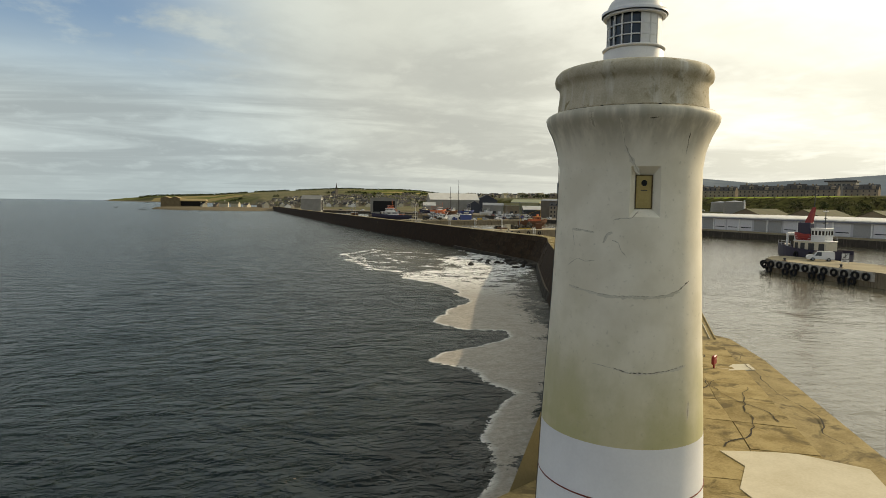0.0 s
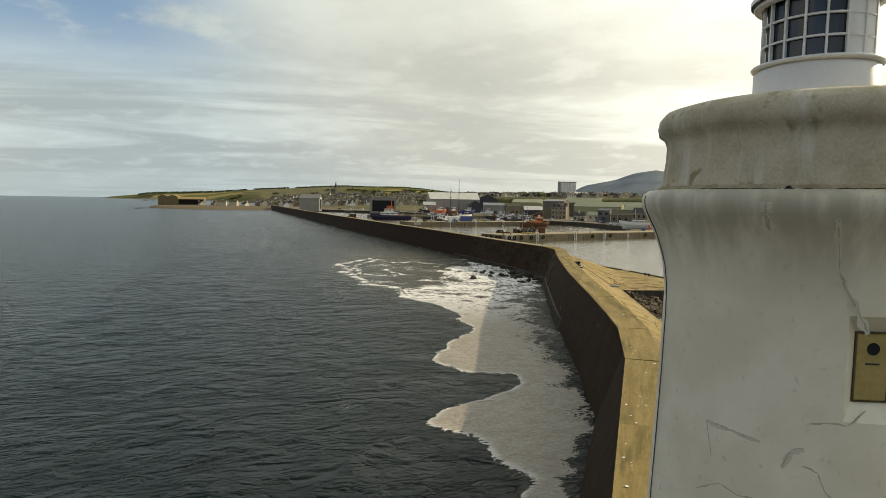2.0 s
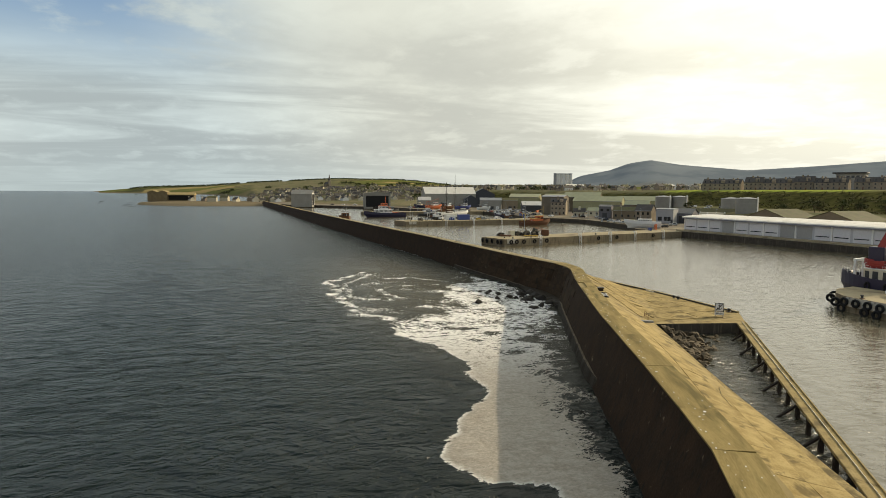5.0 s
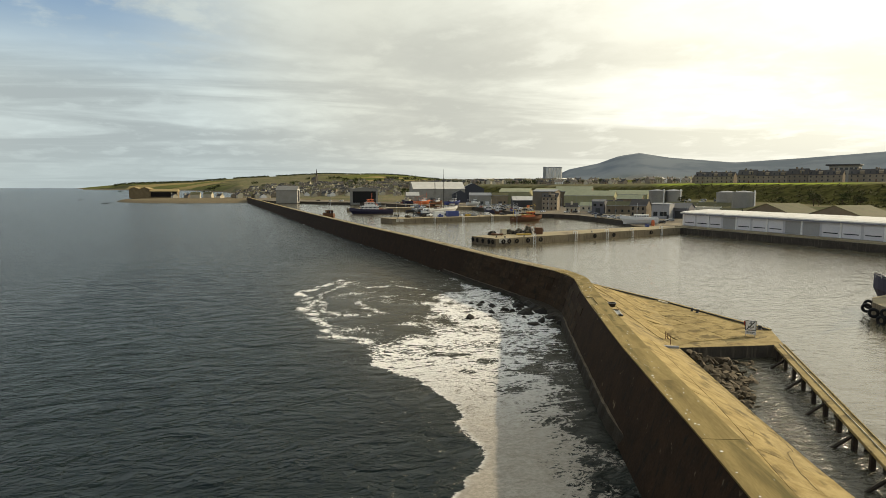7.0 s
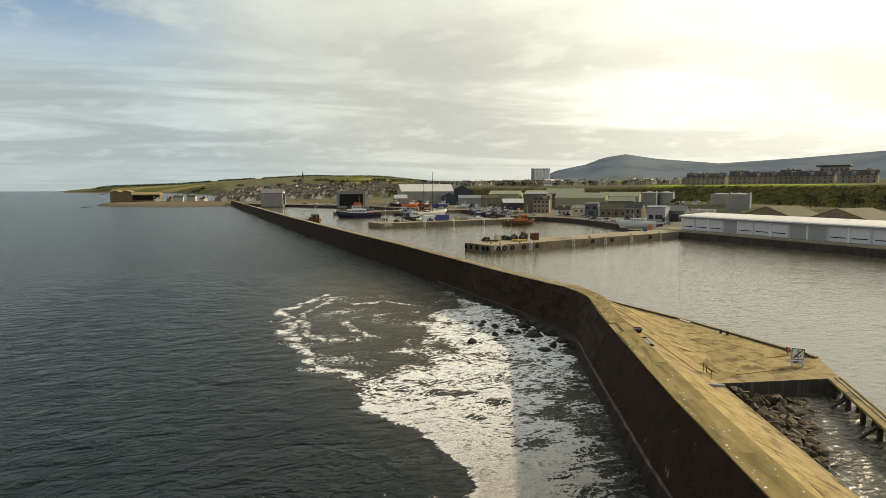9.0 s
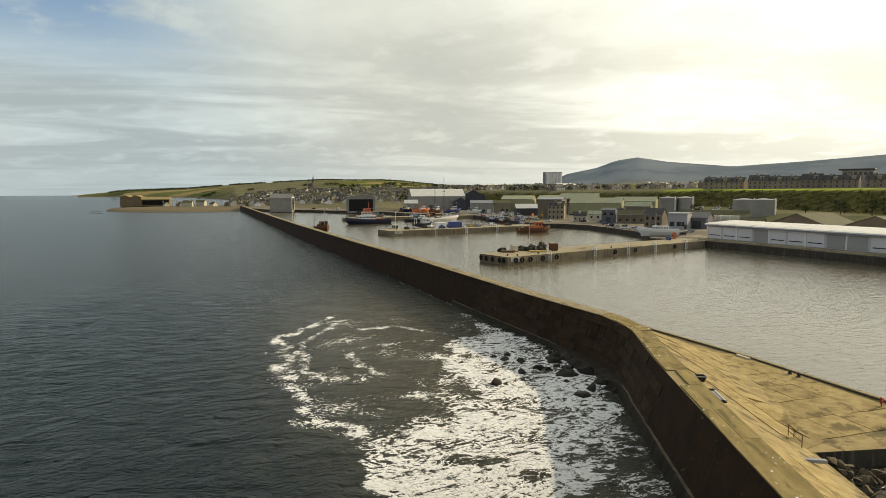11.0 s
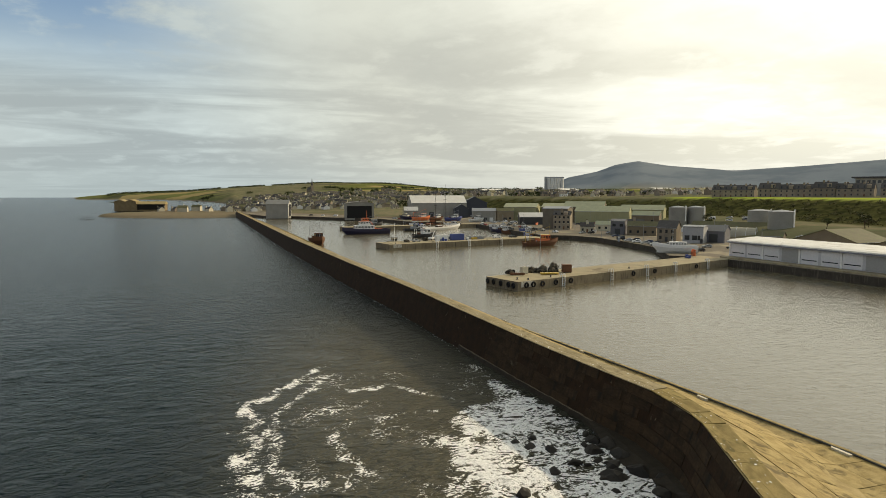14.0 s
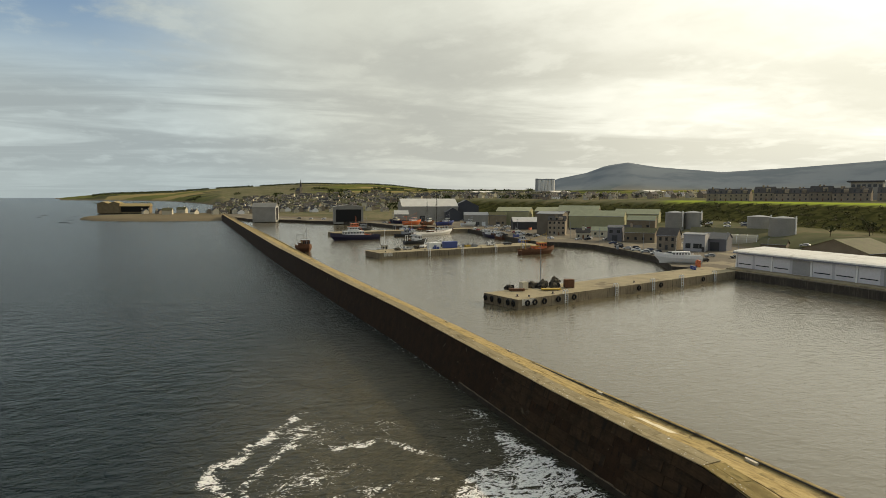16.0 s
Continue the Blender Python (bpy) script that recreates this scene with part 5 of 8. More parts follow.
def cabin(t, name, x0, x1, y0, y1, z0, z1, m, win=True, roof=None, label="", rake=0.0):
    bm = bmesh.new()
    box(bm, x0, x1, y0, y1, z0, z1, None, 0.06)
    c = part(name, bm, m, t, label)
    if roof:
        bm = bmesh.new()
        box(bm, x0 - 0.12, x1 + 0.12, y0 - 0.12, y1 + 0.12, z1, z1 + 0.14, None, 0.04)
        part("roof", bm, roof, c)
    if win:
        h0, h1 = z0 + (z1 - z0) * 0.5, z0 + (z1 - z0) * 0.85
        for sx in (x0 - 0.02, x1 - 0.02):
            k = max(2, int((y1 - y0) / 0.9))
            for i in range(k):
                bm = bmesh.new()
                a = y0 + (y1 - y0) * (i + 0.18) / k
                b = y0 + (y1 - y0) * (i + 0.82) / k
                box(bm, sx, sx + 0.04, a, b, h0, h1)
                part("window", bm, PANE, c)
        for sy in (y0 - 0.02, y1 - 0.02):
            k = max(2, int((x1 - x0) / 0.9))
            for i in range(k):
                bm = bmesh.new()
                box(bm, x0 + (x1 - x0) * (i + 0.18) / k, x0 + (x1 - x0) * (i + 0.82) / k, sy, sy + 0.04, h0, h1)
                part("window", bm, PANE, c)
    return c


def mast(t, x, y, z0, z1, r=0.09, m=DARK, cross=(), name="mast"):
    bm = bmesh.new()
    cyl(bm, (x, y, z0), (x, y, z1), r, r * 0.6, 8)
    p = part(name, bm, m, t)
    for z, w in cross:
        bm = bmesh.new()
        cyl(bm, (x - w, y, z), (x + w, y, z), r * 0.5, n=6)
        part("crosstree", bm, m, p)
    return p


def railing(t, pts, z, h=0.9, m=WHITE, step=1.2):
    for a, b in zip(pts, pts[1:]):
        a, b = Vector(a), Vector(b)
        k = max(1, int((b - a).length / step))
        for i in range(k + 1):
            p = a.lerp(b, i / k)
            bm = bmesh.new()
            cyl(bm, (p.x, p.y, z), (p.x, p.y, z + h), 0.03, n=5)
            part("stanchion", bm, m, t)
        for hz in (0.5, 1.0):
            bm = bmesh.new()
            cyl(bm, (a.x, a.y, z + h * hz), (b.x, b.y, z + h * hz), 0.025, n=5)
            part("rail", bm, m, t)


def build_tug():
    L = 19.5
    t = thing("tug", 75.4, 61.6, SEA_Z, 12, "navy-hulled tug with white deckhouse and red funnel, moored at the jetty", "tug boat")
    part("hull", hull_bm(L, 6.4, 3.7, 1.0, 1.2, n=15), [NAVY, RUST], t, "navy hull with rusty deck")
    cabin(t, "deckhouse", -2.2, 2.2, -5.5, 3.6, 3.0, 5.2, OFFW, False, WHITE, "white deckhouse with dark doorways")
    for y0, y1 in ((-4.9, -3.4), (-2.2, -0.6), (0.4, 1.6), (2.3, 3.2)):
        bm = bmesh.new()
        box(bm, -2.24, -2.19, y0, y1, 3.3, 4.9)
        part("doorway", bm, DARK, t)
    cabin(t, "bridge", -1.7, 1.7, -4.6, -0.8, 5.3, 7.6, WHITE, True, WHITE, "white wheelhouse")
    bm = bmesh.new()
    box(bm, -0.9, 0.9, 0.2, 3.6, 5.3, 8.7, None, 0.1)
    fn = part("funnel", bm, NAVY, t, "navy base of the funnel")
    bm = bmesh.new()
    vs = [bm.verts.new(v) for v in ((-0.6, 0.3, 8.7), (0.6, 0.3, 8.7), (0.6, 1.9, 8.7), (-0.6, 1.9, 8.7), (-0.3, -0.5, 11.6), (0.3, -0.5, 11.6), (0.3, 0.2, 11.6), (-0.3, 0.2, 11.6))]
    for q in ((3, 2, 1, 0), (4, 5, 6, 7), (0, 1, 5, 4), (1, 2, 6, 5), (2, 3, 7, 6), (3, 0, 4, 7)):
        bm.faces.new([vs[i] for i in q])
    part("funnel_fin", bm, RED, fn, "raked red fin")
    mast(t, 0, -0.2, 11.3, 15.8, 0.12, DARK, ((14.0, 0.8), (15.4, 0.5)))
    mast(t, 0, -3.4, 7.6, 11.2, 0.14, DARK, ((8.6, 0.9), (9.6, 0.6)), "radar_mast")
    bm = bmesh.new()
    box(bm, -0.9, 0.9, -0.12, 0.12, 0, 0.18, pose(0, -3.4, 10.8))
    part("radar_scanner", bm, WHITE, t)
    # stern gallows and winch towards the near end
    for x in (-1.6, 1.6):
        bm = bmesh.new()
        box(bm, x - 0.22, x + 0.22, 5.6, 6.1, 3.0, 6.6, None, 0.04)
        part("gallows_post", bm, WHITE, t, "white gallows post")
    bm = bmesh.new()
    box(bm, -1.9, 1.9, 5.55, 6.15, 6.2, 6.65, None, 0.04)
    part("gallows_beam", bm, WHITE, t)
    bm = bmesh.new()
    cyl(bm, (-1.0, 7.4, 4.0), (1.0, 7.4, 4.0), 0.6, n=14)
    part("winch", bm, DARK, t)
    # rescue boat on the deckhouse
    w = part("lifeboat", hull_bm(4.6, 1.7, 0.9, 0.3, 0.3, n=9), [RED, RUST], t, "faded red rescue boat")
    w.matrix_local = pose(-1.6, 1.6, 5.7)
    for x in (-2.1, 2.1):
        railing(t, [(x, -5.4), (x, 3.4)], 5.3, 0.9)
    railing(t, [(-2.9, 4.0), (-2.4, 7.0), (-1.2, 8.8)], 4.2, 0.9)
    for y in (-6, -2, 2):
        ob = part("tyre", bmesh.new(), BLACK, t)
        ob.data = TYRE
        ob.matrix_local = pose(-3.3, y, 2.6, 0, 0, 90) @ Matrix.Scale(1.2, 4)
    t.matrix_world = at(74.0, 63.2, SEA_Z, 0, 0, 12) @ Matrix.Diagonal((0.9, 0.76, 1.12, 1))
    return t


build_tug()


def trawler(x, y, rz, L, hullm, housem, trim, label, fore=True, gear=True, z_keel=SEA_Z):
    L *= 1.15
    t = thing("fishing_boat", x, y, z_keel, rz, label, "fishing boat", "fishing boats")
    B = L * 0.3
    part("hull", hull_bm(L, B, L * 0.13, L * 0.07, 0.8), [hullm, RUST], t)
    z = L * 0.13 - 0.7
    y0 = L * 0.02 if fore else -L * 0.32
    cabin(t, "wheelhouse", -B * 0.28, B * 0.28, y0, y0 + L * 0.2, z, z + 3.6, housem, True, trim)
    cabin(t, "deckhouse", -B * 0.36, B * 0.36, y0 - L * 0.14 if fore else y0 + L * 0.16, y0 + L * 0.06 if fore else y0 + L * 0.36, z, z + 2.0, housem, False, trim)
    mast(t, 0, y0 + L * 0.24, z, z + L * 0.48, 0.12, trim, ((z + L * 0.36, 1.0),))
    if gear:
        for sx in (-1, 1):
            bm = bmesh.new()
            cyl(bm, (sx * B * 0.36, -L * 0.40, z), (sx * B * 0.30, -L * 0.40, z + L * 0.25), 0.13, n=7)
            part("gantry_leg", bm, trim, t)
        bm = bmesh.new()
        cyl(bm, (-B * 0.32, -L * 0.40, z + L * 0.25), (B * 0.32, -L * 0.40, z + L * 0.25), 0.15, n=7)
        part("gantry_beam", bm, trim, t)
        bm = bmesh.new()
        cyl(bm, (0, y0 + L * 0.24, z + L * 0.4), (0, -L * 0.3, z + L * 0.22), 0.08, n=6)
        part("derrick", bm, trim, t)
        bm = bmesh.new()
        cyl(bm, (-B * 0.25, -L * 0.26, z + 0.8), (B * 0.25, -L * 0.26, z + 0.8), 0.75, n=12)
        part("net_drum", bm, RUST, t)
        for i in range(5):
            bm = bmesh.new()
            bmesh.ops.create_icosphere(bm, subdivisions=1, radius=0.5, matrix=pose(random.uniform(-1, 1), -L * 0.12 + i * 0.8, z + 0.4))
            part("net_bundle", bm, ORANGE if i % 2 else GREY, t)
    return t


trawler(109.5, 237.4, -84, 17.0, RUST, ORANGE, YELL, "orange and rust-brown trawler with gallows, moored at the pier end")
trawler(35.4, 273.0, 186, 19.0, RUST, RUST, GREY, "rusty red trawler moored inside the sea wall")
trawler(58.0, 250.5, -80, 11.0, DARK, HARL, GREY, "small grey workboat lying at the pier tip", gear=False)
trawler(78.0, 252.5, -80, 12.0, NAVY, WHITE, WHITE, "small blue and white fishing boat behind the pier")
trawler(105.0, 355.5, -82, 16.0, RUST, RUST, ORANGE, "rust-red laid-up fishing boat at the far pier")
trawler(118.0, 357.5, -80, 15.0, NAVY, WHITE, RUST, "dark fishing boat moored at the far pier")
trawler(124.0, 276.0, 0, 12.0, BLUE, WHITE, DARK, "blue fishing boat lying below the quay")
trawler(126.5, 305.0, 2, 12.0, RUST, WHITE, GREY, "rusty fishing boat lying below the quay")
trawler(78.5, 47.5, 6, 15.0, DARK, WHITE, GREY, "dark-hulled workboat moored behind the jetty", gear=False)
trawler(137.0, 306.0, 10, 12.0, NAVY, WHITE, WHITE, "blue and white fishing boat below the quay wall")
trawler(127.2, 318.0, 15, 13.0, NAVY, WHITE, GREY, "dark blue fishing boat rafted at the quay")
trawler(78.6, 381.5, -80, 17.0, DARK, GREY, GREY, "dark grey laid-up fishing boat behind the rescue vessel")
trawler(97.6, 364.2, -84, 14.0, NAVY, WHITE, GREY, "dark fishing boat at the root of the far pier")
trawler(82.7, 291.7, -80, 13.0, DARK, WHITE, WHITE, "black workboat with a white deck crane")
for x, y, rz, L, a, b, c, lab in ((116.0, 408.0, -70, 16.0, ORANGE, WHITE, ORANGE, "orange fishing boat drawn up on the hard"), (124.0, 402.0, -60, 14.0, RUST, WHITE, GREY, "rust-brown fishing boat drawn up on the hard"),
                                (133.0, 396.0, -75, 15.0, BLUE, WHITE, GREY, "faded blue fishing boat drawn up on the hard"), (142.0, 381.0, -80, 12.0, WHITE, WHITE, GREY, "white fishing boat on the quay"),
                                (111.0, 425.0, 40, 14.0, NAVY, OFFW, GREY, "navy fishing boat drawn up on the hard")):
    trawler(x, y, rz, L, a, b, c, lab, z_keel=QUAY_Z + 0.6)
trawler(90.0, 335.0, -85, 12.0, DARK, GREY, GREY, "small black workboat near the far pier", gear=False)


def patrol_boat():
    t = thing("lifeboat_vessel", 63.2, 320.0, SEA_Z, 96, "navy and white rescue vessel with an orange mast", "rescue boat")
    L = 31.5
    part("hull", hull_bm(L, 6.6, 3.3, 1.4, 1.0), [NAVY, ORANGE], t)
    cabin(t, "deckhouse", -2.6, 2.6, -5.0, 7.5, 2.6, 5.6, WHITE, True, WHITE)
    cabin(t, "bridge", -2.2, 2.2, -2.0, 4.2, 5.6, 8.2, WHITE, True, ORANGE)
    cabin(t, "upper_bridge", -1.8, 1.8, -1.6, 2.6, 8.2, 10.2, ORANGE, True, ORANGE)
    mast(t, 0, -0.6, 10.2, 15.0, 0.16, ORANGE, ((12.2, 1.0), (13.4, 0.7)))
    bm = bmesh.new()
    cyl(bm, (0, -6.8, 3.2), (0, -3.0, 8.0), 0.15, n=7)
    part("crane_arm", bm, ORANGE, t)
    w = part("tender", hull_bm(5.0, 1.9, 0.9, 0.3, 0.3, n=9), [ORANGE, ORANGE], t)
    w.matrix_local = pose(0, -8.0, 2.6)
    railing(t, [(-3.0, -11), (-3.0, 3)], 2.9, 0.9, step=2.0)


patrol_boat()


def schooner():
    t = thing("schooner", 107.0, 341.0, SEA_Z, -58, "white two-masted schooner with tall bare masts", "sailing ship")
    L = 42.0
    part("hull", hull_bm(L, 6.6, 2.4, 1.5, 1.2), [WHITE, RUST], t)
    cabin(t, "deckhouse", -1.5, 1.5, -6, -1, 1.7, 3.2, RUST, True, WHITE)
    for y, h in ((-7.0, 26.5), (3.5, 32.5)):
        m = mast(t, 0, y, 1.6, h, 0.2, TIMBER, ((h * 0.66, 1.3),))
        bm = bmesh.new()
        cyl(bm, (0, y, 3.6), (0, y - 6.5, 3.9), 0.13, n=7)
        part("boom", bm, TIMBER, t)
        for sx in (-2.7, 2.7):
            bm = bmesh.new()
            cyl(bm, (sx, y - 0.8, 2.2), (0, y, h * 0.9), 0.03, n=5)
            part("shroud", bm, DARK, t)
    bm = bmesh.new()
    cyl(bm, (0, L / 2 - 1, 3.6), (0, L / 2 + 5, 4.8), 0.14, 0.07, 7)
    part("bowsprit", bm, TIMBER, t)


schooner()


def white_yacht(x, y, rz, L, label, z_keel=SEA_Z + 0.2):
    t = thing("motor_boat", x, y, z_keel, rz, label, "boat")
    part("hull", hull_bm(L, L * 0.3, 2.3, 1.2, 0.8), [WHITE, WHITE], t)
    cabin(t, "cabin", -1.1, 1.1, -L * 0.25, L * 0.12, 1.6, 3.5, WHITE, True, WHITE)
    mast(t, 0, L * 0.05, 3.4, 9.0, 0.08, WHITE)
    railing(t, [(-L * 0.14, -L * 0.3), (-L * 0.14, L * 0.2)], 2.4, 0.8, step=1.5)


white_yacht(124.8, 186.0, 58, 17.0, "white-hulled fishing yacht set on the hard at the pier root", QUAY_Z + 0.5)
white_yacht(96.0, 341.0, 95, 9.0, "small white motor boat at the far pier")


# ---- vehicles ----
def car(x, y, z, rz, paint, label, van=False):
    t = thing("van" if van else "car", x, y, z, rz, label, "van" if van else "car", "parked vehicles")
    prof = ([(-2.3, 0.35), (-2.35, 1.0), (-2.3, 1.75), (-2.1, 1.9), (0.7, 1.9), (1.3, 1.2), (2.2, 1.05), (2.35, 0.7), (2.3, 0.35)] if van else
            [(-2.1, 0.35), (-2.15, 0.85), (-2.0, 1.0), (-1.6, 1.38), (-1.1, 1.46), (0.25, 1.45), (0.95, 1.0), (1.95, 0.88), (2.12, 0.65), (2.1, 0.35)])
    bm = bmesh.new()
    l = [bm.verts.new((-0.86 + (0.12 if h > 1.1 else 0), y_, h)) for y_, h in prof]
    r = [bm.verts.new((0.86 - (0.12 if h > 1.1 else 0), y_, h)) for y_, h in prof]
    k = len(prof)
    for i in range(k):
        bm.faces.new((l[i], l[(i + 1) % k], r[(i + 1) % k], r[i]))
    bm.faces.new(l[::-1])
    bm.faces.new(r)
    bmesh.ops.recalc_face_normals(bm, faces=bm.faces[:])
    body = part("body", bm, paint, t)
    top = 1.75 if van else 1.38
    for sx in (-1, 1):
        bm = bmesh.new()
        a, b = (-0.1, 0.75) if van else (-1.35, 0.55)
        vs = [bm.verts.new(v) for v in ((sx * 0.868, a, 1.0), (sx * 0.868, b + 0.25, 1.0), (sx * 0.765, b - (0.1 if van else 0.35), top), (sx * 0.765, a + (0 if van else 0.3), top))]
        bm.faces.new(vs)
        r_ = bmesh.ops.extrude_face_region(bm, geom=bm.faces[:])
        bmesh.ops.translate(bm, verts=[v for v in r_["geom"] if isinstance(v, bmesh.types.BMVert)], vec=(sx * 0.012, 0, 0))
        part("side_window", bm, PANE, body)
    for y0, z0, y1, z1 in (((0.72, 1.9, 1.28, 1.22) if van else (0.30, 1.43, 0.92, 1.03)), ((-2.33, 1.1, -2.3, 1.7) if van else (-1.98, 1.04, -1.62, 1.36))):
        bm = bmesh.new()
        vs = [bm.verts.new(v) for v in ((-0.68, y0, z0), (0.68, y0, z0), (0.72, y1, z1), (-0.72, y1, z1))]
        bm.faces.new(vs)
        r_ = bmesh.ops.extrude_face_region(bm, geom=bm.faces[:])
        d = 0.02 if y0 > 0 else -0.02
        bmesh.ops.translate(bm, verts=[v for v in r_["geom"] if isinstance(v, bmesh.types.BMVert)], vec=(0, d, 0.015))
        bmesh.ops.recalc_face_normals(bm, faces=bm.faces[:])
        part("windscreen" if y0 > 0 else "rear_window", bm, PANE, body)
    for wx in (-0.82, 0.82):
        for wy in (-1.35, 1.35):
            bm = bmesh.new()
            cyl(bm, (wx - 0.1, wy, 0.33), (wx + 0.1, wy, 0.33), 0.33, n=14)
            w = part("wheel", bm, BLACK, t)
            bm = bmesh.new()
            cyl(bm, (wx - 0.11, wy, 0.33), (wx + 0.11, wy, 0.33), 0.19, n=10)
            part("rim", bm, GREY, w)
    return t


paints = {"silver": plain("silver_car", (0.42, 0.43, 0.44), 0.3, 0.4, 0), "black": plain("black_car", (0.015, 0.015, 0.018), 0.25, 0, 0), "blue": plain("blue_car", (0.03, 0.045, 0.10), 0.3, 0, 0),
          "white": plain("white_car", (0.72, 0.72, 0.72), 0.3, 0, 0), "red": plain("red_car", (0.30, 0.03, 0.03), 0.3, 0, 0)}
protos = {c: car(0, 0, 0, 0, m, "%s hatchback car parked on the quay" % c) for c, m in paints.items()}
wvan = car(0, 0, 0, 0, paints["white"], "white panel van parked on the pier", True)
used = set()


def park(kind, x, y, rz):
    m = at(x, y, QUAY_Z, 0, 0, rz)
    src = wvan if kind == "van" else protos[kind]
    if kind in used:
        return copy_thing(src, m)
    used.add(kind)
    src.matrix_world = m
    return src


for k, x, y, rz in (("van", 69.0, 57.2, 52), ("van", 99.5, 254.0, -78), ("silver", 92.5, 252.5, -78), ("black", 106.5, 254.5, -80), ("silver", 66.0, 246.5, -75),
                    ("black", 142.5, 237.5, 70), ("black", 141.2, 226.5, 60), ("blue", 139.8, 217.5, 62), ("black", 138.2, 211.5, 62), ("silver", 137.5, 205.0, 55), ("black", 138.5, 199.0, 80),
                    ("silver", 134.5, 196.5, 75), ("black", 133.5, 186.0, 90), ("silver", 145.0, 196.0, 80), ("black", 149.5, 190.5, 80), ("blue", 146.0, 246.0, 80), ("white", 136.5, 276.0, 10),
                    ("silver", 137.5, 290.0, 8), ("black", 137.8, 298.0, 12), ("white", 138.5, 306.0, 10), ("red", 139.5, 316.0, 10), ("silver", 141.0, 326.0, 5), ("black", 142.0, 335.0, 5), ("white", 142.5, 344.0, 5),
                    ("silver", 150.5, 352.0, 80), ("blue", 156.5, 351.0, 80), ("silver", 131.5, 330.0, 0), ("white", 158.0, 362.0, 60), ("black", 131.0, 312.0, 0), ("silver", 145.0, 362.0, 20), ("red", 108.0, 430.0, 30), ("white", 118.0, 425.0, 50),
                    ("white", 128.0, 420.0, 60), ("silver", 200.0, 245.0, 40), ("white", 206.0, 240.0, 40)):
    park(k, x, y, rz)


# ---- cargo on the piers ----
def container(x, y, rz, m, label, L=6.1, H=2.6):
    t = thing("container", x, y, QUAY_Z, rz, label, "container", "containers")
    bm = bmesh.new()
    box(bm, -1.22, 1.22, -L / 2, L / 2, 0.1, H, None, 0.03)
    part("body", bm, m, t)
    for i in range(int(L / 0.5)):
        bm = bmesh.new()
        y_ = -L / 2 + 0.3 + i * 0.5
        box(bm, -1.27, 1.27, y_ - 0.08, y_ + 0.08, 0.25, H - 0.15)
        part("rib", bm, m, t)
    for sy in (-1, 1):
        bm = bmesh.new()
        box(bm, -1.0, 1.0, sy * L / 2 - 0.03, sy * L / 2 + 0.03, 0.3, H - 0.2)
        part("door", bm, m, t)


container(75.5, 247.6, -78, WHITE, "white steel store container on the pier", 6.1, 3.0)
container(82.0, 249.2, -78, BLUE, "blue ribbed shipping container on the pier", 7.2, 3.2)
container(191.0, 262.0, -50, WHITE, "white container near the storage tanks")


def crate(x, y, rz, s, m, label):
    t = thing("crate", x, y, QUAY_Z, rz, label, "crate", "crates on the pier")
    bm = bmesh.new()
    box(bm, -s[0] / 2, s[0] / 2, -s[1] / 2, s[1] / 2, 0.12, s[2], None, 0.03)
    part("box", bm, m, t)
    for x_ in (-s[0] * 0.35, s[0] * 0.35):
        bm = bmesh.new()
        box(bm, x_ - 0.08, x_ + 0.08, -s[1] / 2, s[1] / 2, 0, 0.12)
        part("skid", bm, TIMBER, t)
    bm = bmesh.new()
    box(bm, -s[0] / 2 - 0.04, s[0] / 2 + 0.04, -s[1] / 2 - 0.04, s[1] / 2 + 0.04, s[2], s[2] + 0.06)
    part("lid", bm, m, t)


crate(63.9, 158.0, 10, (1.9, 1.7, 1.9), HARL, "pale plywood crate among fishing gear")
crate(73.3, 156.8, -15, (2.6, 2.0, 2.3), RUST, "rusty steel skip beside heaped nets")
crate(68.2, 154.9, -15, (5.2, 1.1, 0.5), YELL, "long low yellow trough on the pier edge")
crate(61.5, 156.2, -15, (4.2, 1.0, 0.6), RUST, "low rusty tray on the pier edge")
crate(86.5, 250.6, 12, (1.3, 1.2, 1.2), WHITE, "white fish box stack on the pier")
crate(89.5, 251.4, 12, (3.0, 1.2, 1.0), YELL, "yellow gear box on the pier")


def net_heap(x, y, r, h, m, label, seed):
    t = thing("net_heap", x, y, QUAY_Z, 0, label, "fishing net", "heaped fishing gear")
    rn = random.Random(seed)
    bm = bmesh.new()
    bmesh.ops.create_icosphere(bm, subdivisions=3, radius=1.0)
    for v in bm.verts:
        q = noise.fractal(v.co * 2.2 + Vector((seed, 0, 0)), 1.0, 2.0, 4)
        v.co = Vector((v.co.x * r, v.co.y * r, max(v.co.z, 0) * h)) * (1 + 0.35 * q)
    part("netting", bm, m, t)
    for i in range(5):
        bm = bmesh.new()
        a = rn.uniform(0, 6.28)
        torus(bm, 0.42, 0.15, pose(r * 0.8 * math.cos(a), r * 0.8 * math.sin(a), h * 0.55 * rn.random() + 0.25, rn.uniform(20, 90), 0, math.degrees(a)), 12, 6)
        part("rubber_disc", bm, BLACK, t)


NET = material("tangled_net", (0.10, 0.085, 0.06), 0.95, (0.045, 0.04, 0.03), 3, 14, 0.9, bump=1.0, bump_dist=0.1)
for i, (x, y, r, h) in enumerate(((66.5, 159.6, 1.7, 1.6), (69.2, 160.0, 1.5, 1.9), (71.4, 159.0, 1.5, 2.4), (67.9, 157.9, 1.2, 1.2), (70.3, 157.2, 1.3, 1.5), (61.0, 158.6, 1.2, 1.2), (70.5, 250.5, 1.4, 1.5), (62.5, 246.0, 1.3, 1.4), (88, 253.5, 1.3, 1.2))):
    net_heap(x, y, r, h, NET, "heap of dark tangled net and rubber discs on the pier", i)


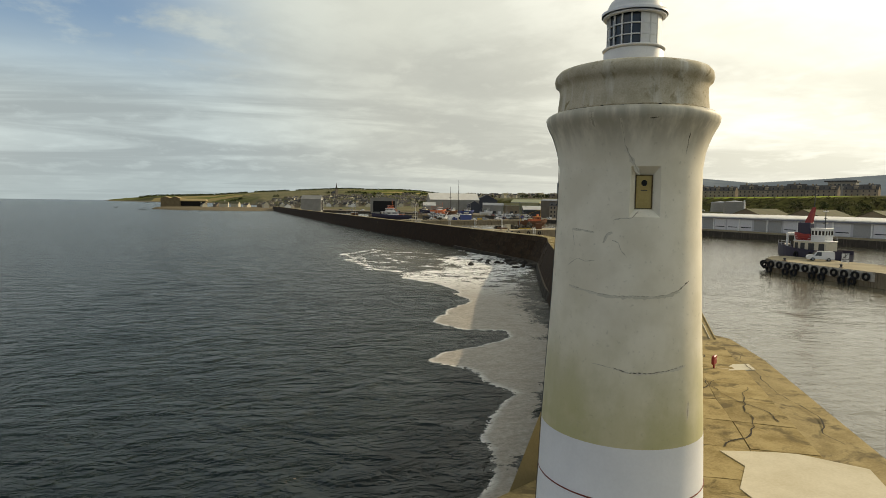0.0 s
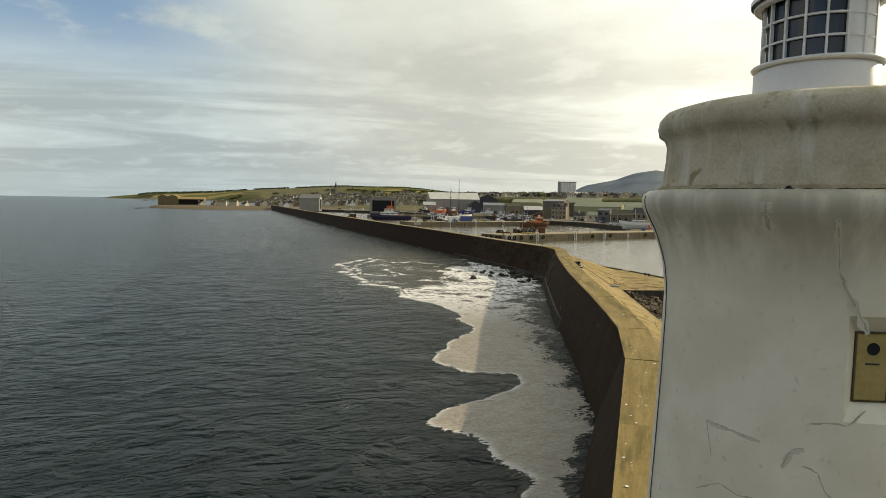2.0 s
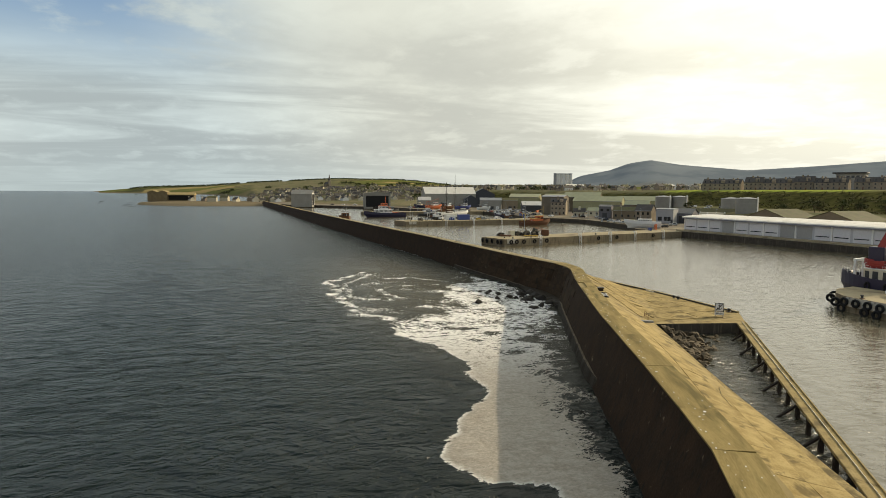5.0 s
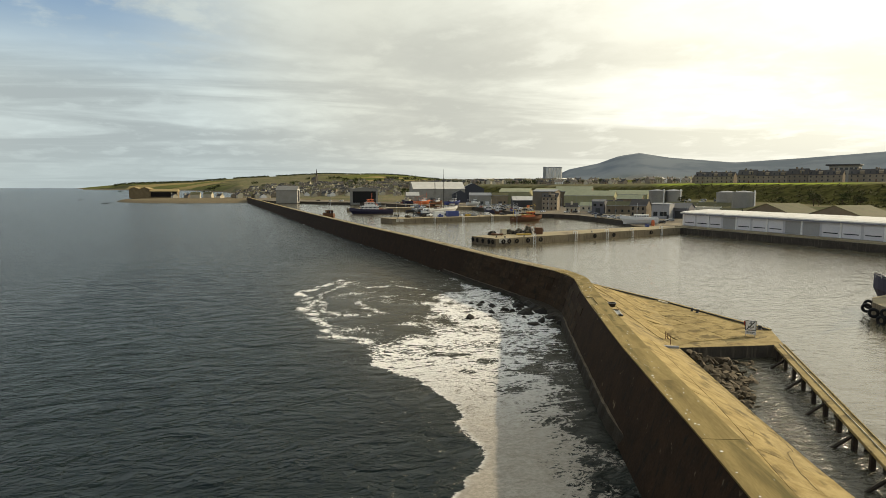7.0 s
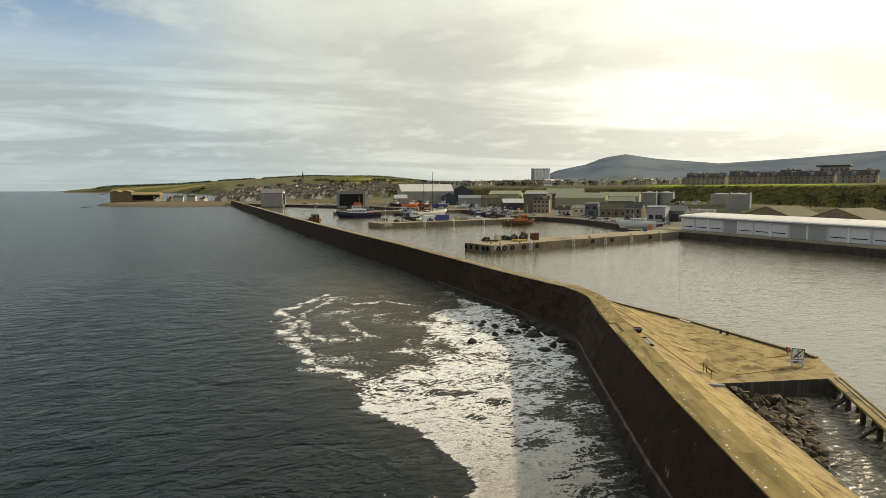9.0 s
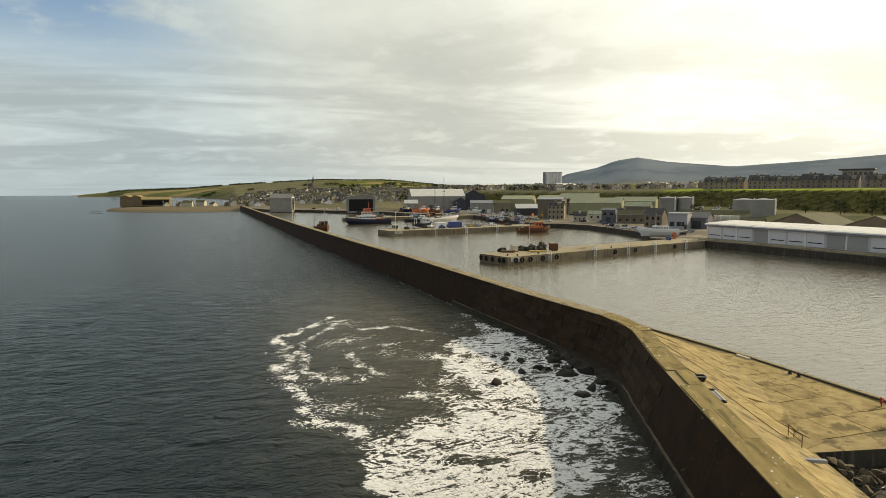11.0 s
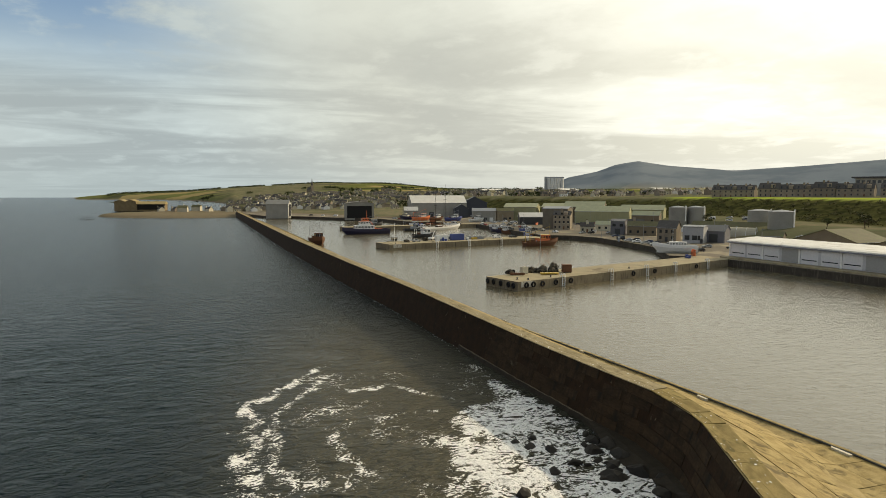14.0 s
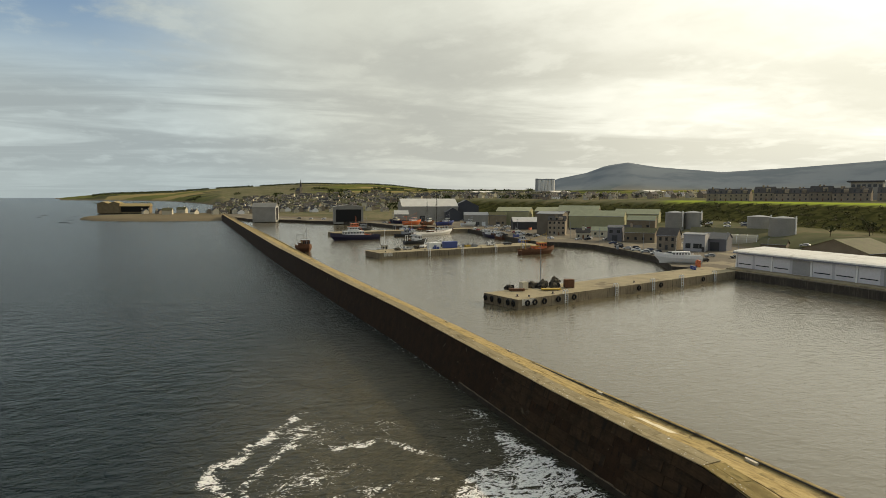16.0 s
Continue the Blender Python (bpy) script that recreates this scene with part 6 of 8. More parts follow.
def pole(x, y, z, h, m, label, name="light_pole", lamp=True):
    t = thing(name, x, y, z, random.uniform(0, 360), label, "pole", "poles")
    bm = bmesh.new()
    cyl(bm, (0, 0, 0), (0, 0, h), 0.11, 0.07, 8)
    part("post", bm, m, t)
    if lamp:
        bm = bmesh.new()
        box(bm, -0.12, 0.12, -0.1, 0.7, h - 0.05, h + 0.12, None, 0.03)
        part("lamp_head", bm, m, t)


pole(68.6, 159.9, QUAY_Z, 11.0, GREY, "tall thin grey mast on the pier")
pole(58.8, 248.8, QUAY_Z, 9.0, WHITE, "white mast on the pier tip")
for x, y in ((150, 206), (152, 260), (147, 290), (148, 330), (160, 200), (115, 437), (170, 150)):
    pole(x, y, QUAY_Z, 8.5, GREY, "grey street lamp on the quay")


def crane(x, y, rz):
    t = thing("quay_crane", x, y, QUAY_Z, rz, "small white loader crane on the pier", "crane")
    bm = bmesh.new()
    box(bm, -1.0, 1.0, -1.6, 1.6, 0.4, 1.4, None, 0.05)
    part("chassis", bm, WHITE, t)
    bm = bmesh.new()
    cyl(bm, (0, 0.4, 1.4), (0, 2.4, 4.6), 0.16, n=7)
    part("boom", bm, WHITE, t)
    for wx in (-0.95, 0.95):
        for wy in (-1.1, 1.1):
            bm = bmesh.new()
            cyl(bm, (wx - 0.12, wy, 0.42), (wx + 0.12, wy, 0.42), 0.42, n=12)
            part("wheel", bm, BLACK, t)


crane(73.4, 252.5, -60)

# ---- buildings ----
def gable_bm(w, d, h, rise, over=0.4, thick=0.25, mono=False):
    """Two sloping roof slabs over a w by d plan; the ridge runs along y."""
    bm = bmesh.new()
    for s in (-1, 1):
        a = [(0, -d / 2 - over, h + rise), (s * (w / 2 + over), -d / 2 - over, h - rise * over / (w / 2)), (s * (w / 2 + over), d / 2 + over, h - rise * over / (w / 2)), (0, d / 2 + over, h + rise)]
        lo = [bm.verts.new(v) for v in a]
        hi = [bm.verts.new((x, y, z + thick)) for x, y, z in a]
        bm.faces.new(lo)
        bm.faces.new(hi)
        for i in range(4):
            bm.faces.new((lo[i], lo[(i + 1) % 4], hi[(i + 1) % 4], hi[i]))
    bmesh.ops.recalc_face_normals(bm, faces=bm.faces[:])
    return bm


def walls_bm(w, d, h, rise, base=-2.0):
    """Walls with gable ends at y = -d/2 and d/2."""
    bm = bmesh.new()
    prof = [(-w / 2, base), (w / 2, base), (w / 2, h), (0, h + rise), (-w / 2, h)] if rise > 0 else [(-w / 2, base), (w / 2, base), (w / 2, h), (-w / 2, h)]
    a = [bm.verts.new((x, -d / 2, z)) for x, z in prof]
    b = [bm.verts.new((x, d / 2, z)) for x, z in prof]
    bm.faces.new(a)
    bm.faces.new(b[::-1])
    k = len(prof)
    for i in range(k):
        bm.faces.new((a[i], a[(i + 1) % k], b[(i + 1) % k], b[i]))
    bmesh.ops.recalc_face_normals(bm, faces=bm.faces[:])
    return bm


def panel(t, name, x, y, z0, z1, wd, side, m, label="", th=0.07):
    """An opening or door leaf set 5 cm proud on a wall: side 'x+', 'x-', 'y+' or 'y-'."""
    bm = bmesh.new()
    if side[0] == "x":
        box(bm, x - th, x + th, y - wd / 2, y + wd / 2, z0, z1)
    else:
        box(bm, x - wd / 2, x + wd / 2, y - th, y + th, z0, z1)
    return part(name, bm, m, t, label)


def shed(x, y, z, rz, w, d, h, rise, wallm, roofm, label, doors=(), win=(), ribs=0, name="industrial_shed", group="harbour sheds"):
    t = thing(name, x, y, z, rz, label, "shed", group)
    part("wall", walls_bm(w, d, h, rise), wallm, t)
    r = part("roof", gable_bm(w, d, h, max(rise, 0.15), 0.35, 0.2), roofm, t)
    for s in (-1, 1):
        bm = bmesh.new()
        cyl(bm, (s * (w / 2 + 0.35), -d / 2, h - 0.1), (s * (w / 2 + 0.35), d / 2, h - 0.1), 0.12, n=6)
        part("gutter", bm, GREY, r)
    for i, (side, pos, wd, hh, m) in enumerate(doors):
        if side[0] == "x":
            panel(t, "door", (w / 2 if side == "x+" else -w / 2), pos, 0, hh, wd, side, m, th=0.07 + 0.03 * i)
        else:
            panel(t, "door", pos, (d / 2 if side == "y+" else -d / 2), 0, hh, wd, side, m, th=0.07 + 0.03 * i)
    for side, pos, wd, z0, z1 in win:
        if side[0] == "x":
            panel(t, "window", (w / 2 if side == "x+" else -w / 2), pos, z0, z1, wd, side, PANE)
        else:
            panel(t, "window", pos, (d / 2 if side == "y+" else -d / 2), z0, z1, wd, side, PANE)
    for i in range(ribs):
        f = -d / 2 + d * (i + 0.5) / ribs
        for s in (-1, 1):
            panel(t, "pilaster", s * w / 2, f, 0, h - 0.3, 0.35, "x+", wallm, th=0.15)
    return t


# fish market along the quay: long low white hall with roller doors
def market():
    a, b = Vector((130.2, 171.0)), Vector((137.6, 62.0))
    u = (b - a).normalized()
    L = (b - a).length
    rz = math.degrees(math.atan2(-u.x, u.y)) + 180
    t = thing("fish_market", *((a + b) / 2 + Vector((-u.y, u.x)) * 5.0)[:], QUAY_Z, rz, "long low white fish market hall with roller doors and pale roof", "market hall")
    W, H = 10.0, 4.2
    part("wall", walls_bm(W, L, H, 0.0), plain("lilac_white_cladding", (0.50, 0.50, 0.53), 0.6), t)
    bm = bmesh.new()
    vs = [(-W / 2 - 0.9, H - 0.05), (-W / 2 - 0.9, H + 0.22), (-W / 2 + 0.5, H + 0.5), (W / 2, H + 1.0), (W / 2 + 0.4, H - 0.05)]
    p = [bm.verts.new((x, -L / 2 - 0.5, z)) for x, z in vs]
    q = [bm.verts.new((x, L / 2 + 0.5, z)) for x, z in vs]
    bm.faces.new(p)
    bm.faces.new(q[::-1])
    for i in range(5):
        bm.faces.new((p[i], p[(i + 1) % 5], q[(i + 1) % 5], q[i]))
    bmesh.ops.recalc_face_normals(bm, faces=bm.faces[:])
    r = part("roof", bm, material("white_sheet_roof", (0.70, 0.68, 0.63), 0.55, (0.56, 0.54, 0.49), 0.25, 4, 0.7, stain=(0.44, 0.41, 0.35), stain_scale=0.3), t, "white flat-pitched roof")
    bm = bmesh.new()
    box(bm, -W / 2 - 0.95, -W / 2 - 0.90, -L / 2 - 0.5, L / 2 + 0.5, H - 0.3, H - 0.06)
    part("fascia", bm, plain("slate_blue_fascia", (0.20, 0.21, 0.25), 0.5), r, "dark fascia")
    n = 22
    dm, pm = plain("white_roller_door", (0.62, 0.62, 0.64), 0.5), plain("grey_infill", (0.34, 0.34, 0.33), 0.6)
    for i in range(n):
        y = L / 2 - (i + 0.5) * L / n
        solid = i in (3, 7, 8, 13)
        d = panel(t, "roller_door", -W / 2, y, 0.45, H - 0.55, L / n * 0.86, "x-", pm if solid else dm, "" if not solid else "grey infill panel", 0.06)
        if not solid:
            bm = bmesh.new()
            box(bm, -W / 2 - 0.09, -W / 2 - 0.05, y - L / n * 0.36, y + L / n * 0.36, 1.25, 1.48)
            part("window_strip", bm, PANE, d)
        if i % 2 == 0:
            panel(t, "post", -W / 2 - 0.08, y + L / n / 2, 0, H - 0.1, 0.42, "x-", WHITE, "white post", 0.1)
    bm = bmesh.new()
    box(bm, -W / 2 - 3.5, -W / 2, -L / 2, L / 2, -0.0, 0.35)
    part("loading_bank", bm, QUAY, t)
    # faded sign on the near end of the front
    for k, (y0, y1) in enumerate(((1.2, 5.0), (6.0, 8.0), (9.0, 12.0))):
        bm = bmesh.new()
        box(bm, -W / 2 - 0.08, -W / 2 - 0.05, L / 2 - y1, L / 2 - y0, H - 0.5, H - 0.4)
        part("text_bar", bm, GREY, t)
    return t


full_size(market())
# low hipped workshops behind the market
for i, (x, y, l) in enumerate(((166, 168, 20), (168, 146, 20), (170, 124, 18), (172, 100, 22), (174, 76, 20))):
    t = shed(x, y, QUAY_Z, -86 - i, l * 1.25, 20, 5.4, 4.2, WALLBR, ROOFBR, "low workshop with a brown fibre-sheet roof and skylights", win=(("y-", 3, 2, 1.2, 2.6),))
    for k in range(2):
        bm = bmesh.new()
        box(bm, 3.2 + k * 1.6, 4.2 + k * 1.6, -4.0, -2.4, 0, 0.12, pose(0, 0, 5.4 + 4.2 * (1 - (3.7 + k * 1.6) / (l * 0.625)) + 0.55, 0, math.degrees(math.atan2(4.2, l * 0.625)), 0))
        part("skylight", bm, WHITE, t)


def tank(x, y, z, r, h):
    t = thing("storage_tank", x, y, z, 0, "pale grey cylindrical steel storage tank with a shallow cone roof", "tank", "storage tanks")
    bm = bmesh.new()
    lathe(bm, [(r, -5), (r, h)], 40)
    part("shell", bm, WALLG, t, "", True)
    bm = bmesh.new()
    lathe(bm, [(r + 0.12, h), (r + 0.12, h + 0.12), (r * 0.5, h + 0.5), (0.001, h + 0.8)], 40)
    part("roof", bm, GREY, t)
    for k in (0.33, 0.66):
        bm = bmesh.new()
        lathe(bm, [(r + 0.02, h * k - 0.05), (r + 0.06, h * k), (r + 0.02, h * k + 0.05)], 40)
        part("seam", bm, WALLG, t)
    bm = bmesh.new()
    a = radians(-75)
    box(bm, -0.35, 0.35, -0.12, 0.12, 0, h + 0.9, pose((r + 0.12) * math.cos(a), (r + 0.12) * math.sin(a), 0, 0, 0, 15))
    part("ladder", bm, WHITE, t, "white caged ladder")
    return full_size(t)


for x, y, z, r, h in ((212.0, 290.8, 7.0, 4.2, 6.6), (220.3, 287.8, 7.0, 4.2, 6.6), (213.5, 242.7, 7.5, 4.5, 5.7), (205.6, 224.6, 7.5, 4.65, 5.9)):
    tank(x, y, z, r, h)


def house(w, d, h, rise, wallm, roofm, label, floors=1, chim=(1, 1), dormer=0, bays=3, group="town houses", name="house", near=False):
    """A house with its ridge along x: windows and door on both long faces, chimneys at the gables."""
    t = thing(name, 0, 0, 0, 0, label, "house", group)
    wl = part("wall", walls_bm(d, w, h, rise, -4.0), wallm, t)
    wl.matrix_local = pose(0, 0, 0, 0, 0, 90)
    r = part("roof", gable_bm(d, w, h, rise, 0.25, 0.18), roofm, t)
    r.matrix_local = pose(0, 0, 0, 0, 0, 90)
    for s, on in zip((-1, 1), chim):
        if on:
            bm = bmesh.new()
            box(bm, s * (w / 2 - 0.45) - 0.4, s * (w / 2 - 0.45) + 0.4, -0.7, 0.7, h + rise - 0.8, h + rise + 1.3, None, 0.03)
            c = part("chimney", bm, wallm, r)
            for k in (-0.35, 0.35) if near else ():
                bm = bmesh.new()
                cyl(bm, (s * (w / 2 - 0.45), k, h + rise + 1.3), (s * (w / 2 - 0.45), k, h + rise + 1.75), 0.14, n=7)
                part("chimney_pot", bm, RUST, r)
    fh = h / floors
    for s in (-1,):
        for f in range(floors):
            for b in range(bays):
                x = -w / 2 + w * (b + 0.5) / bays
                isdoor = f == 0 and b == bays // 2
                z0, z1 = (0.0, 2.05) if isdoor else (f * fh + 0.9, f * fh + 2.35)
                p = panel(t, "door" if isdoor else "window", x, s * d / 2, z0, z1, 0.95 if isdoor else 1.05, "y", RUST if isdoor else PANE)
                if not isdoor and near:
                    bm = bmesh.new()
                    box(bm, x - 0.62, x + 0.62, s * (d / 2 + 0.05) - 0.08, s * (d / 2 + 0.05) + 0.08, z0 - 0.14, z0)
                    part("sill", bm, OFFW, p)
        for k in range(dormer):
            x = -w / 2 + w * (k + 0.5) / dormer
            bm = bmesh.new()
            y0, y1 = s * d / 2 * 0.92, s * d / 2 * 0.3
            zb, zt = h + rise * 0.1, h + rise * 0.62
            vs = [bm.verts.new(v) for v in ((x - 0.9, y0, zb), (x + 0.9, y0, zb), (x + 0.9, y0, zt), (x, y0, zt + 0.9), (x - 0.9, y0, zt), (x - 0.9, y1, zb), (x + 0.9, y1, zb), (x + 0.9, y1, zt), (x, y1, zt + 0.9), (x - 0.9, y1, zt))]
            for q in ((0, 1, 2, 3, 4), (9, 8, 7, 6, 5), (0, 5, 6, 1), (1, 6, 7, 2), (2, 7, 8, 3), (3, 8, 9, 4), (4, 9, 5, 0)):
                bm.faces.new([vs[i] for i in q])
            bmesh.ops.recalc_face_normals(bm, faces=bm.faces[:])
            dm = part("dormer", bm, OFFW if k % 2 else wallm, r)
            bm = bmesh.new()
            box(bm, x - 0.55, x + 0.55, y0 - 0.05, y0 + 0.05, zb + 0.2, zt - 0.05)
            part("dormer_window", bm, PANE, t)
    return t


# sheds round the inner harbour
CLADB = plain("dark_blue_cladding", (0.03, 0.035, 0.05), 0.5)
CLADS = plain("slate_blue_block", (0.15, 0.15, 0.165), 0.7)
CLADP = plain("grey_blue_block", (0.38, 0.38, 0.385), 0.7)
BLOCKW = material("brown_grey_blockwork", (0.20, 0.175, 0.135), 0.9, (0.14, 0.12, 0.09), 0.3, 3, 0.7)
# BLACK doors of the two open boat sheds: flat panels painted as shaded interiors
shed(36.4, 509.6, QUAY_Z, 72, 13.0, 22.9, 12.7, 4.2, WALLG, WALLG, "tall pale grey boat shed with a white-rimmed open end", doors=(("y-", 0, 11.6, 13.2, WHITE), ("y-", 0, 9.6, 12.4, BLACK)))
shed(87.6, 465.6, QUAY_Z, -7, 27.4, 20.0, 13.9, 1.9, WALLG, WALLG, "dark boat repair shed with a huge open front", doors=(("y-", 0, 23.5, 11.6, BLACK),), name="boat_shed")
shed(144.5, 465.4, QUAY_Z, 84, 26.0, 55.7, 14.1, 7.3, WALLG, ROOFW, "large grey shed with a white sheet roof", doors=(("y+", -5, 6, 7, DARK), ("y+", 5, 6, 7, DARK), ("x-", 8, 5, 5, DARK)))
shed(171.6, 461.4, QUAY_Z, -14, 24.9, 16.0, 14.1, 6.1, CLADB, ROOFD, "dark blue-black gabled boat store", doors=(("y-", 0, 6, 6, BLACK),))
shed(156.1, 446.6, QUAY_Z, -13, 13.5, 12.0, 9.0, 3.9, CLADB, ROOFD, "lower dark gabled store beside the boat store")
shed(118.3, 441.3, QUAY_Z, 80, 8.0, 12.7, 7.6, 3.3, WALLG, ROOFW, "low grey store with a white sheet roof")
shed(148.4, 385.6, QUAY_Z, 73, 9.0, 19.5, 8.9, 2.2, WALLG, GREY, "low grey harbour store with many doors", doors=(("x-", -6, 3, 3.4, WHITE), ("x-", -1, 3, 3.4, DARK), ("x-", 5, 3, 3.4, WHITE)))
shed(160.3, 381.2, QUAY_Z, 71, 9.0, 13.9, 8.9, 2.2, WALLBR, ROOFBR, "low brown harbour store beside the slip", doors=(("x-", 0, 3, 3.4, DARK),), win=(("x-", -4, 1.6, 2, 3.6),))
shed(174.6, 387.0, QUAY_Z, 53, 20.0, 27.8, 12.0, 3.0, WALLY, ROOFG, "olive-clad warehouse with a pale roof", ribs=7)
shed(190.1, 374.5, QUAY_Z, 50, 20.0, 17.7, 12.2, 3.0, WALLBR, ROOFG, "brown-grey warehouse with a pale roof")
shed(200.7, 356.8, QUAY_Z, 50, 18.0, 31.7, 12.7, 4.2, WALLBR, ROOFG, "long brown workshop with a dull green roof")
shed(160.2, 345.2, QUAY_Z, 74, 10.0, 19.9, 5.7, 3.1, DARK, ROOFW, "dark timber store with a white sheet roof")
shed(154.4, 306.2, QUAY_Z, 48, 16.0, 16.8, 13.4, 1.2, BLOCKW, GREY, "big grey block-built warehouse with blank walls")
shed(204.1, 343.4, QUAY_Z, 48, 18.0, 41.3, 9.4, 4.0, WALLY, ROOFG, "long pale fish-processing factory with low roofs", ribs=9)
shed(243.8, 360.8, QUAY_Z, 45, 18.0, 35.4, 9.8, 3.8, WALLY, ROOFG, "long factory with a pale roof and buff walls")
shed(219.1, 324.3, QUAY_Z, 44, 12.0, 19.9, 7.0, 3.0, WALLBR, ROOFG, "brown workshop beside the factory with low eaves", win=(("x-", -5, 2, 2, 3.5), ("x-", 4, 2, 2, 3.5)))
shed(166.5, 282.8, QUAY_Z, 49, 8.0, 13.3, 3.8, 2.1, HARL, ROOFG, "low cream quayside store with a pale roof", win=(("x-", -4, 1.4, 1.2, 2.6), ("x-", 0, 1.4, 1.2, 2.6), ("x-", 4, 1.4, 1.2, 2.6)))
shed(156.8, 259.4, QUAY_Z, 46, 9.0, 7.8, 7.7, 1.0, CLADS, ROOFD, "blue-grey quayside workshop with flat roof", win=(("x-", -2, 1.8, 4.6, 6.2), ("x-", 2, 1.8, 4.6, 6.2)), doors=(("x-", 0, 3, 3.4, DARK),))
shed(162.5, 251.2, QUAY_Z, 44, 9.0, 15.7, 5.3, 2.3, WALLBR, ROOFBR, "brown harled quayside store with small windows", win=(("x-", -6, 1.2, 1.4, 2.8), ("x-", -2, 1.2, 1.4, 2.8), ("x-", 2, 1.2, 1.4, 2.8), ("x-", 6, 1.2, 1.4, 2.8)))
shed(151.6, 221.9, QUAY_Z, 36, 9.0, 9.0, 6.7, 3.3, SAND, SLATE, "stone quayside store with a slate roof", win=(("x-", -2.8, 1.1, 1.2, 2.8), ("x-", 2.8, 1.1, 1.2, 2.8), ("x-", -2.8, 1.1, 4.2, 5.8), ("x-", 0, 1.1, 4.2, 5.8), ("x-", 2.8, 1.1, 4.2, 5.8)), doors=(("x-", 0, 1.3, 2.2, DARK),))
shed(156.2, 214.1, QUAY_Z, 37, 10.0, 9.3, 7.7, 0.5, CLADP, GREY, "grey flat-roofed harbour office with dark windows", win=(("x-", -1.5, 3.6, 1.4, 3.6), ("x-", 2.6, 2.2, 1.4, 3.6)), doors=(("x-", -3.9, 1.1, 2.2, DARK),))
shed(165.0, 214.0, QUAY_Z, 36, 13.0, 10.2, 5.6, 2.4, CLADS, ROOFD, "blue-grey workshop with a dark roof and skylights", doors=(("x-", 0, 4, 4, DARK),))
shed(202.3, 246.9, QUAY_Z, 37, 12.0, 40.4, 3.8, 3.1, WALLBR, ROOFBR, "long low brown-roofed yard building")
shed(181.9, 206.4, QUAY_Z, 33, 9.0, 10.7, 3.1, 2.1, WALLBR, ROOFBR, "low dark garage behind the market hall")


# more vehicles and lamp posts scattered over the yards and quays
yr = random.Random(31)
rows_ = (((138.5, 232), (134.0, 205), 9, 62), ((127.5, 300), (131.5, 352), 14, 8), ((150, 372), (170, 364), 9, 70), ((178, 330), (196, 338), 7, 40), ((183, 318), (198, 300), 7, 130), ((168, 296), (180, 276), 7, 40), ((142, 268), (158, 262), 6, 100),
         ((172, 240), (182, 232), 4, 40), ((226, 284), (240, 270), 6, 45), ((218, 268), (230, 256), 5, 45), ((105, 436), (126, 428), 7, 60), ((60, 520), (90, 480), 8, 40), ((186, 200), (196, 190), 4, 40))
for (xa, ya), (xb, yb), n_, turn in rows_:
    for i in range(0, n_, 2):
        f = (i + yr.uniform(0.1, 0.9)) / n_
        kind = yr.choice(("silver", "black", "blue", "white", "white", "red", "van", "silver"))
        x, y = xa + (xb - xa) * f, ya + (yb - ya) * f
        m = at(x, y, max(QUAY_Z, land_z(x, y) + 0.05), 0, 0, turn + yr.uniform(-14, 14))
        copy_thing(wvan if kind == "van" else protos[kind], m)


def fish_boxes(x, y, rz, nx, nz, m, label):
    t = thing("fish_box_stack", x, y, QUAY_Z, rz, label, "boxes", "stacked fish boxes")
    for i in range(nx):
        for k in range(nz - (i % 2)):
            bm = bmesh.new()
            box(bm, i * 1.3 - 0.55, i * 1.3 + 0.55, -0.4, 0.4, k * 0.62, k * 0.62 + 0.56, None, 0.04)
            part("fish_box", bm, m, t)


for x, y, rz in ((134, 226, 60), (126.5, 290, 5), (129, 330, 8), (146, 376, 60), (150, 268, 40), (118, 172, 70), (123, 176, 60), (88, 252, -10), (74, 247, -12), (112, 352, -8), (95, 350, -8), (158, 336, 40)):
    fish_boxes(x, y, rz, yr.randint(3, 6), yr.randint(2, 4), yr.choice((BLUE, WHITE, GREY, ORANGE, YELL)), "stack of plastic fish boxes on the quay")
for x, y, h in ((136, 240, 9), (133.5, 212, 9), (128, 312, 9), (130.5, 340, 9), (152, 286, 9), (176, 312, 10), (205, 300, 10), (160, 380, 10), (108, 425, 10), (186, 238, 9), (160, 205, 9), (224, 262, 9), (150, 180, 9)):
    pole(x, y, QUAY_Z, h, GREY, "grey street lamp on the quay")


def tunnel(x, y, rz):
    t = thing("polytunnel", x, y, QUAY_Z, rz, "white arched fabric shelter", "shelter")
    bm = bmesh.new()
    rows = [[bm.verts.new((4.6 * math.cos(radians(a)), yy, max(5.2 * math.sin(radians(a)), 0))) for a in range(0, 181, 15)] for yy in (-7, 7)]
    for i in range(12):
        bm.faces.new((rows[0][i], rows[0][i + 1], rows[1][i + 1], rows[1][i]))
    bm.faces.new(rows[0][::-1])
    bm.faces.new(rows[1])
    part("cover", bm, HARL, t)
    for yy in (-7.05, -2.4, 2.4, 7.05):
        bm = bmesh.new()
        rings = [[bm.verts.new(((4.65 + dx) * math.cos(radians(a)), yy + dy, (5.25 + dx) * math.sin(radians(a)))) for dx, dy in ((-0.07, -0.07), (0.07, -0.07), (0.07, 0.07), (-0.07, 0.07))] for a in range(0, 181, 15)]
        for p, q in zip(rings, rings[1:]):
            for i in range(4):
                bm.faces.new((p[i], p[(i + 1) % 4], q[(i + 1) % 4], q[i]))
        part("hoop", bm, WHITE, t)


tunnel(191.2, 229.1, 37)


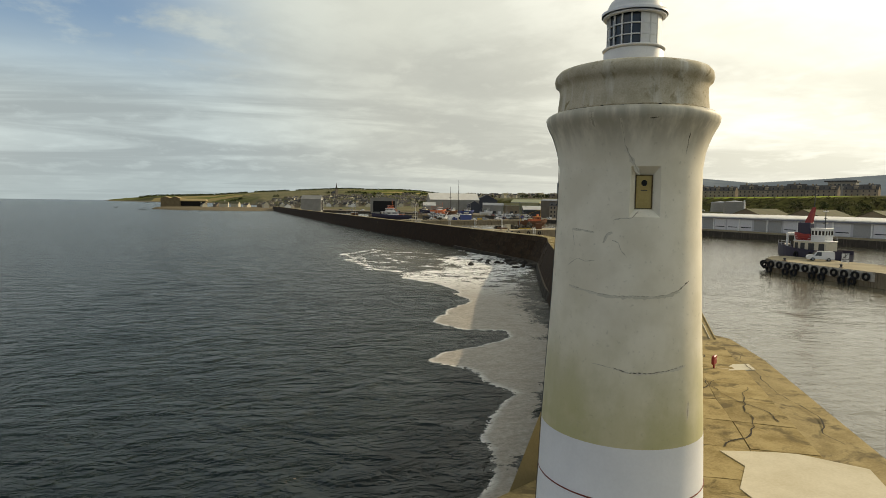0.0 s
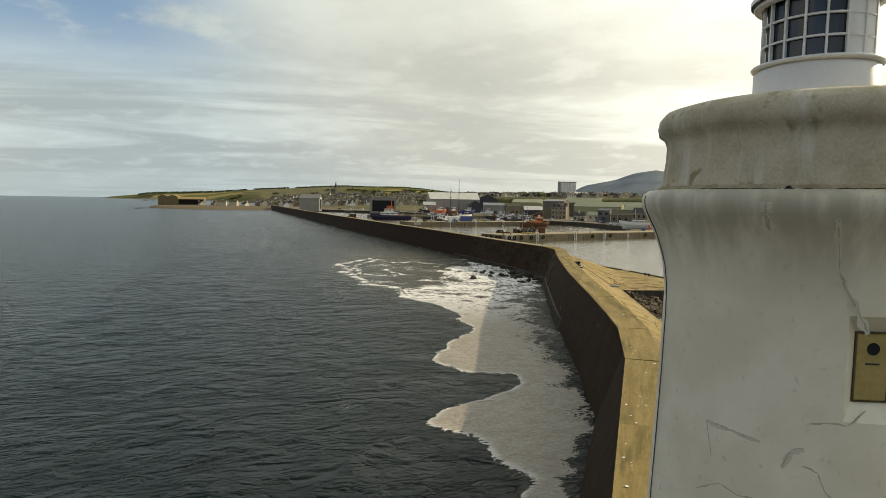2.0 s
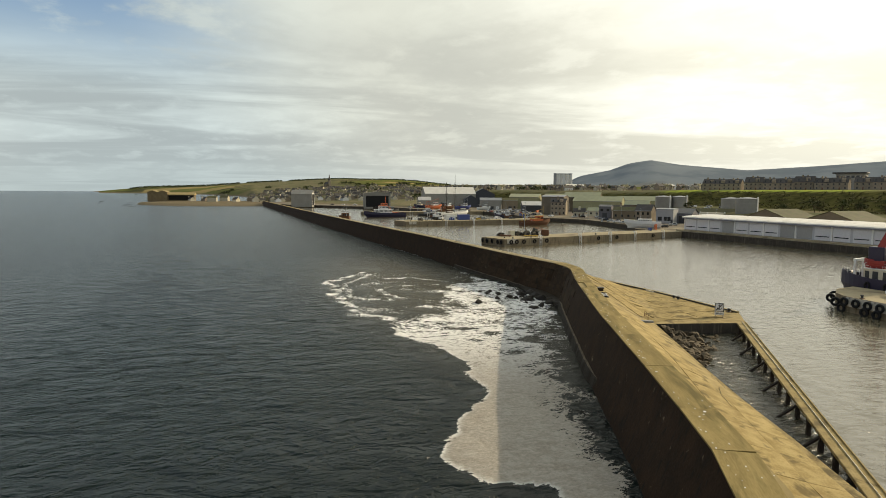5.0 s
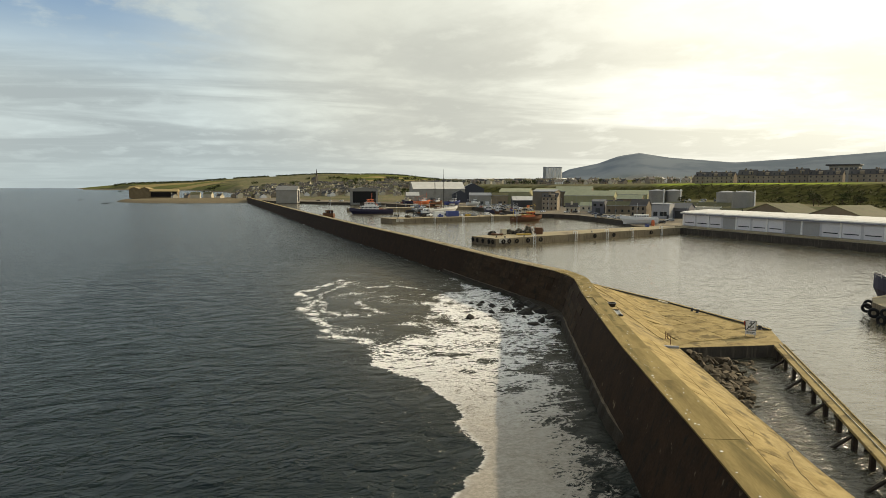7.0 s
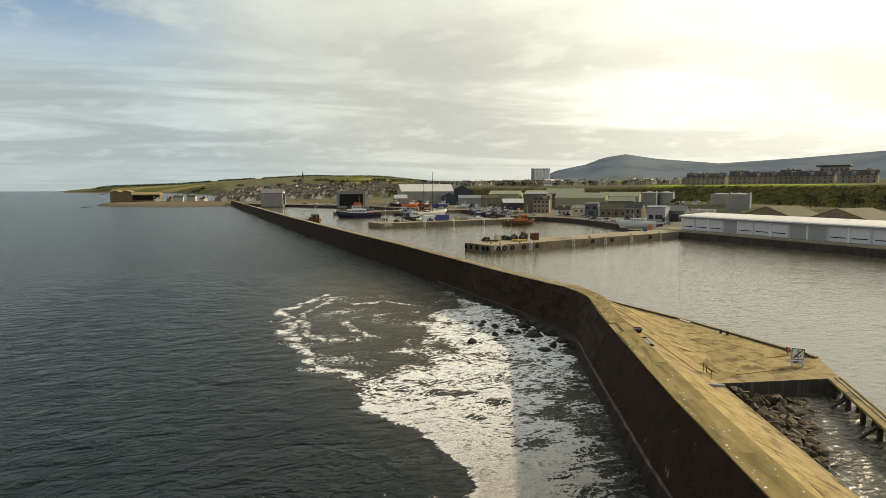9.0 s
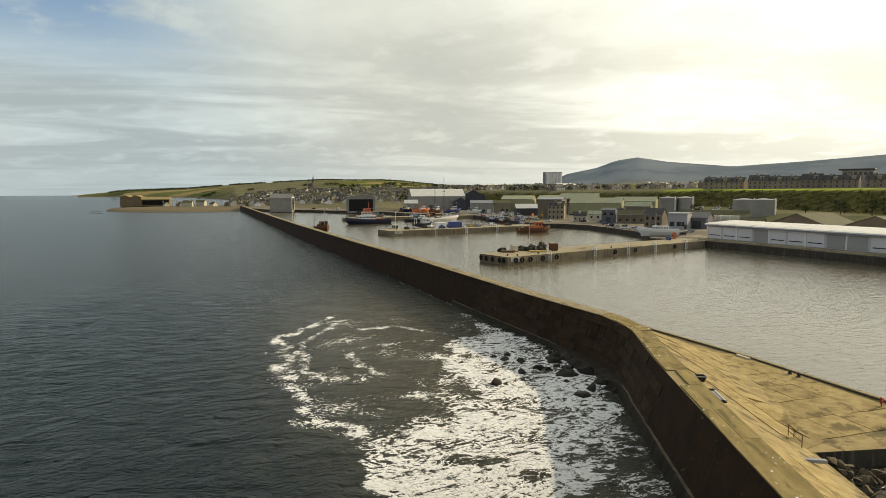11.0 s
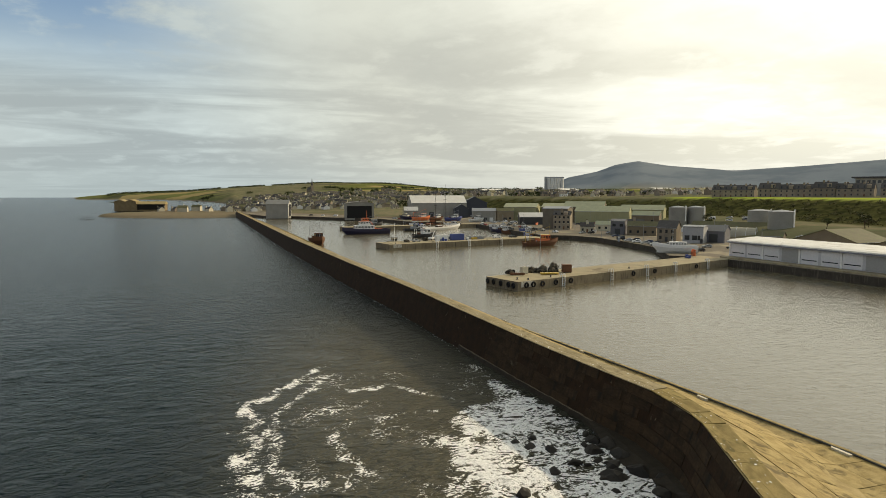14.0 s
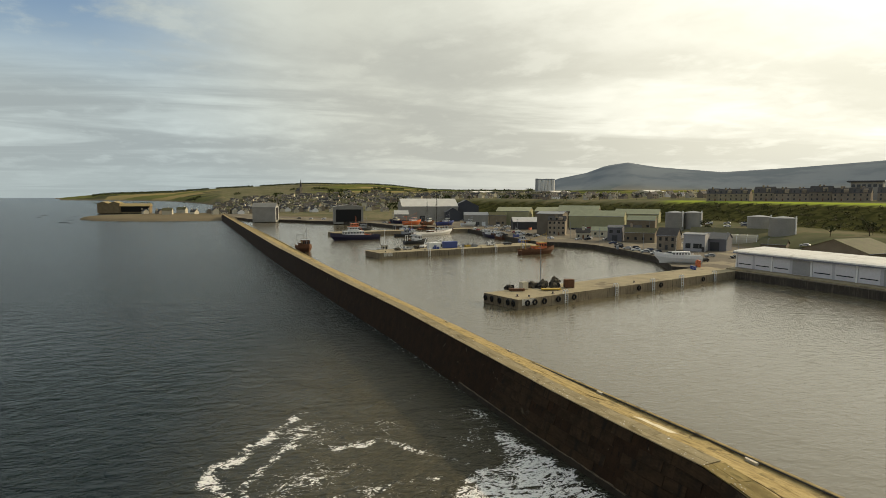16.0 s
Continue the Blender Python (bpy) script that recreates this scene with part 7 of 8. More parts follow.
def hangar():
    t = thing("hangar", -93, 772, 3.4, 0, "large brown twin-gabled shipyard hangar with a sunlit roof", "hangar")
    m = plain("shadow_black_interior", (0.02, 0.017, 0.014), 0.9)
    for k, x in enumerate((-13, 2)):
        bm = walls_bm(15, 48, 12.4, 3.0)
        o = part("wall", bm, BRONZE, t)
        o.matrix_local = pose(x, 0, 0)
        o = part("roof", gable_bm(15, 48, 12.4, 3.0, 0.5, 0.3), PARA, t)
        o.matrix_local = pose(x, 0, 0)
    bm = bmesh.new()
    box(bm, 9.6, 50, -22, 18, -2, 8.2)
    part("wing", bm, BRONZE, t, "long low wing")
    # dark sheet on the closed wing, painted as the shade inside an open side
    bm = bmesh.new()
    box(bm, 11, 49, -22.3, -21.95, 0.0, 7.4)
    part("wing_opening", bm, m, t, "dark open side")
    bm = bmesh.new()
    vs = [bm.verts.new(v) for v in ((9.5, -23, 8.2), (51, -23, 8.2), (51, 19, 8.2), (9.5, 19, 8.2), (9.5, -23, 8.9), (51, -23, 8.9), (51, -2, 12.5), (9.5, -2, 12.5), (51, 19, 8.9), (9.5, 19, 8.9))]
    for q in ((0, 1, 5, 4), (4, 5, 6, 7), (7, 6, 8, 9), (9, 8, 2, 3), (0, 4, 7, 9, 3), (1, 2, 8, 6, 5)):
        bm.faces.new([vs[i] for i in q])
    bmesh.ops.recalc_face_normals(bm, faces=bm.faces[:])
    part("wing_roof", bm, PARA, t, "sunlit pale roof")
    return t


hg = full_size(hangar())
hg.matrix_world = at(-99.6, 772, 3.5) @ Matrix.Scale(0.68, 4)

# quay houses
h_yellow = house(8, 7, 3.6, 2.2, HARL, SLATE, "cream harled quay house with a slate roof", 1, (1, 1), 0, 3, "quay houses", near=True)
h_yellow.matrix_world = at(151.8, 275.6, QUAY_Z, 0, 0, -30)
h_three = house(11, 8, 9.4, 2.6, SAND, SLATE, "three-storey stone warehouse with large window bays", 3, (1, 0), 3, 4, "quay houses", near=True)
h_three.matrix_world = at(152.6, 298.5, QUAY_Z, 0, 0, -36)
h_q2 = house(11, 8, 4.6, 3.4, SAND, SLATE, "grey stone quay house with a steep slate roof", 1, (1, 1), 0, 3, "quay houses", near=True)
h_q2.matrix_world = at(169, 266, QUAY_Z, 0, 0, -35)

# terrace on the brae above the harbour
rnd = random.Random(5)
ter = [house(13, 10, 6.4, 4.2, SAND, SLATE, "two-storey grey stone terraced house with dormers", 2, (1, 1), 3, 3, "terrace on the brae"),
       house(10, 10, 6.8, 4.4, SAND, SLATE, "tall grey stone terraced house with steep roof", 2, (1, 0), 2, 2, "terrace on the brae"),
       house(16, 11, 7.2, 5.0, SAND, SLATE, "large stone villa with paired dormers", 2, (1, 1), 2, 4, "terrace on the brae")]
first = set()
s = 0.0
A, B = Vector((309, 374)), Vector((393, 222))
row = (B - A).normalized()
rz = math.degrees(math.atan2(row.y, row.x))
while s < 290:
    k = rnd.choice((0, 0, 1, 2))
    wdt = (13, 10, 16)[k] / K
    p = A + row * (s + wdt / 2)
    az = math.degrees(math.atan2(p.x - 5, p.y - 30))
    m = at(p.x, p.y, land_z(p.x, p.y) + 0.1, 0, 0, rz + rnd.uniform(-2, 2))
    if k in first:
        copy_thing(ter[k], m)
    else:
        first.add(k)
        ter[k].matrix_world = m
    s += wdt + (0.1 if rnd.random() < 0.8 else rnd.uniform(2, 6))
t = thing("memorial_tower", 362, 268, land_z(362, 268), 0, "tall white harled stair tower between the terrace houses", "tower")
bm = bmesh.new()
box(bm, -1.6, 1.6, -1.6, 1.6, -3, 14, None, 0.1)
part("shaft", bm, HARL, t)
bm = bmesh.new()
bmesh.ops.create_cone(bm, cap_ends=True, segments=4, radius1=2.3, radius2=0.1, depth=2.0, matrix=pose(0, 0, 15, 0, 0, 45))
part("cap", bm, SLATE, t)

# town climbing behind the harbour
kinds = [house(9, 7, 3.0, 2.8, HARL, SLATE, "pale harled cottage with a slate roof", 1, (1, 1), 0, 3),
         house(10, 7, 3.2, 3.0, SAND, SLATE, "grey stone cottage with a slate roof", 1, (1, 1), 2, 3),
         house(12, 8, 5.2, 3.0, HARL, ROOFBR, "two-storey pale house with a brown tiled roof", 2, (1, 0), 0, 3),
         house(11, 8, 5.4, 3.2, SAND, SLATE, "two-storey stone house with end chimneys", 2, (1, 1), 0, 3),
         house(14, 8, 3.2, 2.6, WHITE, SLATE, "white bungalow with a dark roof", 1, (0, 1), 0, 4)]
first = set()


def settle(k, x, y, turn):
    z = max(land_z(x, y), QUAY_Z if y < 640 else 2.4)
    m = at(x, y, z, 0, 0, turn)
    if k in first:
        return copy_thing(kinds[k], m)
    first.add(k)
    kinds[k].matrix_world = m
    return kinds[k]


placed = []
tries = 0
while len(placed) < 250 and tries < 6000:
    tries += 1
    az, r = rnd.uniform(-0.5, 42), rnd.uniform(560, 1050) if rnd.random() < 0.75 else rnd.uniform(1050, 1500)
    if az > 14:
        bank = float(np.interp(az, [10, 15, 25, 35, 45], [760, 690, 590, 500, 400]))
        if r < bank + 25 or r > bank + 330 or (az > 38 and r < bank + 120):
            continue
    elif r > 900 + 30 * az:
        continue
    x, y = 5 + r * math.sin(radians(az)), 30 + r * math.cos(radians(az))
    if any((x - a) ** 2 + (y - b) ** 2 < 260 for a, b in placed) or (y < 640 and x < 140):
        continue
    placed.append((x, y))
    settle(rnd.choice((0, 0, 1, 1, 2, 3, 4)), x, y, rnd.choice((12, 12, 20, 102, -8)) + rnd.uniform(-6, 6))
# close-set gabled cottages along the shore road
for i in range(26):
    x = 6 + i * 5.4
    y = 655 - i * 1.6 + (i % 3) * 12
    settle((0, 1, 0, 4)[i % 4], x, y, 90 + rnd.uniform(-9, 9))
for i, (x, y) in enumerate(((-62, 690), (-48, 672), (-30, 690), (-18, 664), (-5, 680), (-40, 655))):
    settle((0, 1, 2)[i % 3], x, y, rnd.uniform(0, 180))


def roofscape():
    """The close-packed roofs and gables of the old town, far off."""
    rn = random.Random(77)
    for name, wm, rm, n_, lab in (("far_cottages", HARL, SLATE, 330, "crowded pale harled cottages with slate roofs"), ("far_houses", SAND, ROOFBR, 240, "crowded stone houses with brown roofs")):
        walls, roofs = bmesh.new(), bmesh.new()
        n_made = 0
        while n_made < n_:
            az = rn.uniform(-0.5, 30)
            r = rn.uniform(600, 1120) if az < 14 else rn.uniform(700, 1050)
            if az > 14 and r < float(np.interp(az, [10, 15, 25, 35], [760, 690, 590, 500])) + 30:
                continue
            x, y = 5 + r * math.sin(radians(az)), 30 + r * math.cos(radians(az))
            if y < 640 and x < 150:
                continue
            w, d, h, rise = rn.uniform(8, 13), rn.uniform(6, 8.5), rn.uniform(2.8, 5.6), rn.uniform(2.2, 3.4)
            m = at(x, y, max(land_z(x, y), 3.0), 0, 0, rn.choice((15, 15, 105, 60)) + rn.uniform(-10, 10))
            for src, dst in ((walls_bm(d, w, h, rise, -4.0), walls), (gable_bm(d, w, h, rise, 0.3, 0.2), roofs)):
                me = bpy.data.meshes.new("piece")
                src.transform(m)
                src.to_mesh(me)
                src.free()
                dst.from_mesh(me)
                bpy.data.meshes.remove(me)
            for s_ in (-1, 1):
                if rn.random() < 0.7:
                    box(walls, -0.45, 0.45, s_ * w * 0.44 - 0.35, s_ * w * 0.44 + 0.35, h + rise * 0.6, h + rise + 1.0, m)
            n_made += 1
        top = tagged(part(name, walls, wm, None, lab, kind="stuff"), category="houses")
        part("roofs", roofs, rm, top, "far roofs", kind="stuff")


roofscape()


def spire(x, y, top):
    z = land_z(x, y)
    t = thing("church", x, y, z, 15, "grey stone church with a tall pointed spire", "church")
    h = (top - z) * K
    bm = bmesh.new()
    box(bm, -3, 3, -3, 3, -3, h * 0.5, None, 0.1)
    part("tower", bm, SAND, t)
    bm = bmesh.new()
    bmesh.ops.create_cone(bm, cap_ends=True, segments=8, radius1=3.2, radius2=0.1, depth=h * 0.5, matrix=pose(0, 0, h * 0.75))
    part("spire", bm, SLATE, t)
    part("nave", walls_bm(11, 24, 8, 6), SAND, t).matrix_local = pose(0, 15, 0)
    part("roof", gable_bm(11, 24, 8, 6), SLATE, t).matrix_local = pose(0, 15, 0)


spire(150, 1285, 50.5)


def silos():
    az, r = 29.15, 960
    x, y = 8 + r * math.sin(radians(az)), 53 + r * math.cos(radians(az))
    z = land_z(x, y)
    t = thing("grain_silo", x, y, z, -az, "block of pale concrete maltings silos", "silo")
    top = (46.5 - z) * K
    for i in range(5):
        bm = bmesh.new()
        cyl(bm, (-14 + i * 7.2, 0, -3), (-14 + i * 7.2, 0, top - 2.5), 3.5, n=16)
        part("cylinder", bm, material("pale_silo", (0.74, 0.73, 0.70), 0.7), t)
    bm = bmesh.new()
    box(bm, -18, 18.5, -2.6, 2.6, top - 2.5, top - 0.5)
    part("head_house", bm, GREY, t)
    bm = bmesh.new()
    box(bm, -23, -17.6, -3, 3, -3, top)
    part("tower", bm, GREY, t)


silos()
# sheds on the skyline
for x, y, w, d, h, rz in ((480, 650, 40, 22, 6, 20), (560, 620, 46, 24, 6, 20), (420, 760, 36, 20, 6, 15), (620, 560, 50, 22, 6, 30), (690, 480, 60, 24, 7, 30), (350, 850, 40, 20, 6, 15)):
    z = land_z(x, y)
    shed(x, y, z, rz + 90, d * 1.25, w * 1.25, h * 1.1, 2.8, HARL, ROOFW, "low pale factory on the rise behind the town", group="skyline factories")
z = land_z(395, 330)
t = thing("school_block", 395, 330, z, -60, "dark flat-roofed modern block above the terrace", "building")
bm = bmesh.new()
box(bm, -12, 12, -8, 8, -3, 15.5, None, 0.1)
part("wall", bm, WALLG, t)
bm = bmesh.new()
box(bm, -15, 13, -9.5, 9.5, 15.5, 16.8, None, 0.1)
part("roof", bm, DARK, t)
for k in range(6):
    panel(t, "window", -10 + k * 4, -8, 11, 13.5, 2.6, "y", PANE)


# ---- trees and scrub ----
def leaf_cloud(bm, c, r, n, rn, size):
    for _ in range(n):
        d = Vector((rn.gauss(0, 1), rn.gauss(0, 1), rn.gauss(0, 0.8)))
        d = d.normalized() * r * rn.uniform(0.45, 1.0)
        p = Vector(c) + Vector((d.x, d.y, d.z * 0.75))
        a = Vector((rn.uniform(-1, 1), rn.uniform(-1, 1), rn.uniform(-1, 1))).normalized() * size * rn.uniform(0.6, 1.3)
        b = a.cross(Vector((rn.uniform(-1, 1), rn.uniform(-1, 1), 1))).normalized() * size * rn.uniform(0.4, 0.9)
        vs = [bm.verts.new(p + q) for q in (a, b, -a, -b)]
        bm.faces.new(vs)


def tree(h, seed, m=LEAF, label="wind-bent broadleaf tree with an uneven crown"):
    rn = random.Random(seed)
    t = thing("tree", 0, 0, 0, 0, label, "tree", "trees")
    bm = bmesh.new()
    cyl(bm, (0, 0, -1), (0.1 * h, 0, h * 0.55), h * 0.035, h * 0.015, 8)
    limbs = []
    for i in range(6):
        a = rn.uniform(0, 6.28)
        e = Vector((math.cos(a) * h * 0.3, math.sin(a) * h * 0.3, h * rn.uniform(0.5, 0.85)))
        cyl(bm, (0.05 * h, 0, h * 0.35), e, h * 0.014, h * 0.006, 6)
        limbs.append(e)
    part("trunk", bm, BARK, t)
    bm = bmesh.new()
    for e in limbs + [Vector((0, 0, h * 0.8))]:
        leaf_cloud(bm, e, h * rn.uniform(0.16, 0.26), 90, rn, h * 0.035)
    part("crown", bm, m, t)
    return t


trees = [tree(6, 1), tree(8, 2), tree(5, 3, DUNLEAF, "low olive-brown thorn tree with a ragged crown")]
first = set()
spots = [(205, 205), (212, 196), (219, 200), (226, 188), (214, 186), (232, 194), (240, 178), (224, 176), (236, 165), (205, 262), (212, 270), (247, 188), (250, 172)]
for i in range(70):
    az, r = rnd.uniform(3, 40), rnd.uniform(600, 1000)
    if az > 14:
        r = float(np.interp(az, [10, 15, 25, 35, 45], [760, 690, 590, 500, 400])) + rnd.uniform(15, 300)
    spots.append((5 + r * math.sin(radians(az)), 30 + r * math.cos(radians(az))))
for i, (x, y) in enumerate(spots):
    k = i % 3
    m = at(x, y, max(land_z(x, y), 2) - 0.1, 0, 0, rnd.uniform(0, 360))
    if k in first:
        o = copy_thing(trees[k], m)
    else:
        first.add(k)
        trees[k].matrix_world = m

# gorse and rough grass on the brae, far woods: uncountable, one object each
bm = bmesh.new()
rn = random.Random(8)
for i in range(1500):
    az = rn.uniform(16, 66)
    bank = float(np.interp(az, [10, 15, 25, 35, 45, 55, 70], [760, 690, 590, 500, 400, 325, 280]))
    r = bank + rn.uniform(-62, 3)
    x, y = 5 + r * math.sin(radians(az)), 30 + r * math.cos(radians(az))
    s = rn.uniform(0.8, 2.0)
    leaf_cloud(bm, (x * K, y * K, land_z(x, y) * K + s * 0.3), s, 14, rn, s * 0.32)
part("scrub", bm, DUNLEAF, None, kind="stuff")
tagged(bpy.data.objects["scrub"], "rough gorse and scrub on the steep bank", "scrub")
bm = bmesh.new()
for i in range(5600):
    az = rn.uniform(-10, 31)
    band = rn.choice((0, 0, 0, 0, 1, 2, 3, 3))
    r = (rn.uniform(2250, 2330), rn.uniform(1500, 1600) + 5 * az, rn.uniform(1000, 1300), rn.uniform(620, 1000))[band]
    if (band == 2 and az < 3) or (band == 3 and not 0 < az < 29):
        continue
    if noise.noise((az * 0.55, band * 3.1, 0.0)) < (-0.45 if band == 0 else 0.12):
        continue
    x, y = 5 + r * math.sin(radians(az)), 30 + r * math.cos(radians(az))
    s = rn.uniform(3.5, 5.5) if band in (0, 3) else rn.uniform(4.5, 8)
    leaf_cloud(bm, (x * K, y * K, land_z(x, y) * K + s * 0.6), s, 10, rn, s * 0.4)
part("far_woods", bm, LEAF, None, kind="stuff")
tagged(bpy.data.objects["far_woods"], "dark shelter belts of trees along the far ridge", "woods")
# reef awash off the spit
for i, (x, y, a, b) in enumerate(((-119, 681, 9, 2.5), (-104, 590, 14, 2.0), (-98, 550, 7, 1.8), (-138, 650, 6, 1.5), (-92, 535, 10, 2.0), (-150, 720, 8, 2))):
    ob = tagged(new("reef", ROCKS[i % 7]), "low black reef awash off the shore", "rock", "reefs off the shore")
    ob.matrix_world = at(x, y, SEA_Z - 0.1, 0, 0, rnd.uniform(0, 40)) @ Matrix.Diagonal((a, b, 1.0, 1))

# ---- pieces: deck slabs, coping stones, facing blocks ----
def inside(p, poly):
    c = False
    for (x0, y0), (x1, y1) in zip(poly, poly[1:] + poly[:1]):
        if (y0 > p[1]) != (y1 > p[1]) and p[0] < (x1 - x0) * (p[1] - y0) / (y1 - y0) + x0:
            c = not c
    return c


DECK_POLY = HEAD + KERB[1:] + [p for p in INNER[::-1]] + [(2.0, 6.7)]
SLABM = [material("deck_slab", (0.37, 0.285, 0.125), 0.9, (0.215, 0.155, 0.055), 0.8, 9, 0.42, bump=0.9, stain=(0.135, 0.10, 0.04), stain_scale=0.55, stain_lo=0.52, stain_hi=0.64, vary=0.16)]
rnd = random.Random(21)
count = 0


def lay_slabs(o, az, ns, nt, ds, dt, t0, skip=0.0, most=400):
    """Rows of cast slabs with wandering joints, from o along az."""
    global count
    u = Vector((math.sin(radians(az)), math.cos(radians(az))))
    v = Vector((u.y, -u.x))
    grid = {}
    for i in range(ns + 1):
        for j in range(nt + 1):
            p = Vector(o) + u * (i * ds + rnd.uniform(-0.09, 0.09)) + v * (t0 + j * dt + rnd.uniform(-0.06, 0.06))
            grid[i, j] = p
    for i in range(ns):
        for j in range(nt):
            q = [grid[i, j], grid[i, j + 1], grid[i + 1, j + 1], grid[i + 1, j]]
            if not all(inside(p, DECK_POLY) for p in q) or rnd.random() < skip:
                continue
            c = sum(q, Vector((0, 0))) / 4
            if (c - Vector((0.72, 1.32))).length < 2.0:
                continue
            ring = []
            for a, b in zip(q, q[1:] + q[:1]):
                ring += [a, a.lerp(b, 0.5) + Vector((rnd.uniform(-0.04, 0.04), rnd.uniform(-0.04, 0.04)))]
            gap = rnd.choice((0.008, 0.012, 0.02, 0.045))
            ring = [p + (c - p).normalized() * gap for p in ring]
            tilt = rnd.uniform(-0.012, 0.012)
            bm = bmesh.new()
            zc = deck_z(c.x, c.y)
            h = [bm.verts.new((*(p - c), deck_z(p.x, p.y) - zc + 0.045 + tilt * (p - c).x + rnd.uniform(-0.004, 0.004))) for p in ring]
            l = [bm.verts.new((*(p - c), deck_z(p.x, p.y) - zc - 0.05)) for p in ring]
            bm.faces.new(h[::-1])
            for k_ in range(8):
                bm.faces.new((l[k_], h[k_], h[(k_ + 1) % 8], l[(k_ + 1) % 8]))
            bmesh.ops.recalc_face_normals(bm, faces=bm.faces[:])
            me = mesh_of(bm, SLABM[0])
            me.transform(Matrix.Scale(K, 4))
            ob = new("slab", me)
            ob.parent = deck
            ob.matrix_local = Matrix.Translation((c.x * K, c.y * K, zc * K))
            count += 1


lay_slabs((-1.5, -6.0), 31, 12, 8, 2.7, 2.2, -4.0)
lay_slabs((14.9, 24.6), 23.4, 12, 4, 2.7, 1.7, 0.5)
lay_slabs((32.0, 57.0), 3, 13, 6, 2.9, 2.4, 1.2)
lay_slabs((35.5, 97.0), -5, 22, 4, 3.2, 2.1, 0.2)

# coping stones along the parapet
s = 0.3
COPEM = material("coping_slab", (0.29, 0.222, 0.085), 0.9, (0.17, 0.125, 0.045), 1.0, 14, 0.42, bump=0.8, stain=(0.125, 0.10, 0.035), stain_scale=0.8, stain_lo=0.5, stain_hi=0.64, vary=0.14)
COPEG = material("grey_coping_slab", (0.33, 0.275, 0.165), 0.9, (0.20, 0.16, 0.085), 1.0, 14, 0.45, bump=0.8, stain=(0.14, 0.11, 0.055), stain_scale=0.8, stain_lo=0.54, stain_hi=0.68, vary=0.14)


def coping(y0, y1, m):
    bm = bmesh.new()
    box(bm, -0.5, 0.5, y0, y1, 0.003, 0.075)
    me = mesh_of(bm, m)
    me.transform(Matrix.Scale(K, 4))
    return me


WIDE, BROKEN, FARC = [coping(-0.06, PARAPET, COPEM)], [coping(-0.06, 0.60, COPEM), coping(0.625, PARAPET, COPEM)], [coping(-0.06, 0.60, COPEG), coping(0.62, PARAPET, COPEG)]
while s < 300:
    L = rnd.uniform(4.0, 8.0) if s < 40 else (rnd.uniform(1.2, 2.6) if 62 < s < 100 else rnd.uniform(2.6, 4.6)) if s < 150 else rnd.uniform(5, 7)
    p, d = along(OUTER, s + L / 2)
    a, _ = along(OUTER, s)
    b, _ = along(OUTER, s + L)
    d = (b - a).normalized()
    m = (a + b) / 2
    for row_, cope in enumerate(WIDE if m.y < 54 else BROKEN if m.y < 79 else FARC):
        if row_ == 0 and 56 < m.y < 76 and rnd.random() < 0.22:
            continue
        ob = new("coping_stone", cope)
        ob.parent = breakwater
        slip = rnd.uniform(0.0, 0.2) if row_ == 0 and 54 < m.y < 78 else 0.0
        q = m + Vector((d.y, -d.x)) * slip
        ob.matrix_local = Matrix.Translation((q.x * K, q.y * K, (WALL_Z + rnd.uniform(-0.006, 0.014)) * K)) @ pose(0, 0, 0, 0, 0, math.degrees(math.atan2(d.y, d.x)) + 180 + slip * rnd.uniform(-3, 3)) @ Matrix.Diagonal(((b - a).length - 0.012, 1 - slip * 0.3, 1, 1))
    s += L

# coursed blocks on the sea face, from the second angle to past the bend
blocks = []
for i in range(6):
    bm = bmesh.new()
    vs = box(bm, -0.5, 0.5, -0.5, 0.09, -0.5, 0.5)
    for v in vs:
        v.co += Vector((rnd.uniform(-0.012, 0.012), rnd.uniform(-0.02, 0.02) if v.co.y > 0 else 0, rnd.uniform(-0.02, 0.02)))
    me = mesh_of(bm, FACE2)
    blocks.append(me)
rows_z = [(2.1, 2.9), (2.9, 3.7), (3.7, 4.45), (4.45, 5.2), (5.2, 5.91)]
start = 62.0
for r_i, (z0, z1) in enumerate(rows_z):
    s = start + rnd.uniform(0, 1.2)
    while s < 104:
        L = rnd.uniform(0.9, 2.6)
        a, _ = along(OUTER, s)
        b, _ = along(OUTER, s + L)
        d = (b - a).normalized()
        zc = (z0 + z1) / 2
        m = (a + b) / 2 + Vector((-d.y, d.x)) * (BATTER * (WALL_Z - zc) / (WALL_Z + 2.5))
        if r_i == 4 and 56 < m.y < 76 and rnd.random() < 0.35 or rnd.random() < 0.08:
            s += L
            continue
        ob = new("block", blocks[rnd.randrange(6)])
        ob.parent = breakwater
        proud = rnd.uniform(0.30, 0.62) if r_i > 2 else rnd.uniform(0.34, 0.48)
        ob.matrix_local = Matrix.Translation((m.x * K, m.y * K, zc * K)) @ pose(0, 0, 0, 0, 0, math.degrees(math.atan2(d.y, d.x))) @ pose(0, 0, 0, 18.9) @ Matrix.Diagonal((((b - a).length - 0.008) * K, proud * K, (z1 - z0 - 0.008) * K, 1))
        s += L

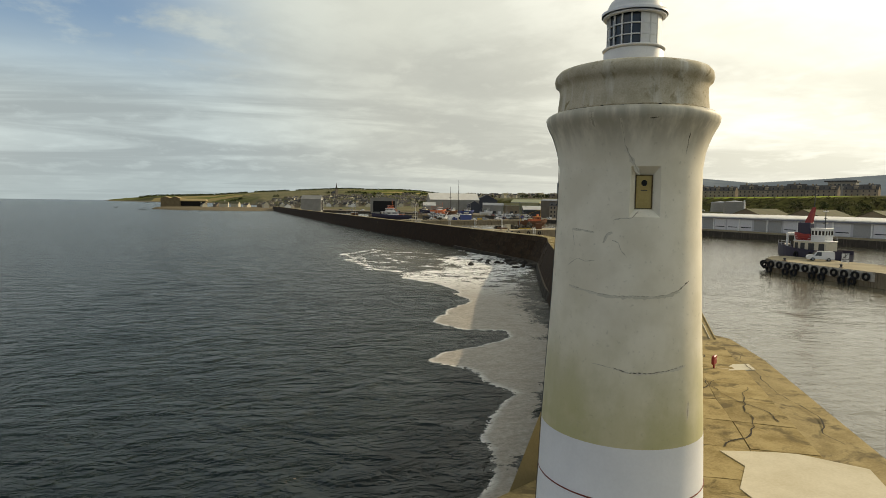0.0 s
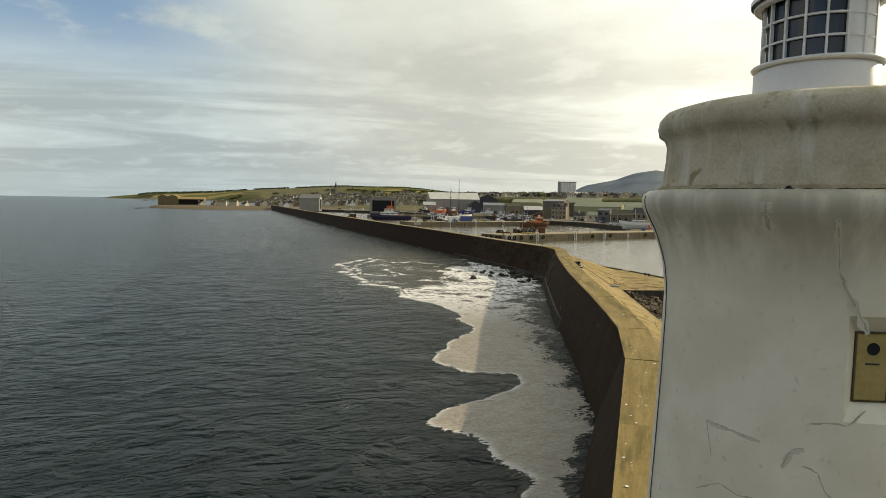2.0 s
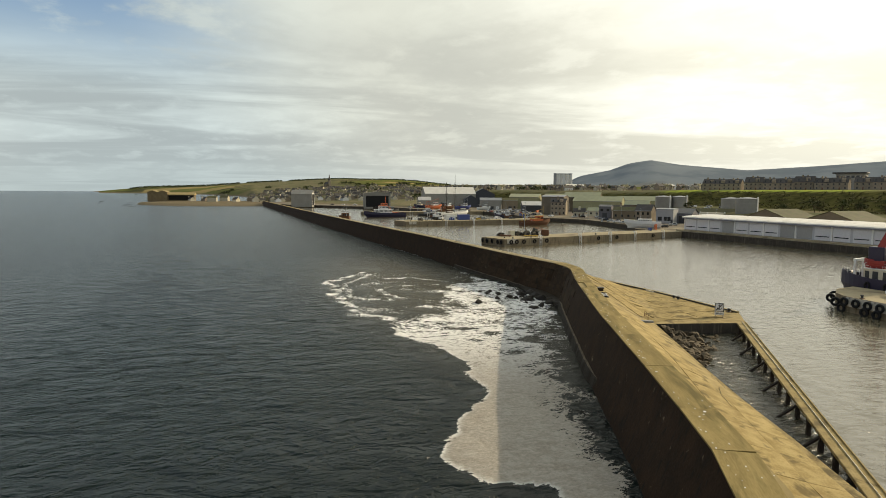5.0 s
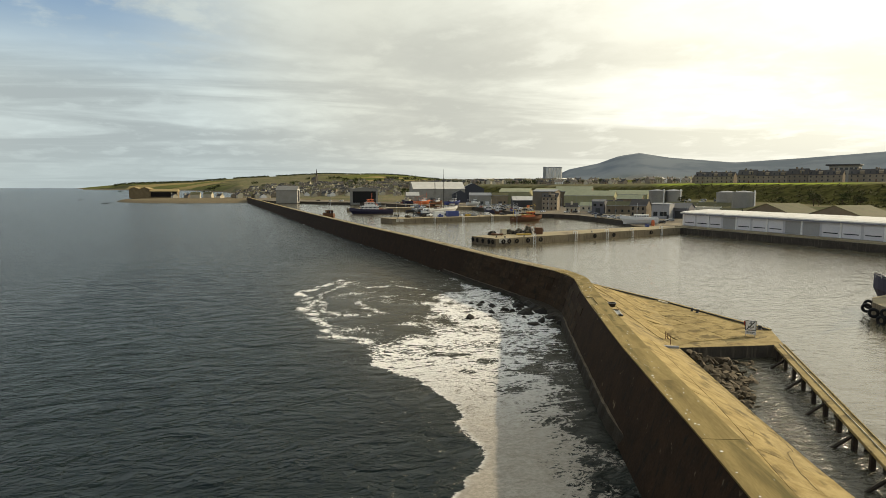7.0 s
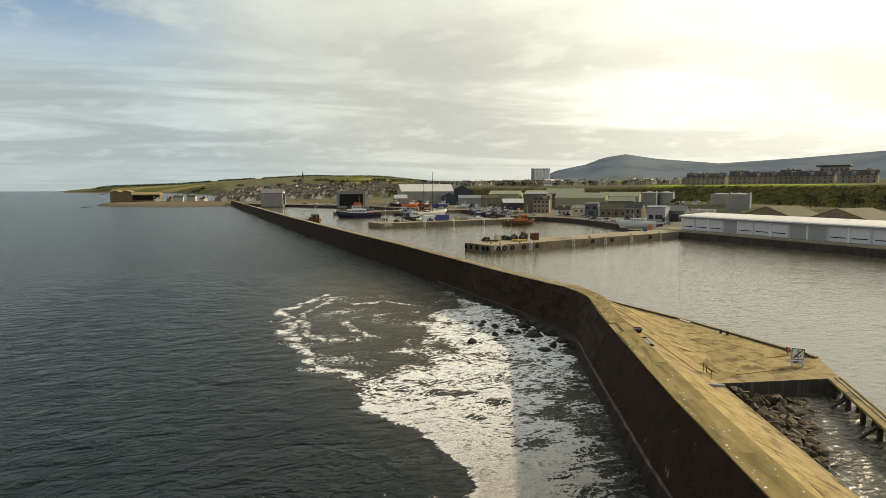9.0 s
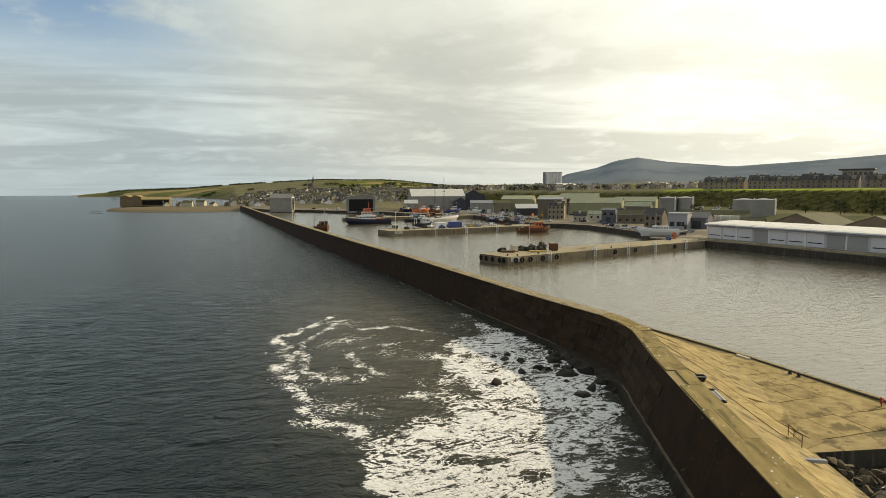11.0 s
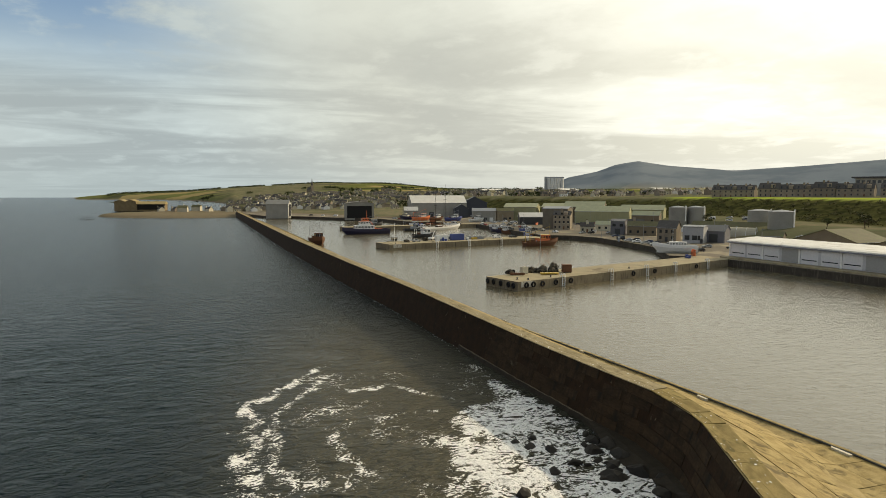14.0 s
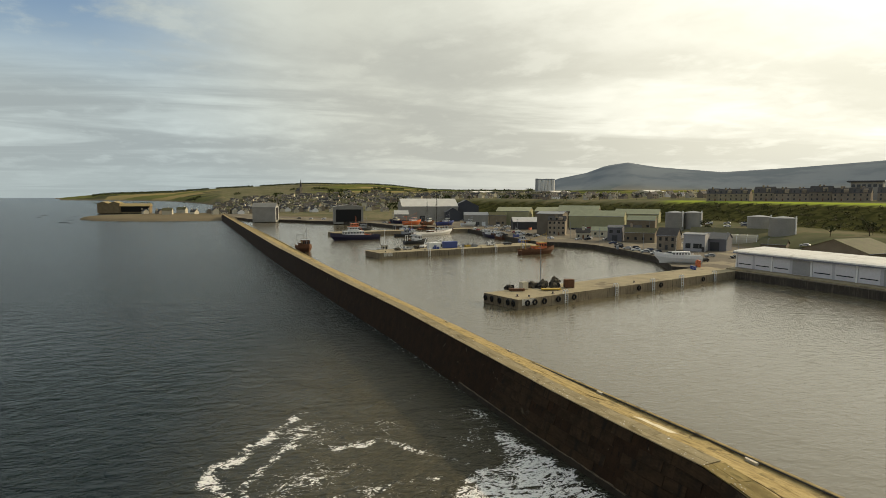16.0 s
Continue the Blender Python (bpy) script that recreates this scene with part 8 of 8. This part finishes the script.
# droppings and limpet-white specks along the coping
bm = bmesh.new()
for i in range(420):
    p, d = along(OUTER, rnd.random() ** 0.8 * 150)
    q = p + Vector((d.y, -d.x)) * (rnd.uniform(0.05, 1.4) if rnd.random() < 0.5 else rnd.uniform(0.05, 0.5))
    r = rnd.uniform(0.015, 0.05) * (1.6 if rnd.random() < 0.12 else 1)
    k_ = [bm.verts.new((q.x + r * rnd.uniform(0.6, 1.3) * math.cos(a), q.y + r * rnd.uniform(0.6, 1.3) * math.sin(a), WALL_Z + 0.094)) for a in (0, 1.1, 2.1, 3.1, 4.2, 5.2)]
    bm.faces.new(k_)
full_size(tagged(new("bird_droppings", mesh_of(bm, WHITE)), "white bird droppings speckled over the coping", "droppings", kind="stuff"))

# wandering cracks in the deck
bm = bmesh.new()


def deck_crack(x, y, az, length, w, turn=35):
    p = Vector((x, y))
    prev = None
    a = az
    n_ = int(length / 0.35)
    for i in range(n_):
        a += rnd.uniform(-turn, turn) * (0.6 if y > 55 else 1.0)
        a += (az - a) * 0.3
        d = Vector((math.sin(radians(a)), math.cos(radians(a))))
        p = p + d * 0.35
        ww = w * (0.45 if y > 55 else 0.62) * rnd.uniform(0.3, 1.2) * (1 - 0.7 * i / n_)
        nrm = Vector((d.y, -d.x)) * ww
        zz = deck_z(p.x, p.y) + 0.066
        cur = [bm.verts.new((*(p + nrm), zz)), bm.verts.new((*(p - nrm), zz))]
        if prev and inside(p + d * 0.5, DECK_POLY):
            bm.faces.new((prev[0], cur[0], cur[1], prev[1]))
        elif prev:
            break
        prev = cur


for q in ((8.2, 6.6, 38, 9, 0.07), (9.5, 9.0, -20, 4, 0.04), (11.6, 12.2, 80, 4, 0.04), (12.0, 8.0, 30, 10, 0.04), (12.5, 5.6, 30, 15, 0.05), (16.0, 17.0, 20, 9, 0.06), (15.0, 19.5, 60, 6, 0.05), (18.5, 24.5, 200, 6, 0.06),
          (22.5, 33.0, 25, 14, 0.04), (20.5, 31.5, 25, 10, 0.03), (40, 64, 60, 5, 0.04), (42, 70, 5, 9, 0.04), (39.5, 84, -30, 5, 0.04)):
    deck_crack(*q)
bmesh.ops.recalc_face_normals(bm, faces=bm.faces[:])
full_size(tagged(new("deck_cracks", mesh_of(bm, CRACK)), "dark open cracks across the pier deck", "cracks", kind="stuff"))
